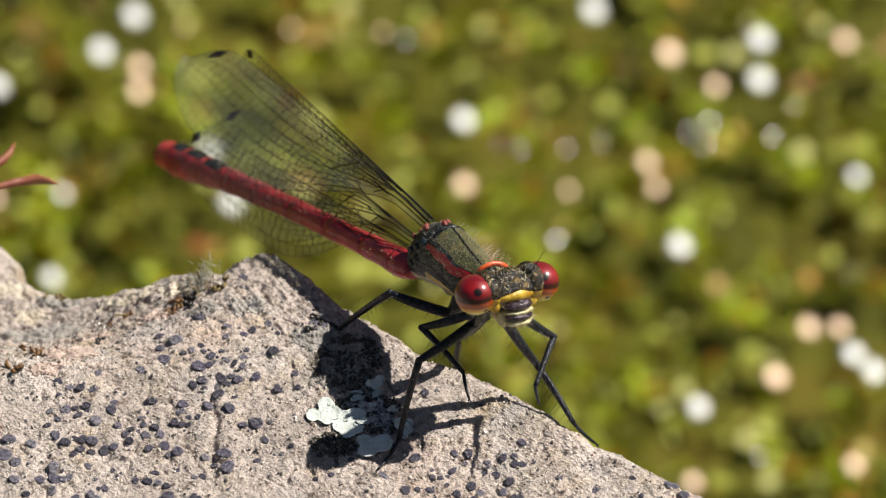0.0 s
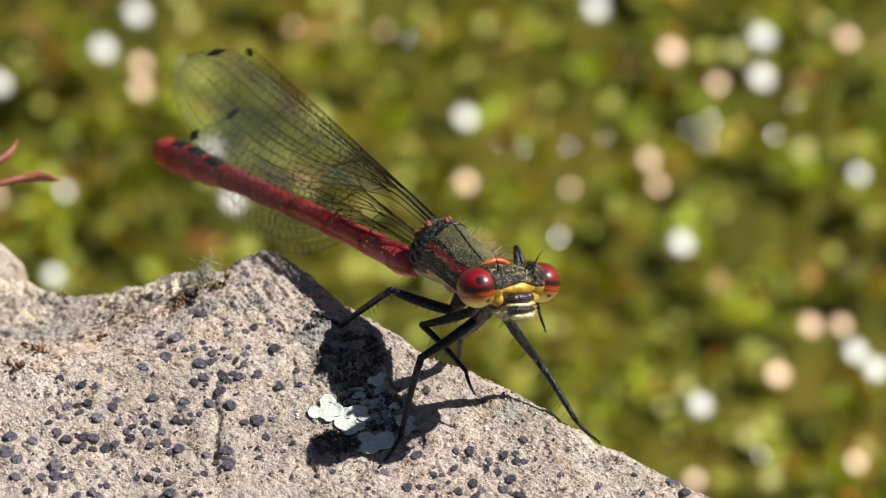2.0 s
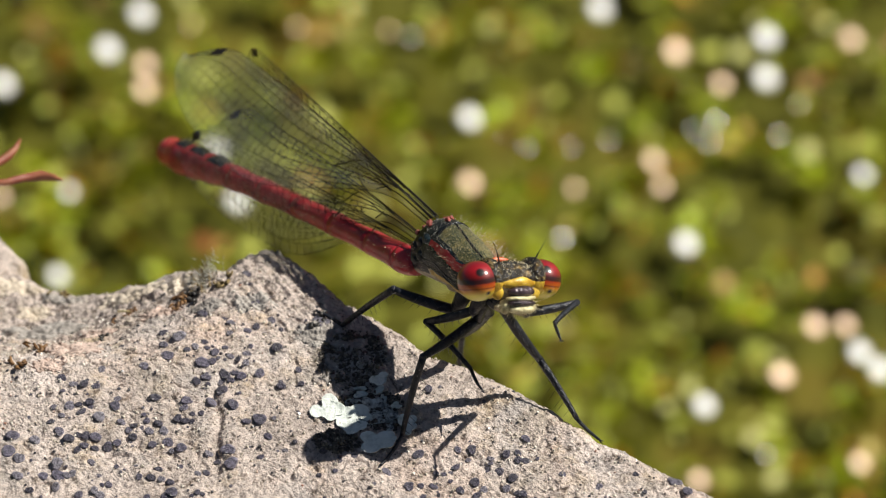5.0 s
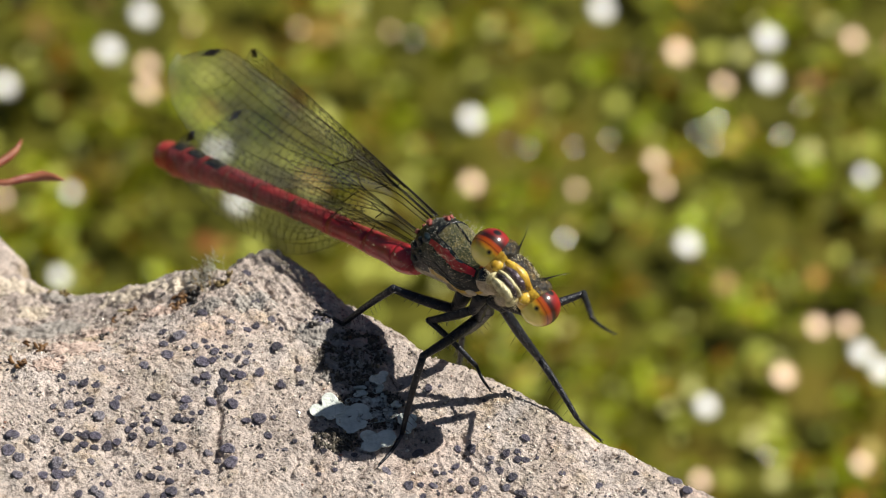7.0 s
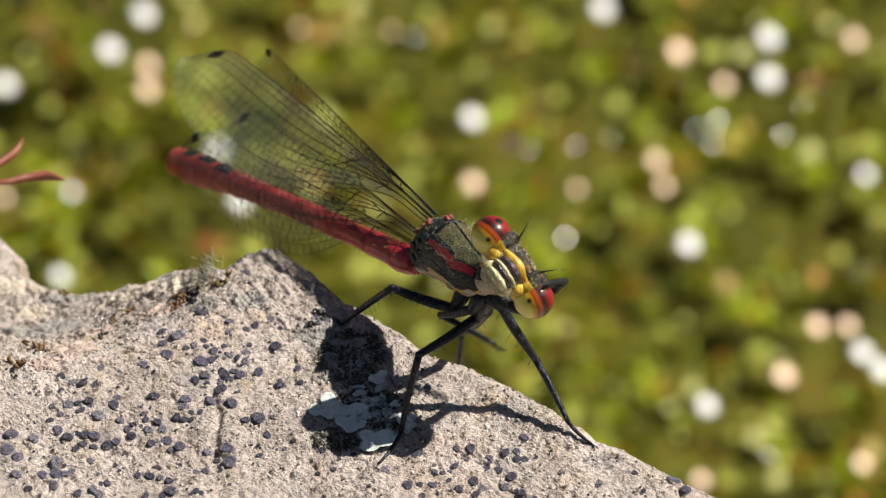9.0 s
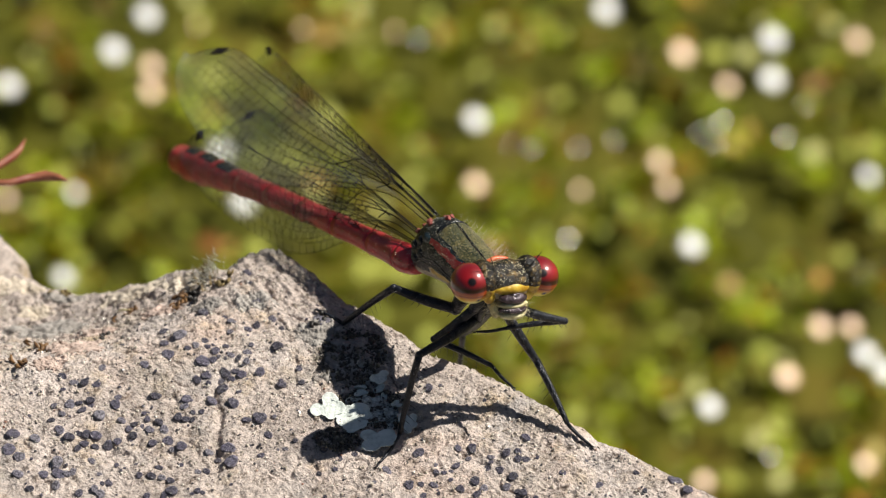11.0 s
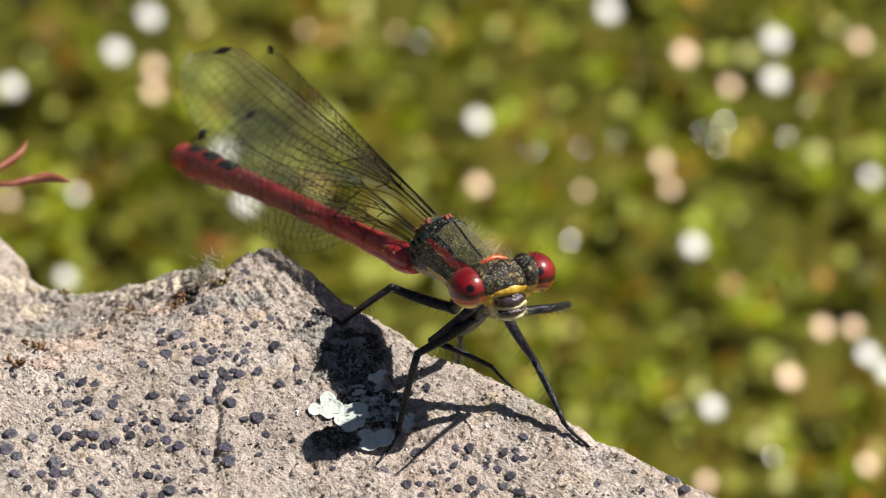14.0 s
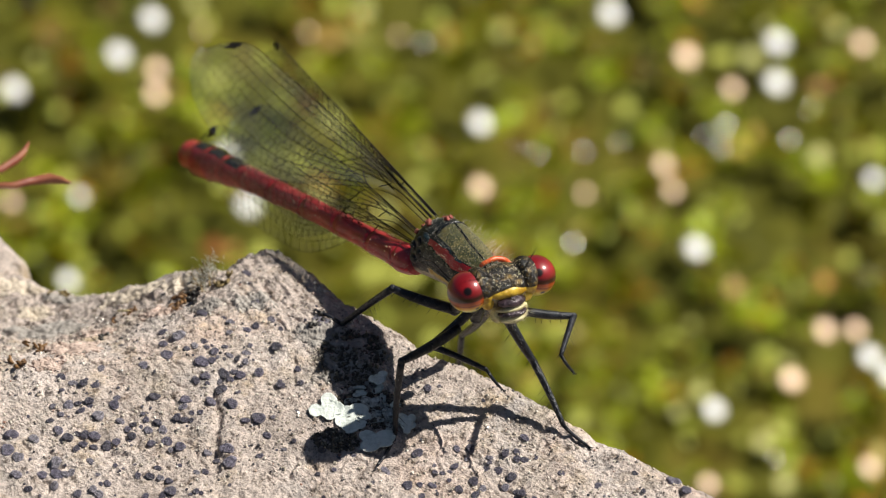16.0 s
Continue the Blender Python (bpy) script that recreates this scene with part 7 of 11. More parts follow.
        (8.4, pose(0.000521, 0.001083, 0.001921, -39.5, -32.3, -138.7)),
        (8.5, pose(0.000113, 0.000399, 0.001661, -26.5, -33.7, -138.0)),
        (8.6, pose(-0.000021, -0.000072, 0.001483, -16.3, -37.8, -140.9)),
        (8.7, pose(-0.000047, -0.000552, 0.001327, -4.7, -39.6, -145.7)),
        (8.8, pose(0.000181, 0.000569, 0.001715, -28.9, -24.9, -135.9)),
        (8.9, pose(0.000430, 0.000424, 0.002068, -33.7, -18.0, -132.4)),
        (9, pose(0.000455, 0.001132, 0.001813, -24.8, -12.3, -158.9)),
        (9.1, pose(0.001569, 0.002484, 0.001469, -21.3, -17.9, -178.7)),
        (9.2, pose(0.001568, 0.002471, 0.001491, -21.3, -18.6, -177.5)),
        (9.3, pose(0.001542, 0.002433, 0.001533, -22.0, -20.3, -176.6)),
        (9.4, pose(0.001488, 0.002332, 0.001644, -23.8, -25.0, -174.2)),
        (9.5, pose(0.001414, 0.002164, 0.001809, -26.3, -31.6, -169.4)),
        (9.6, pose(0.001141, 0.001780, 0.002002, -29.2, -38.9, -162.8)),
        (9.7, pose(0.000819, 0.001204, 0.002150, -30.4, -47.4, -157.1)),
        (9.8, pose(0.000684, 0.000678, 0.002256, -29.9, -55.8, -152.2)),
        (9.9, pose(0.000654, 0.000213, 0.002319, -26.6, -63.3, -149.7)),
        (10, pose(0.000690, -0.000148, 0.002355, -20.0, -69.6, -151.1)),
        (10.1, pose(0.000739, -0.000375, 0.002371, -11.2, -73.6, -156.3)),
        (10.2, pose(0.000758, -0.000454, 0.002373, -6.0, -75.1, -160.1)),
        (10.3, pose(0.000766, -0.000450, 0.002380, -8.4, -74.5, -157.7)),
        (10.4, pose(0.000787, -0.000425, 0.002402, -13.4, -73.1, -152.7)),
        (10.5, pose(0.000818, -0.000394, 0.002432, -19.3, -70.9, -146.6)),
        (10.6, pose(0.000856, -0.000357, 0.002466, -24.5, -68.0, -141.0)),
        (10.7, pose(0.000897, -0.000316, 0.002502, -28.7, -64.8, -136.7)),
        (10.8, pose(0.000947, -0.000265, 0.002543, -32.0, -61.7, -133.4)),
        (10.9, pose(0.000990, -0.000216, 0.002577, -34.2, -58.4, -130.9)),
        (11, pose(0.001035, -0.000165, 0.002610, -35.9, -55.6, -129.4)),
        (11.1, pose(0.001072, -0.000129, 0.002635, -37.0, -53.3, -128.2)),
        (11.2, pose(0.001099, -0.000100, 0.002653, -37.7, -51.9, -127.5)),
        (11.3, pose(0.001108, -0.000086, 0.002658, -37.9, -51.3, -127.4)),
        (11.4, pose(0.001107, -0.000087, 0.002658, -37.9, -51.3, -127.4)),
        (11.5, pose(0.001110, -0.000087, 0.002660, -38.0, -51.3, -127.2)),
        (11.6, pose(0.001112, -0.000083, 0.002661, -38.1, -51.3, -127.2)),
        (11.7, pose(0.001109, -0.000082, 0.002659, -38.2, -51.3, -127.2)),
        (11.8, pose(0.001111, -0.000073, 0.002661, -38.4, -51.3, -127.2)),
        (11.9, pose(0.001118, -0.000066, 0.002665, -38.7, -51.4, -127.0)),
        (12, pose(0.001118, -0.000054, 0.002665, -38.8, -51.4, -127.1)),
        (12.1, pose(0.001122, -0.000041, 0.002668, -39.1, -51.4, -127.1)),
        (12.2, pose(0.001128, -0.000030, 0.002671, -39.6, -51.4, -126.9)),
        (12.3, pose(0.001132, -0.000016, 0.002674, -39.9, -51.5, -126.9)),
        (12.4, pose(0.001131, -0.000011, 0.002673, -40.1, -51.4, -126.8)),
        (12.5, pose(0.001137, 0.000008, 0.002677, -40.6, -51.5, -126.8)),
        (12.6, pose(0.001145, 0.000023, 0.002682, -41.1, -51.5, -126.6)),
        (12.7, pose(0.001155, 0.000044, 0.002687, -41.5, -51.6, -126.6)),
        (12.8, pose(0.001154, 0.000054, 0.002687, -41.8, -51.5, -126.5)),
        (12.9, pose(0.001163, 0.000069, 0.002691, -42.4, -51.5, -126.3)),
        (13, pose(0.001173, 0.000093, 0.002696, -42.9, -51.6, -126.2)),
        (13.1, pose(0.001185, 0.000110, 0.002702, -43.3, -51.7, -126.0)),
        (13.2, pose(0.001185, 0.000121, 0.002702, -43.7, -51.6, -125.9)),
        (13.3, pose(0.001197, 0.000147, 0.002707, -44.2, -51.7, -125.9)),
        (13.4, pose(0.001207, 0.000164, 0.002712, -44.7, -51.7, -125.7)),
        (13.5, pose(0.001211, 0.000183, 0.002713, -45.1, -51.6, -125.8)),
        (13.6, pose(0.001220, 0.000201, 0.002717, -45.5, -51.7, -125.6)),
        (13.7, pose(0.001232, 0.000219, 0.002722, -46.0, -51.7, -125.4)),
        (13.8, pose(0.001243, 0.000242, 0.002725, -46.4, -51.7, -125.4)),
        (13.9, pose(0.001250, 0.000259, 0.002728, -46.7, -51.7, -125.3)),
        (14, pose(0.001260, 0.000279, 0.002731, -47.1, -51.7, -125.3)),
        (14.1, pose(0.001264, 0.000286, 0.002732, -47.5, -51.6, -125.1)),
        (14.2, pose(0.001278, 0.000312, 0.002737, -47.8, -51.7, -125.1)),
        (14.3, pose(0.001279, 0.000319, 0.002737, -48.0, -51.7, -125.0)),
        (14.4, pose(0.001293, 0.000347, 0.002740, -48.3, -51.7, -125.0)),
        (14.5, pose(0.001300, 0.000360, 0.002743, -48.5, -51.7, -125.0)),
        (14.6, pose(0.001309, 0.000377, 0.002745, -48.8, -51.7, -125.0)),
        (14.7, pose(0.001314, 0.000381, 0.002746, -49.0, -51.7, -124.9)),
        (14.8, pose(0.001309, 0.000377, 0.002745, -49.0, -51.6, -124.8)),
        (14.9, pose(0.001314, 0.000388, 0.002746, -49.0, -51.6, -124.8)),
        (15, pose(0.001312, 0.000383, 0.002745, -49.0, -51.6, -124.8)),
        (15.1, pose(0.001156, 0.000122, 0.002685, -46.0, -49.2, -122.9)),
        (15.2, pose(0.001102, -0.000060, 0.002656, -43.8, -47.9, -120.3)),
        (15.3, pose(0.001114, -0.000206, 0.002656, -42.5, -47.3, -116.7)),
        (15.4, pose(0.001104, -0.000337, 0.002636, -41.5, -48.5, -113.1)),
        (15.5, pose(0.001106, -0.000467, 0.002617, -40.4, -49.7, -109.4)),
        (15.6, pose(0.001115, -0.000594, 0.002597, -39.2, -51.0, -106.0)),
        (15.7, pose(0.001118, -0.000599, 0.002598, -39.0, -50.8, -106.0)),
        (15.8, pose(0.001121, -0.000607, 0.002598, -38.8, -50.5, -106.1)),
        (15.9, pose(0.001121, -0.000611, 0.002597, -38.6, -50.2, -106.3)),
        (16, pose(0.001125, -0.000619, 0.002597, -38.5, -49.8, -106.2))]
MID_NEAR = [(0, pose(0.001585, 0.000943, -0.002263, -154.2, 33.6, -73.0)),
        (0.25, pose(0.001585, 0.000943, -0.002263, -154.2, 33.6, -73.0)),
        (0.5, pose(0.001585, 0.000943, -0.002263, -154.2, 33.6, -73.0)),
        (0.75, pose(0.001585, 0.000944, -0.002262, -154.2, 33.7, -73.0)),
        (1, pose(0.001585, 0.000944, -0.002262, -154.2, 33.7, -73.0)),
        (1.25, pose(0.001585, 0.000943, -0.002263, -154.2, 33.6, -72.9)),
        (1.5, pose(0.001585, 0.000944, -0.002263, -154.2, 33.6, -72.9)),
        (1.75, pose(0.001585, 0.000944, -0.002262, -154.2, 33.7, -72.9)),
        (2, pose(0.001585, 0.000944, -0.002262, -154.2, 33.7, -72.9)),
        (2.25, pose(0.001584, 0.000945, -0.002261, -154.2, 33.7, -72.9)),
        (2.5, pose(0.001583, 0.000951, -0.002257, -154.3, 33.6, -72.9)),
        (2.75, pose(0.001582, 0.000951, -0.002257, -154.3, 33.7, -72.9)),
        (3, pose(0.001582, 0.000952, -0.002257, -154.3, 33.7, -72.9)),
        (3.25, pose(0.001582, 0.000952, -0.002257, -154.2, 33.7, -72.8)),
        (3.5, pose(0.001582, 0.000953, -0.002256, -154.3, 33.7, -72.8)),
        (3.75, pose(0.001582, 0.000953, -0.002256, -154.3, 33.7, -72.8)),
        (4, pose(0.001581, 0.000955, -0.002255, -154.4, 33.7, -72.8)),
        (4.25, pose(0.001581, 0.000955, -0.002255, -154.4, 33.7, -72.8)),
        (4.5, pose(0.001581, 0.000955, -0.002255, -154.4, 33.7, -72.8)),
        (4.75, pose(0.001581, 0.000957, -0.002253, -154.4, 33.7, -72.7)),
        (5, pose(0.001581, 0.000956, -0.002254, -154.4, 33.7, -72.7)),
        (5.25, pose(0.001575, 0.000975, -0.002241, -154.6, 34.0, -73.2)),
        (5.5, pose(0.001575, 0.000975, -0.002241, -154.6, 34.0, -73.2)),
        (5.75, pose(0.001575, 0.000975, -0.002240, -154.6, 34.0, -73.1)),
        (6, pose(0.001575, 0.000976, -0.002240, -154.6, 34.0, -73.1)),
        (6.25, pose(0.001575, 0.000976, -0.002240, -154.6, 34.0, -73.1)),
        (6.5, pose(0.001575, 0.000977, -0.002239, -154.6, 34.0, -72.9)),
        (6.75, pose(0.001575, 0.000977, -0.002239, -154.6, 34.0, -73.0)),
        (7, pose(0.001575, 0.000977, -0.002239, -154.6, 34.0, -73.0)),
        (7.25, pose(0.001575, 0.000977, -0.002239, -154.6, 34.0, -73.0)),
        (7.5, pose(0.001575, 0.000977, -0.002239, -154.6, 34.0, -73.0)),
        (7.75, pose(0.001575, 0.000977, -0.002239, -154.6, 34.0, -73.0)),
        (8, pose(0.001574, 0.000978, -0.002238, -154.6, 34.0, -72.9)),
        (8.25, pose(0.001574, 0.000978, -0.002238, -154.6, 34.0, -72.9)),
        (8.5, pose(0.001574, 0.000978, -0.002238, -154.6, 34.0, -72.9)),
        (8.75, pose(0.001587, 0.000935, -0.002268, -154.2, 33.5, -73.8)),
        (9, pose(0.001599, 0.000891, -0.002298, -153.7, 33.0, -74.7)),
        (9.25, pose(0.001599, 0.000891, -0.002298, -153.7, 33.0, -74.7)),
        (9.5, pose(0.001600, 0.000888, -0.002300, -153.7, 32.9, -74.8)),
        (9.75, pose(0.001608, 0.000862, -0.002317, -153.4, 32.6, -74.2)),
        (10, pose(0.001604, 0.000873, -0.002310, -153.4, 32.8, -74.7)),
        (10.25, pose(0.001602, 0.000879, -0.002306, -153.6, 33.0, -75.1)),
        (10.5, pose(0.001602, 0.000878, -0.002307, -153.6, 33.0, -75.2)),
        (10.75, pose(0.001603, 0.000873, -0.002310, -153.6, 33.0, -75.3)),
        (11, pose(0.001605, 0.000868, -0.002313, -153.4, 33.0, -75.3)),
        (11.25, pose(0.001607, 0.000860, -0.002318, -153.3, 32.9, -75.2)),
        (11.3, pose(0.001607, 0.000860, -0.002318, -153.3, 32.9, -75.2)),
        (11.5, pose(0.001607, 0.000860, -0.002318, -153.3, 32.8, -75.2)),
        (11.75, pose(0.001607, 0.000860, -0.002318, -153.4, 32.8, -75.2)),
        (12, pose(0.001605, 0.000866, -0.002314, -153.5, 32.8, -75.2)),
        (12.25, pose(0.001605, 0.000866, -0.002315, -153.5, 32.8, -75.2)),
        (12.5, pose(0.001604, 0.000871, -0.002311, -153.5, 32.8, -75.2)),
        (12.75, pose(0.001604, 0.000872, -0.002311, -153.5, 32.8, -75.2)),
        (13, pose(0.001602, 0.000878, -0.002306, -153.6, 32.8, -75.2)),
        (13.25, pose(0.001602, 0.000879, -0.002306, -153.7, 32.8, -75.3)),
        (13.5, pose(0.001601, 0.000884, -0.002302, -153.7, 32.8, -75.2)),
        (13.75, pose(0.001600, 0.000885, -0.002302, -153.7, 32.8, -75.3)),
        (14, pose(0.001600, 0.000888, -0.002300, -153.7, 32.7, -75.2)),
        (14.25, pose(0.001599, 0.000889, -0.002299, -153.9, 32.7, -75.3)),
        (14.5, pose(0.001598, 0.000892, -0.002297, -153.8, 32.7, -75.2)),
        (14.75, pose(0.001599, 0.000892, -0.002297, -153.8, 32.7, -75.2)),
        (15, pose(0.001599, 0.000892, -0.002297, -153.8, 32.7, -75.2)),
        (15.25, pose(0.001766, 0.000363, -0.002633, -145.3, 31.4, -72.7)),
        (15.3, pose(0.001811, 0.000256, -0.002699, -143.4, 31.1, -71.8)),
        (15.5, pose(0.001870, -0.000053, -0.002865, -137.1, 30.2, -74.0)),
        (15.75, pose(0.001857, -0.000028, -0.002849, -137.7, 30.1, -74.4)),
        (16, pose(0.001858, -0.000026, -0.002841, -138.1, 29.8, -74.2))]
MID_NEAR_TIBIA = [(0, pose(0.003627, 0.000000, -0.000000, -36.2, -47.9, 57.2)),
        (0.25, pose(0.003627, -0.000000, 0.000000, -36.2, -47.9, 57.3)),
        (0.5, pose(0.003627, 0.000000, -0.000000, -36.1, -47.9, 57.2)),
        (0.75, pose(0.003627, 0.000000, 0.000000, -36.1, -47.8, 57.2)),
        (1, pose(0.003627, -0.000000, 0.000000, -36.1, -47.8, 57.2)),
        (1.25, pose(0.003627, -0.000000, -0.000000, -36.1, -47.9, 57.3)),
        (1.5, pose(0.003627, 0.000000, 0.000000, -36.1, -47.8, 57.3)),
        (1.75, pose(0.003627, 0.000000, 0.000000, -36.1, -47.8, 57.3)),
        (2, pose(0.003627, 0.000000, 0.000000, -36.1, -47.8, 57.3)),
        (2.25, pose(0.003627, -0.000000, 0.000000, -36.1, -47.7, 57.3)),
        (2.5, pose(0.003627, 0.000000, 0.000000, -36.1, -47.7, 57.4)),
        (2.75, pose(0.003627, 0.000000, 0.000000, -36.0, -47.7, 57.4)),
        (3, pose(0.003627, 0.000000, 0.000000, -36.0, -47.7, 57.3)),
        (3.25, pose(0.003627, -0.000000, -0.000000, -36.0, -47.7, 57.4)),
        (3.5, pose(0.003627, 0.000000, 0.000000, -35.9, -47.6, 57.4)),
        (3.75, pose(0.003627, -0.000000, -0.000000, -35.9, -47.6, 57.4)),
        (4, pose(0.003627, 0.000000, 0.000000, -35.8, -47.6, 57.2)),
        (4.25, pose(0.003627, -0.000000, 0.000000, -35.7, -47.6, 57.3)),
        (4.5, pose(0.003627, -0.000000, -0.000000, -35.6, -47.5, 57.3)),
        (4.75, pose(0.003627, -0.000000, 0.000000, -35.6, -47.5, 57.2)),
        (5, pose(0.003627, 0.000000, -0.000000, -35.6, -47.5, 57.3)),
        (5.25, pose(0.003627, -0.000000, -0.000000, -35.5, -47.4, 56.9)),
        (5.5, pose(0.003627, 0.000000, 0.000000, -35.5, -47.3, 56.9)),
        (5.75, pose(0.003627, 0.000000, 0.000000, -35.5, -47.3, 56.9)),
        (6, pose(0.003627, 0.000000, 0.000000, -35.4, -47.3, 56.9)),
        (6.25, pose(0.003627, 0.000000, -0.000000, -35.4, -47.2, 56.9)),
        (6.5, pose(0.003627, 0.000000, 0.000000, -35.3, -47.3, 57.0)),
        (6.75, pose(0.003627, -0.000000, -0.000000, -35.3, -47.2, 57.0)),
        (7, pose(0.003627, 0.000000, 0.000000, -35.3, -47.2, 57.0)),
        (7.25, pose(0.003627, -0.000000, -0.000000, -35.3, -47.2, 57.0)),
        (7.5, pose(0.003627, 0.000000, 0.000000, -35.2, -47.1, 57.0)),
        (7.75, pose(0.003627, -0.000000, -0.000000, -35.2, -47.1, 57.0)),
        (8, pose(0.003627, 0.000000, 0.000000, -35.2, -47.2, 56.9)),
        (8.25, pose(0.003627, 0.000000, 0.000000, -35.2, -47.1, 56.9)),
        (8.5, pose(0.003627, -0.000000, -0.000000, -35.2, -47.1, 57.0)),
        (8.75, pose(0.003627, 0.000000, -0.000000, -37.6, -47.8, 58.4)),
        (9, pose(0.003627, 0.000000, -0.000000, -40.2, -48.3, 59.9)),
        (9.25, pose(0.003627, 0.000000, 0.000000, -40.1, -48.2, 59.9)),
        (9.5, pose(0.003627, 0.000000, 0.000000, -40.0, -48.1, 59.9)),
        (9.75, pose(0.003627, 0.000000, 0.000000, -39.8, -48.1, 60.4)),
        (10, pose(0.003627, 0.000000, -0.000000, -39.5, -47.8, 59.9)),
        (10.25, pose(0.003627, 0.000000, 0.000000, -39.0, -47.6, 59.2)),
        (10.5, pose(0.003627, -0.000000, -0.000000, -38.8, -47.4, 59.0)),
        (10.75, pose(0.003627, 0.000000, 0.000000, -38.6, -47.2, 59.0)),
        (11, pose(0.003627, 0.000000, 0.000000, -38.3, -47.1, 58.9)),
        (11.25, pose(0.003627, 0.000000, 0.000000, -38.3, -47.0, 59.1)),
        (11.3, pose(0.003627, 0.000000, 0.000000, -38.3, -47.0, 59.1)),
        (11.5, pose(0.003627, -0.000000, 0.000000, -38.3, -47.0, 59.1)),
        (11.75, pose(0.003627, 0.000000, 0.000000, -38.3, -47.1, 58.9)),
        (12, pose(0.003627, -0.000000, -0.000000, -38.4, -47.1, 59.0)),
        (12.25, pose(0.003627, -0.000000, -0.000000, -38.5, -47.1, 59.1)),
        (12.5, pose(0.003627, -0.000000, 0.000000, -38.6, -47.2, 59.2)),
        (12.75, pose(0.003627, 0.000000, -0.000000, -38.7, -47.2, 59.2)),
        (13, pose(0.003627, -0.000000, 0.000000, -38.8, -47.3, 59.3)),
        (13.25, pose(0.003627, 0.000000, 0.000000, -38.8, -47.4, 59.1)),
        (13.5, pose(0.003627, 0.000000, 0.000000, -39.0, -47.5, 59.2)),
        (13.75, pose(0.003627, 0.000000, 0.000000, -39.0, -47.5, 59.2)),
        (14, pose(0.003627, -0.000000, -0.000000, -39.2, -47.6, 59.4)),
        (14.25, pose(0.003627, -0.000000, -0.000000, -39.2, -47.7, 59.2)),
        (14.5, pose(0.003627, 0.000000, 0.000000, -39.3, -47.7, 59.4)),
        (14.75, pose(0.003627, 0.000000, 0.000000, -39.3, -47.7, 59.5)),
        (15, pose(0.003627, 0.000000, 0.000000, -39.3, -47.7, 59.4)),
        (15.25, pose(0.003627, -0.000000, -0.000000, -44.7, -41.4, 74.6)),
        (15.3, pose(0.003627, -0.000000, 0.000000, -44.8, -39.5, 77.3)),
        (15.5, pose(0.003627, 0.000000, -0.000000, -50.4, -34.4, 83.8)),
        (15.75, pose(0.003627, 0.000000, 0.000000, -51.2, -35.0, 83.9)),
        (16, pose(0.003627, 0.000000, -0.000000, -51.9, -35.5, 84.4))]
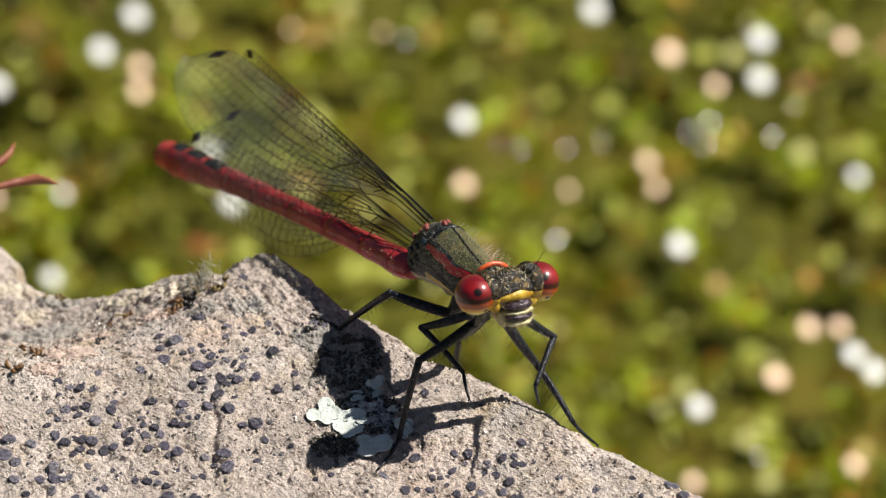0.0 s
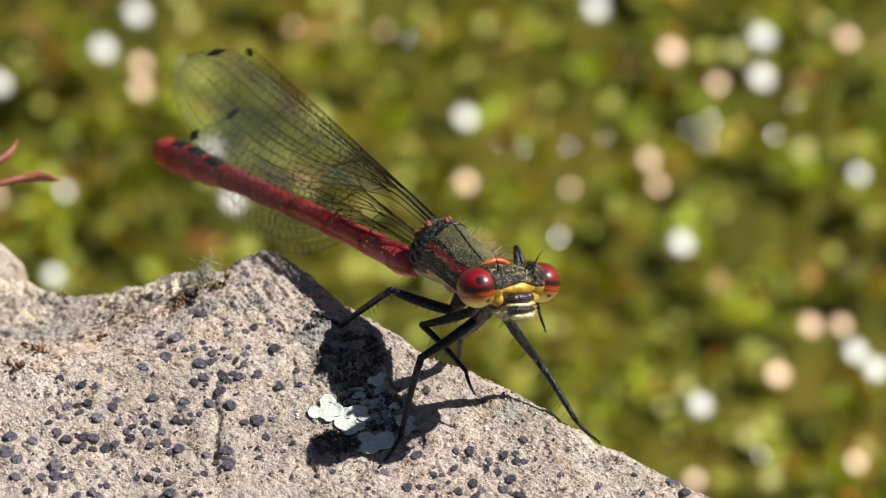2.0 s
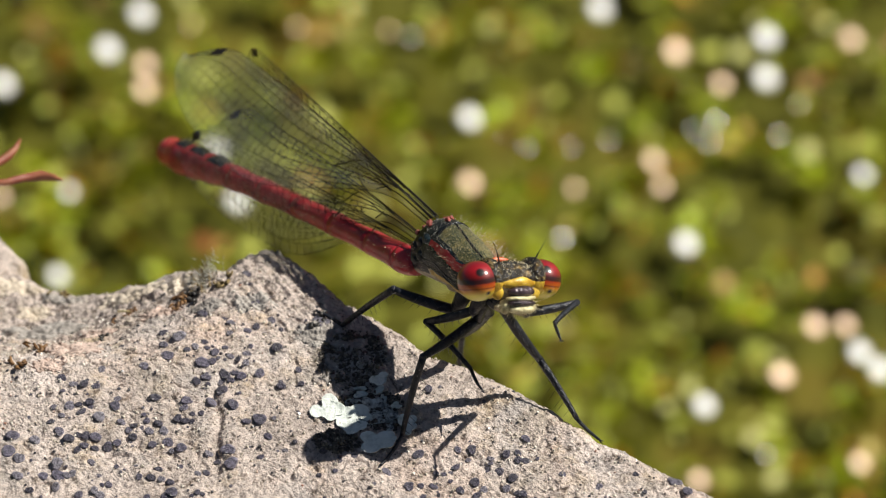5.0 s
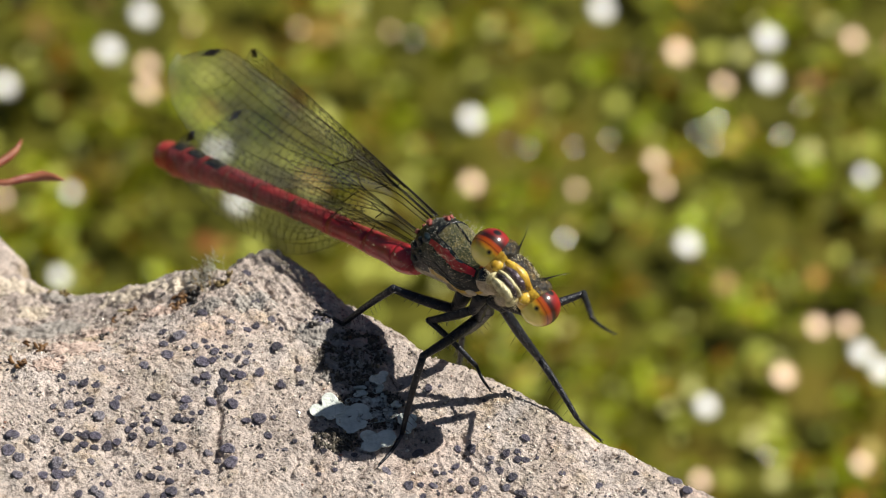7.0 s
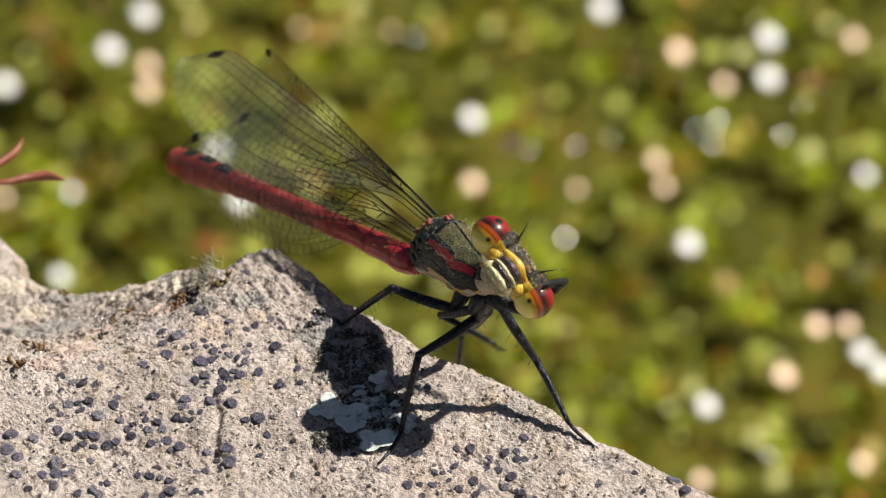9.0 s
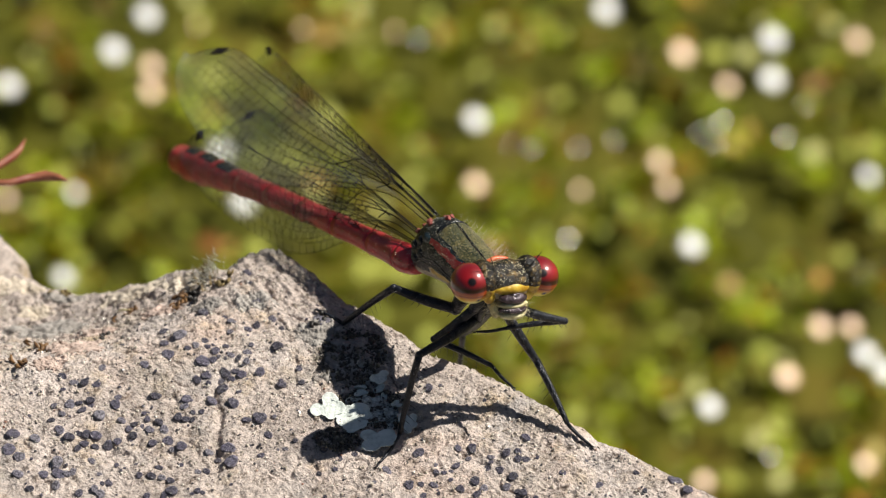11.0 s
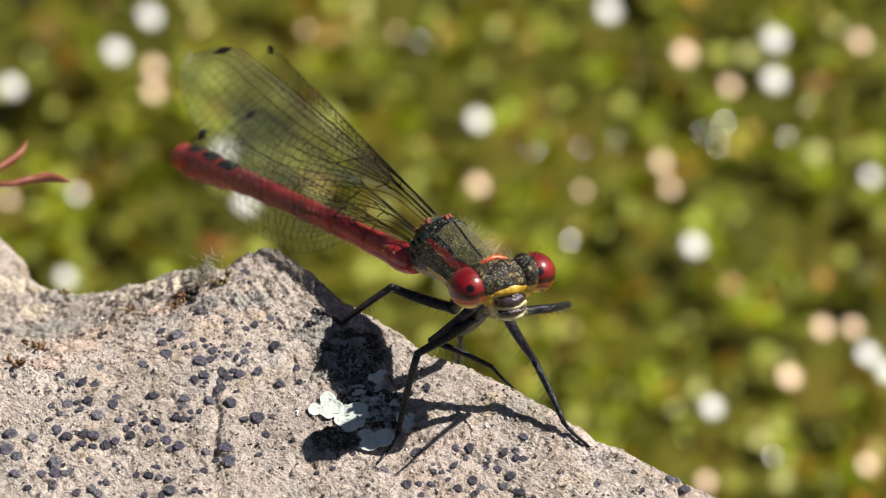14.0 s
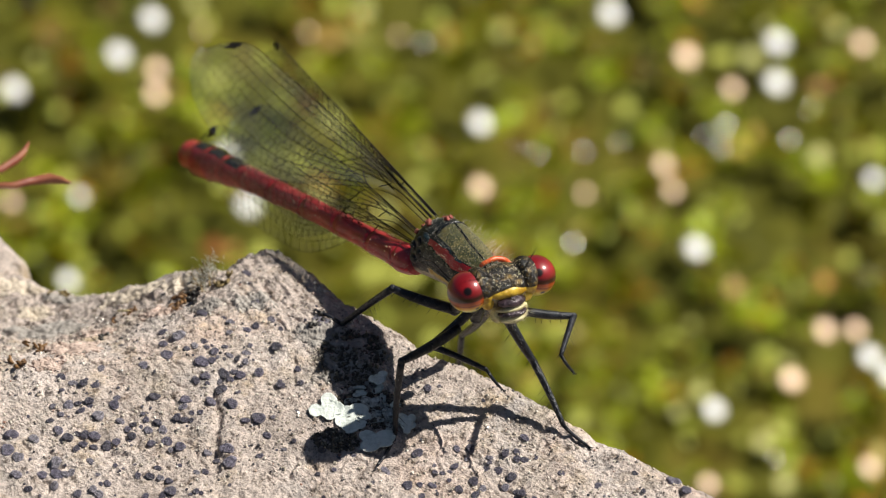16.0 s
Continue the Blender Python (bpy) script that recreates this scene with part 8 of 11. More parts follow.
MID_NEAR_TARSUS = [(0, pose(0.005133, 0.002338, 0.003075, -0.7, -14.0, -9.8)),
        (0.25, pose(0.005131, 0.002339, 0.003075, -0.7, -14.0, -9.9)),
        (0.5, pose(0.005133, 0.002339, 0.003074, -0.7, -14.0, -9.9)),
        (0.75, pose(0.005134, 0.002339, 0.003073, -0.6, -14.0, -9.9)),
        (1, pose(0.005136, 0.002340, 0.003072, -0.6, -14.0, -10.0)),
        (1.25, pose(0.005131, 0.002340, 0.003074, -0.8, -13.9, -9.7)),
        (1.5, pose(0.005132, 0.002341, 0.003073, -0.8, -13.9, -9.7)),
        (1.75, pose(0.005132, 0.002343, 0.003072, -0.8, -13.9, -9.7)),
        (2, pose(0.005132, 0.002343, 0.003071, -0.9, -13.9, -9.5)),
        (2.25, pose(0.005135, 0.002345, 0.003069, -0.8, -13.9, -9.6)),
        (2.5, pose(0.005130, 0.002348, 0.003068, -1.4, -14.1, -8.8)),
        (2.75, pose(0.005131, 0.002350, 0.003066, -1.4, -14.1, -8.9)),
        (3, pose(0.005134, 0.002351, 0.003065, -1.3, -14.0, -8.9)),
        (3.25, pose(0.005129, 0.002352, 0.003066, -1.5, -14.0, -8.6)),
        (3.5, pose(0.005132, 0.002354, 0.003063, -1.4, -13.9, -8.7)),
        (3.75, pose(0.005133, 0.002357, 0.003060, -1.4, -13.8, -8.7)),
        (4, pose(0.005139, 0.002350, 0.003063, -1.5, -13.6, -8.6)),
        (4.25, pose(0.005139, 0.002353, 0.003060, -1.5, -13.6, -8.6)),
        (4.5, pose(0.005140, 0.002355, 0.003058, -1.6, -13.6, -8.5)),
        (4.75, pose(0.005141, 0.002353, 0.003059, -1.7, -13.5, -8.5)),
        (5, pose(0.005140, 0.002358, 0.003056, -1.7, -13.5, -8.5)),
        (5.25, pose(0.005161, 0.002353, 0.003049, -1.5, -13.1, -9.3)),
        (5.5, pose(0.005162, 0.002356, 0.003047, -1.6, -13.1, -9.2)),
        (5.75, pose(0.005161, 0.002355, 0.003048, -1.7, -13.1, -9.2)),
        (6, pose(0.005164, 0.002356, 0.003045, -1.7, -13.0, -9.1)),
        (6.25, pose(0.005164, 0.002358, 0.003043, -1.7, -13.0, -9.1)),
        (6.5, pose(0.005161, 0.002358, 0.003045, -1.8, -12.9, -9.0)),
        (6.75, pose(0.005161, 0.002361, 0.003043, -1.7, -12.9, -9.0)),
        (7, pose(0.005163, 0.002362, 0.003041, -1.8, -12.8, -8.9)),
        (7.25, pose(0.005163, 0.002364, 0.003040, -1.8, -12.8, -8.9)),
        (7.5, pose(0.005162, 0.002367, 0.003038, -1.8, -12.8, -8.9)),
        (7.75, pose(0.005165, 0.002366, 0.003037, -1.9, -12.8, -8.8)),
        (8, pose(0.005165, 0.002362, 0.003040, -1.9, -12.7, -8.8)),
        (8.25, pose(0.005165, 0.002363, 0.003039, -1.9, -12.7, -8.8)),
        (8.5, pose(0.005165, 0.002364, 0.003039, -1.9, -12.7, -8.8)),
        (8.75, pose(0.005089, 0.002373, 0.003069, -2.6, -13.7, -9.2)),
        (9, pose(0.005009, 0.002388, 0.003094, -3.5, -14.6, -9.3)),
        (9.25, pose(0.005010, 0.002389, 0.003093, -3.5, -14.6, -9.3)),
        (9.5, pose(0.005015, 0.002394, 0.003087, -3.5, -14.9, -9.0)),
        (9.75, pose(0.004996, 0.002409, 0.003084, -3.6, -15.5, -7.6)),
        (10, pose(0.005023, 0.002409, 0.003072, -3.0, -15.5, -8.8)),
        (10.25, pose(0.005061, 0.002401, 0.003060, -2.2, -15.2, -10.1)),
        (10.5, pose(0.005072, 0.002406, 0.003052, -1.6, -15.2, -10.8)),
        (10.75, pose(0.005077, 0.002412, 0.003044, -0.3, -14.7, -12.5)),
        (11, pose(0.005086, 0.002416, 0.003037, -0.0, -14.8, -12.8)),
        (11.25, pose(0.005079, 0.002425, 0.003033, 0.2, -14.8, -12.8)),
        (11.3, pose(0.005079, 0.002425, 0.003033, 0.2, -14.8, -12.8)),
        (11.5, pose(0.005079, 0.002425, 0.003033, 0.2, -14.8, -12.8)),
        (11.75, pose(0.005084, 0.002418, 0.003036, 0.1, -15.0, -12.5)),
        (12, pose(0.005079, 0.002418, 0.003038, 0.2, -15.0, -12.7)),
        (12.25, pose(0.005076, 0.002420, 0.003039, 0.1, -15.1, -12.6)),
        (12.5, pose(0.005069, 0.002421, 0.003041, -0.2, -15.4, -12.0)),
        (12.75, pose(0.005069, 0.002418, 0.003043, -0.5, -15.7, -11.6)),
        (13, pose(0.005064, 0.002416, 0.003047, -1.0, -16.4, -10.4)),
        (13.25, pose(0.005068, 0.002408, 0.003052, -1.1, -16.4, -10.5)),
        (13.5, pose(0.005061, 0.002408, 0.003055, -1.2, -16.5, -10.3)),
        (13.75, pose(0.005062, 0.002406, 0.003056, -1.1, -16.7, -10.3)),
        (14, pose(0.005051, 0.002408, 0.003060, -1.2, -16.8, -10.2)),
        (14.25, pose(0.005057, 0.002399, 0.003064, -1.2, -16.8, -10.3)),
        (14.5, pose(0.005046, 0.002402, 0.003067, -1.2, -16.9, -10.1)),
        (14.75, pose(0.005044, 0.002402, 0.003067, -1.2, -16.9, -10.1)),
        (15, pose(0.005045, 0.002402, 0.003067, -1.2, -16.9, -10.1)),
        (15.25, pose(0.004452, 0.003000, 0.002739, -3.6, -18.9, -8.9)),
        (15.3, pose(0.004328, 0.003119, 0.002639, -4.3, -19.0, -7.5)),
        (15.5, pose(0.003995, 0.003400, 0.002344, -6.5, -22.8, -6.4)),
        (15.75, pose(0.003989, 0.003378, 0.002376, -6.5, -23.2, -7.4)),
        (16, pose(0.003955, 0.003359, 0.002408, -7.1, -23.8, -6.6))]
HIND_NEAR = ((0.00308, 0.00484, 0.00150), pose(0.000508, 0.000345, -0.002179, -157.7, -3.3, -129.0), pose(0.003084, -0.000000, 0.000000, 0.0, -16.8, 60.9), pose(0.005338, 0.004043, 0.001401, 122.6, 13.2, 18.3))
HIND_FAR = ((0.00557, 0.00261, 0.00132), pose(0.000523, 0.002165, -0.002009, 170.7, 21.4, 159.3), pose(0.005565, 0.000000, -0.000000, 0.0, -27.4, 9.6), pose(0.007849, 0.000387, 0.001199, 1.9, -27.6, 5.6))
MID_FAR_LENGTHS = (0.00368, 0.00327, 0.00153)
MID_FAR = [(0, pose(0.003137, 0.001204, -0.001298, 162.7, 36.2, 98.6)),
        (8.4, pose(0.003140, 0.001184, -0.001283, 162.3, 36.3, 98.1)),
        (8.5, pose(0.003141, 0.001178, -0.001279, 162.1, 36.9, 98.2)),
        (8.75, pose(0.003127, 0.000926, -0.001059, 153.8, 40.6, 87.9)),
        (8.9, pose(0.003103, 0.000871, -0.000996, 150.7, 42.0, 84.2)),
        (9.2, pose(0.003103, 0.000871, -0.000996, 150.7, 42.0, 84.2)),
        (12, pose(0.003109, 0.000883, -0.000997, 150.9, 43.1, 85.0)),
        (15.1, pose(0.003108, 0.000881, -0.000994, 150.8, 43.1, 84.8)),
        (15.25, pose(0.003106, 0.000880, -0.000990, 150.5, 43.4, 84.6)),
        (15.5, pose(0.003104, 0.000877, -0.000979, 149.9, 44.2, 84.2)),
        (15.6, pose(0.003109, 0.000886, -0.000986, 150.2, 44.3, 84.9)),
        (16, pose(0.003109, 0.000885, -0.000986, 150.2, 44.3, 84.9))]
MID_FAR_TIBIA = [(0, pose(0.003676, -0.000000, 0.000000, -7.6, -24.7, 29.7)),
        (8.4, pose(0.003676, 0.000000, 0.000000, -7.1, -24.1, 28.6)),
        (8.5, pose(0.003676, 0.000000, 0.000000, -7.4, -25.2, 29.0)),
        (8.75, pose(0.003676, -0.000000, 0.000000, -4.6, -24.3, 22.7)),
        (8.9, pose(0.003676, -0.000000, -0.000000, -3.7, -23.7, 19.8)),
        (9.2, pose(0.003676, -0.000000, 0.000000, -3.7, -23.7, 19.8)),
        (12, pose(0.003676, 0.000000, 0.000000, -3.9, -24.6, 19.4)),
        (15.1, pose(0.003676, 0.000000, 0.000000, -3.8, -24.4, 19.2)),
        (15.25, pose(0.003676, 0.000000, 0.000000, -3.7, -24.2, 19.2)),
        (15.5, pose(0.003676, 0.000000, 0.000000, -3.6, -23.8, 18.9)),
        (15.6, pose(0.003676, -0.000000, 0.000000, -3.8, -24.0, 19.3)),
        (16, pose(0.003676, 0.000000, 0.000000, -3.8, -24.0, 19.3))]
MID_FAR_TARSUS = [(0, pose(0.006254, 0.001469, 0.001364, -17.6, -22.6, 60.7)),
        (8.4, pose(0.006294, 0.001426, 0.001333, -17.4, -22.5, 60.3)),
        (8.5, pose(0.006261, 0.001431, 0.001391, -17.4, -22.2, 59.5)),
        (8.75, pose(0.006421, 0.001151, 0.001344, -9.1, -14.6, 41.7)),
        (8.9, pose(0.006489, 0.001015, 0.001312, -8.2, -13.3, 39.5)),
        (9.2, pose(0.006490, 0.001014, 0.001311, -8.2, -13.3, 39.5)),
        (12, pose(0.006477, 0.000987, 0.001359, -10.3, -15.3, 43.9)),
        (15.1, pose(0.006484, 0.000979, 0.001350, -10.3, -15.3, 43.8)),
        (15.25, pose(0.006489, 0.000977, 0.001341, -9.9, -13.9, 43.5)),
        (15.5, pose(0.006502, 0.000968, 0.001319, -9.4, -11.5, 42.8)),
        (15.6, pose(0.006491, 0.000987, 0.001330, -9.9, -11.8, 44.5)),
        (16, pose(0.006492, 0.000986, 0.001329, -9.9, -11.8, 44.4))]
WING_FAR_FORE = [(0, pose(-0.002625, -0.000066, 0.001677, -137.7, -13.6, -172.6)),
        (0.5, pose(-0.002625, -0.000066, 0.001677, -137.7, -13.4, -172.7)),
        (1, pose(-0.002625, -0.000066, 0.001677, -137.7, -13.5, -172.6)),
        (1.5, pose(-0.002625, -0.000066, 0.001677, -137.7, -13.5, -172.4)),
        (2, pose(-0.002625, -0.000066, 0.001677, -137.7, -13.4, -172.4)),
        (2.5, pose(-0.002625, -0.000066, 0.001677, -137.7, -13.5, -172.6)),
        (3, pose(-0.002625, -0.000066, 0.001677, -137.7, -13.4, -172.7)),
        (3.5, pose(-0.002625, -0.000066, 0.001677, -137.6, -13.5, -173.0)),
        (4, pose(-0.002625, -0.000066, 0.001677, -137.6, -13.5, -173.0)),
        (6.5, pose(-0.002625, -0.000066, 0.001677, -137.7, -13.0, -172.7)),
        (7, pose(-0.002625, -0.000066, 0.001677, -137.6, -13.1, -172.9)),
        (7.5, pose(-0.002625, -0.000066, 0.001677, -137.5, -13.2, -173.3)),
        (8, pose(-0.002625, -0.000066, 0.001677, -137.4, -13.4, -173.9)),
        (8.5, pose(-0.002625, -0.000066, 0.001677, -137.2, -13.6, -174.8)),
        (9, pose(-0.002625, -0.000066, 0.001677, -137.0, -13.5, -175.5)),
        (11.5, pose(-0.002625, -0.000066, 0.001677, -137.1, -13.8, -175.1)),
        (12, pose(-0.002625, -0.000066, 0.001677, -137.1, -13.8, -175.2)),
        (12.5, pose(-0.002625, -0.000066, 0.001677, -137.1, -13.9, -175.3)),
        (13, pose(-0.002625, -0.000066, 0.001677, -137.1, -13.9, -175.3)),
        (13.5, pose(-0.002625, -0.000066, 0.001677, -137.1, -14.0, -175.5)),
        (14, pose(-0.002625, -0.000066, 0.001677, -137.0, -14.0, -175.7)),
        (14.5, pose(-0.002625, -0.000066, 0.001677, -137.1, -13.9, -175.4)),
        (15, pose(-0.002625, -0.000066, 0.001677, -137.1, -14.1, -175.4)),
        (15.3, pose(-0.002625, -0.000066, 0.001677, -137.1, -14.1, -175.4)),
        (15.4, pose(-0.002625, -0.000066, 0.001677, -137.0, -15.0, -176.0)),
        (15.5, pose(-0.002625, -0.000066, 0.001677, -137.0, -15.0, -176.0)),
        (16, pose(-0.002625, -0.000066, 0.001677, -136.9, -15.0, -176.2))]
WING_FAR_HIND = [(0, pose(-0.003096, 0.000074, 0.001416, -66.9, -14.3, -169.0)),
        (0.5, pose(-0.003096, 0.000074, 0.001416, -66.9, -14.1, -168.9)),
        (1, pose(-0.003096, 0.000074, 0.001416, -66.9, -14.2, -168.7)),
        (1.5, pose(-0.003096, 0.000074, 0.001416, -67.0, -14.1, -168.6)),
        (2, pose(-0.003096, 0.000074, 0.001416, -67.0, -14.0, -168.4)),
        (2.5, pose(-0.003096, 0.000074, 0.001416, -67.0, -14.1, -168.6)),
        (3, pose(-0.003096, 0.000074, 0.001416, -67.0, -14.0, -168.6)),
        (3.5, pose(-0.003096, 0.000074, 0.001416, -66.9, -14.1, -168.7)),
        (4, pose(-0.003096, 0.000074, 0.001416, -66.9, -14.2, -168.9)),
        (6.5, pose(-0.003096, 0.000074, 0.001416, -67.3, -13.6, -167.3)),
        (7, pose(-0.003096, 0.000074, 0.001416, -67.3, -13.6, -167.2)),
        (7.5, pose(-0.003096, 0.000074, 0.001416, -67.3, -13.6, -167.0)),
        (8, pose(-0.003096, 0.000074, 0.001416, -67.3, -13.5, -167.2)),
        (8.5, pose(-0.003096, 0.000074, 0.001416, -67.1, -13.4, -167.8)),
        (9, pose(-0.003096, 0.000074, 0.001416, -67.0, -13.4, -168.4)),
        (11.5, pose(-0.003096, 0.000074, 0.001416, -67.0, -14.0, -168.4)),
        (12, pose(-0.003096, 0.000074, 0.001416, -67.0, -13.9, -168.5)),
        (12.5, pose(-0.003096, 0.000074, 0.001416, -66.9, -14.1, -168.9)),
        (13, pose(-0.003096, 0.000074, 0.001416, -66.8, -14.2, -169.2)),
        (13.5, pose(-0.003096, 0.000074, 0.001416, -66.8, -14.2, -169.4)),
        (14, pose(-0.003096, 0.000074, 0.001416, -66.8, -14.1, -169.4)),
        (14.5, pose(-0.003096, 0.000074, 0.001416, -66.9, -14.0, -168.9)),
        (15, pose(-0.003096, 0.000074, 0.001416, -66.9, -14.2, -169.0)),
        (15.3, pose(-0.003096, 0.000074, 0.001416, -66.9, -14.2, -169.0)),
        (15.4, pose(-0.003096, 0.000074, 0.001416, -66.5, -15.3, -170.5)),
        (15.5, pose(-0.003096, 0.000074, 0.001416, -66.5, -15.3, -170.5)),
        (16, pose(-0.003096, 0.000074, 0.001416, -66.5, -15.4, -170.8))]
WING_NEAR_FORE = [(0, pose(-0.002638, -0.000548, 0.000618, -91.7, -7.6, -175.7)),
        (0.5, pose(-0.002638, -0.000548, 0.000618, -91.7, -7.3, -175.8)),
        (1, pose(-0.002638, -0.000548, 0.000618, -91.7, -7.4, -175.7)),
        (1.5, pose(-0.002638, -0.000548, 0.000618, -91.7, -7.5, -175.6)),
        (2, pose(-0.002638, -0.000548, 0.000618, -91.7, -7.4, -175.5)),
        (2.5, pose(-0.002638, -0.000548, 0.000618, -91.7, -7.5, -175.6)),
        (3, pose(-0.002638, -0.000548, 0.000618, -91.7, -7.4, -175.6)),
        (3.5, pose(-0.002638, -0.000548, 0.000618, -91.7, -7.4, -175.7)),
        (4, pose(-0.002638, -0.000548, 0.000618, -91.7, -7.4, -175.8)),
        (6.5, pose(-0.002638, -0.000548, 0.000618, -91.7, -7.0, -175.7)),
        (7, pose(-0.002638, -0.000548, 0.000618, -91.7, -7.0, -175.8)),
        (7.5, pose(-0.002638, -0.000548, 0.000618, -91.7, -7.0, -175.8)),
        (8, pose(-0.002638, -0.000548, 0.000618, -91.6, -7.1, -176.2)),
        (8.5, pose(-0.002638, -0.000548, 0.000618, -91.6, -7.0, -177.0)),
        (9, pose(-0.002638, -0.000548, 0.000618, -91.5, -6.9, -177.6)),
        (11.5, pose(-0.002638, -0.000548, 0.000618, -91.5, -7.3, -178.0)),
        (12, pose(-0.002638, -0.000548, 0.000618, -91.5, -7.3, -178.0)),
        (12.5, pose(-0.002638, -0.000548, 0.000618, -91.4, -7.4, -178.1)),
        (13, pose(-0.002638, -0.000548, 0.000618, -91.5, -7.4, -178.1)),
        (13.5, pose(-0.002638, -0.000548, 0.000618, -91.5, -7.5, -178.1)),
        (14, pose(-0.002638, -0.000548, 0.000618, -91.4, -7.4, -178.4)),
        (14.5, pose(-0.002638, -0.000548, 0.000618, -91.5, -7.3, -178.1)),
        (15, pose(-0.002638, -0.000548, 0.000618, -91.4, -7.5, -178.2)),
        (15.3, pose(-0.002638, -0.000548, 0.000618, -91.4, -7.5, -178.2)),
        (15.4, pose(-0.002638, -0.000548, 0.000618, -91.4, -8.4, -178.7)),
        (15.5, pose(-0.002638, -0.000548, 0.000618, -91.4, -8.4, -178.7)),
        (16, pose(-0.002638, -0.000548, 0.000618, -91.4, -8.5, -178.9))]
WING_NEAR_HIND = [(0, pose(-0.002752, -0.000324, 0.000010, -118.0, -4.9, -169.0)),
        (0.5, pose(-0.002752, -0.000324, 0.000010, -118.0, -4.7, -168.9)),
        (1, pose(-0.002752, -0.000324, 0.000010, -118.0, -4.7, -168.7)),
        (1.5, pose(-0.002752, -0.000324, 0.000010, -118.1, -4.7, -168.5)),
        (2, pose(-0.002752, -0.000324, 0.000010, -118.1, -4.7, -168.4)),
        (2.5, pose(-0.002752, -0.000324, 0.000010, -118.0, -4.8, -168.7)),
        (3, pose(-0.002752, -0.000324, 0.000010, -118.1, -4.6, -168.6)),
        (3.5, pose(-0.002752, -0.000324, 0.000010, -118.0, -4.7, -168.7)),
        (4, pose(-0.002752, -0.000324, 0.000010, -118.0, -4.7, -168.9)),
        (6.5, pose(-0.002752, -0.000324, 0.000010, -118.1, -4.1, -167.4)),
        (7, pose(-0.002752, -0.000324, 0.000010, -118.1, -4.2, -167.4)),
        (7.5, pose(-0.002752, -0.000324, 0.000010, -118.1, -4.1, -167.2)),
        (8, pose(-0.002752, -0.000324, 0.000010, -118.1, -4.1, -167.5)),
        (8.5, pose(-0.002752, -0.000324, 0.000010, -118.1, -4.0, -168.0)),
        (9, pose(-0.002752, -0.000324, 0.000010, -118.0, -4.0, -168.5)),
        (11.5, pose(-0.002752, -0.000324, 0.000010, -118.0, -4.5, -168.9)),
        (12, pose(-0.002752, -0.000324, 0.000010, -118.0, -4.5, -168.9)),
        (12.5, pose(-0.002752, -0.000324, 0.000010, -118.0, -4.6, -169.3)),
        (13, pose(-0.002752, -0.000324, 0.000010, -118.0, -4.7, -169.4)),
        (13.5, pose(-0.002752, -0.000324, 0.000010, -118.0, -4.7, -169.5)),
        (14, pose(-0.002752, -0.000324, 0.000010, -118.0, -4.6, -169.6)),
        (14.5, pose(-0.002752, -0.000324, 0.000010, -118.0, -4.5, -169.2)),
        (15, pose(-0.002752, -0.000324, 0.000010, -118.0, -4.7, -169.4)),
        (15.3, pose(-0.002752, -0.000324, 0.000010, -118.0, -4.7, -169.4)),
        (15.4, pose(-0.002752, -0.000324, 0.000010, -117.9, -5.5, -170.8)),
        (15.5, pose(-0.002752, -0.000324, 0.000010, -117.9, -5.5, -170.8)),
        (16, pose(-0.002752, -0.000324, 0.000010, -117.9, -5.5, -171.0))]
ABDOMEN = [(0, pose(-0.002564, -0.000351, -0.000846, 0.0, -0.3, -176.3)),
        (1, pose(-0.002564, -0.000351, -0.000846, 0.0, -0.1, -176.3)),
        (1.5, pose(-0.002564, -0.000351, -0.000846, 0.0, -0.3, -175.9)),
        (2, pose(-0.002564, -0.000351, -0.000846, 0.0, -0.3, -175.9)),
        (3, pose(-0.002564, -0.000351, -0.000846, -0.0, -0.4, -176.0)),
        (4, pose(-0.002564, -0.000351, -0.000846, 0.0, -0.4, -176.3)),
        (6.3, pose(-0.002564, -0.000351, -0.000846, 0.0, 0.1, -175.9)),
        (7, pose(-0.002564, -0.000351, -0.000846, 0.0, 0.3, -175.8)),
        (8, pose(-0.002564, -0.000351, -0.000846, 0.0, 0.4, -176.1)),
        (8.5, pose(-0.002564, -0.000351, -0.000846, 0.0, 0.8, -176.6)),
        (9, pose(-0.002564, -0.000351, -0.000846, 0.0, 0.9, -177.8)),
        (9.2, pose(-0.002564, -0.000351, -0.000846, 0.0, 0.9, -178.0)),
        (11.3, pose(-0.002564, -0.000351, -0.000846, 0.0, 0.5, -177.8)),
        (12.5, pose(-0.002564, -0.000351, -0.000846, 0.0, 0.3, -178.0)),
        (13.5, pose(-0.002564, -0.000351, -0.000846, 0.0, 0.3, -178.3)),
        (14.5, pose(-0.002564, -0.000351, -0.000846, 0.0, 0.3, -178.3)),
        (15.1, pose(-0.002564, -0.000351, -0.000846, 0.0, 0.3, -178.4)),
        (15.3, pose(-0.002564, -0.000351, -0.000846, 0.0, 0.1, -178.5)),
        (15.5, pose(-0.002564, -0.000351, -0.000846, 0.0, -0.4, -178.9)),
        (16, pose(-0.002564, -0.000351, -0.000846, -0.0, -0.4, -179.0))]
STEM = [(0, pose(-0.022390, 0.201158, 0.124498)), (4, pose(-0.022334, 0.201176, 0.124519)), (7, pose(-0.022251, 0.201141, 0.124476)), (9, pose(-0.022175, 0.201141, 0.124476)), (11.5, pose(-0.022120, 0.201123, 0.124455)), (13.5, pose(-0.021986, 0.201087, 0.124412)), (16, pose(-0.021930, 0.201069, 0.124391))]

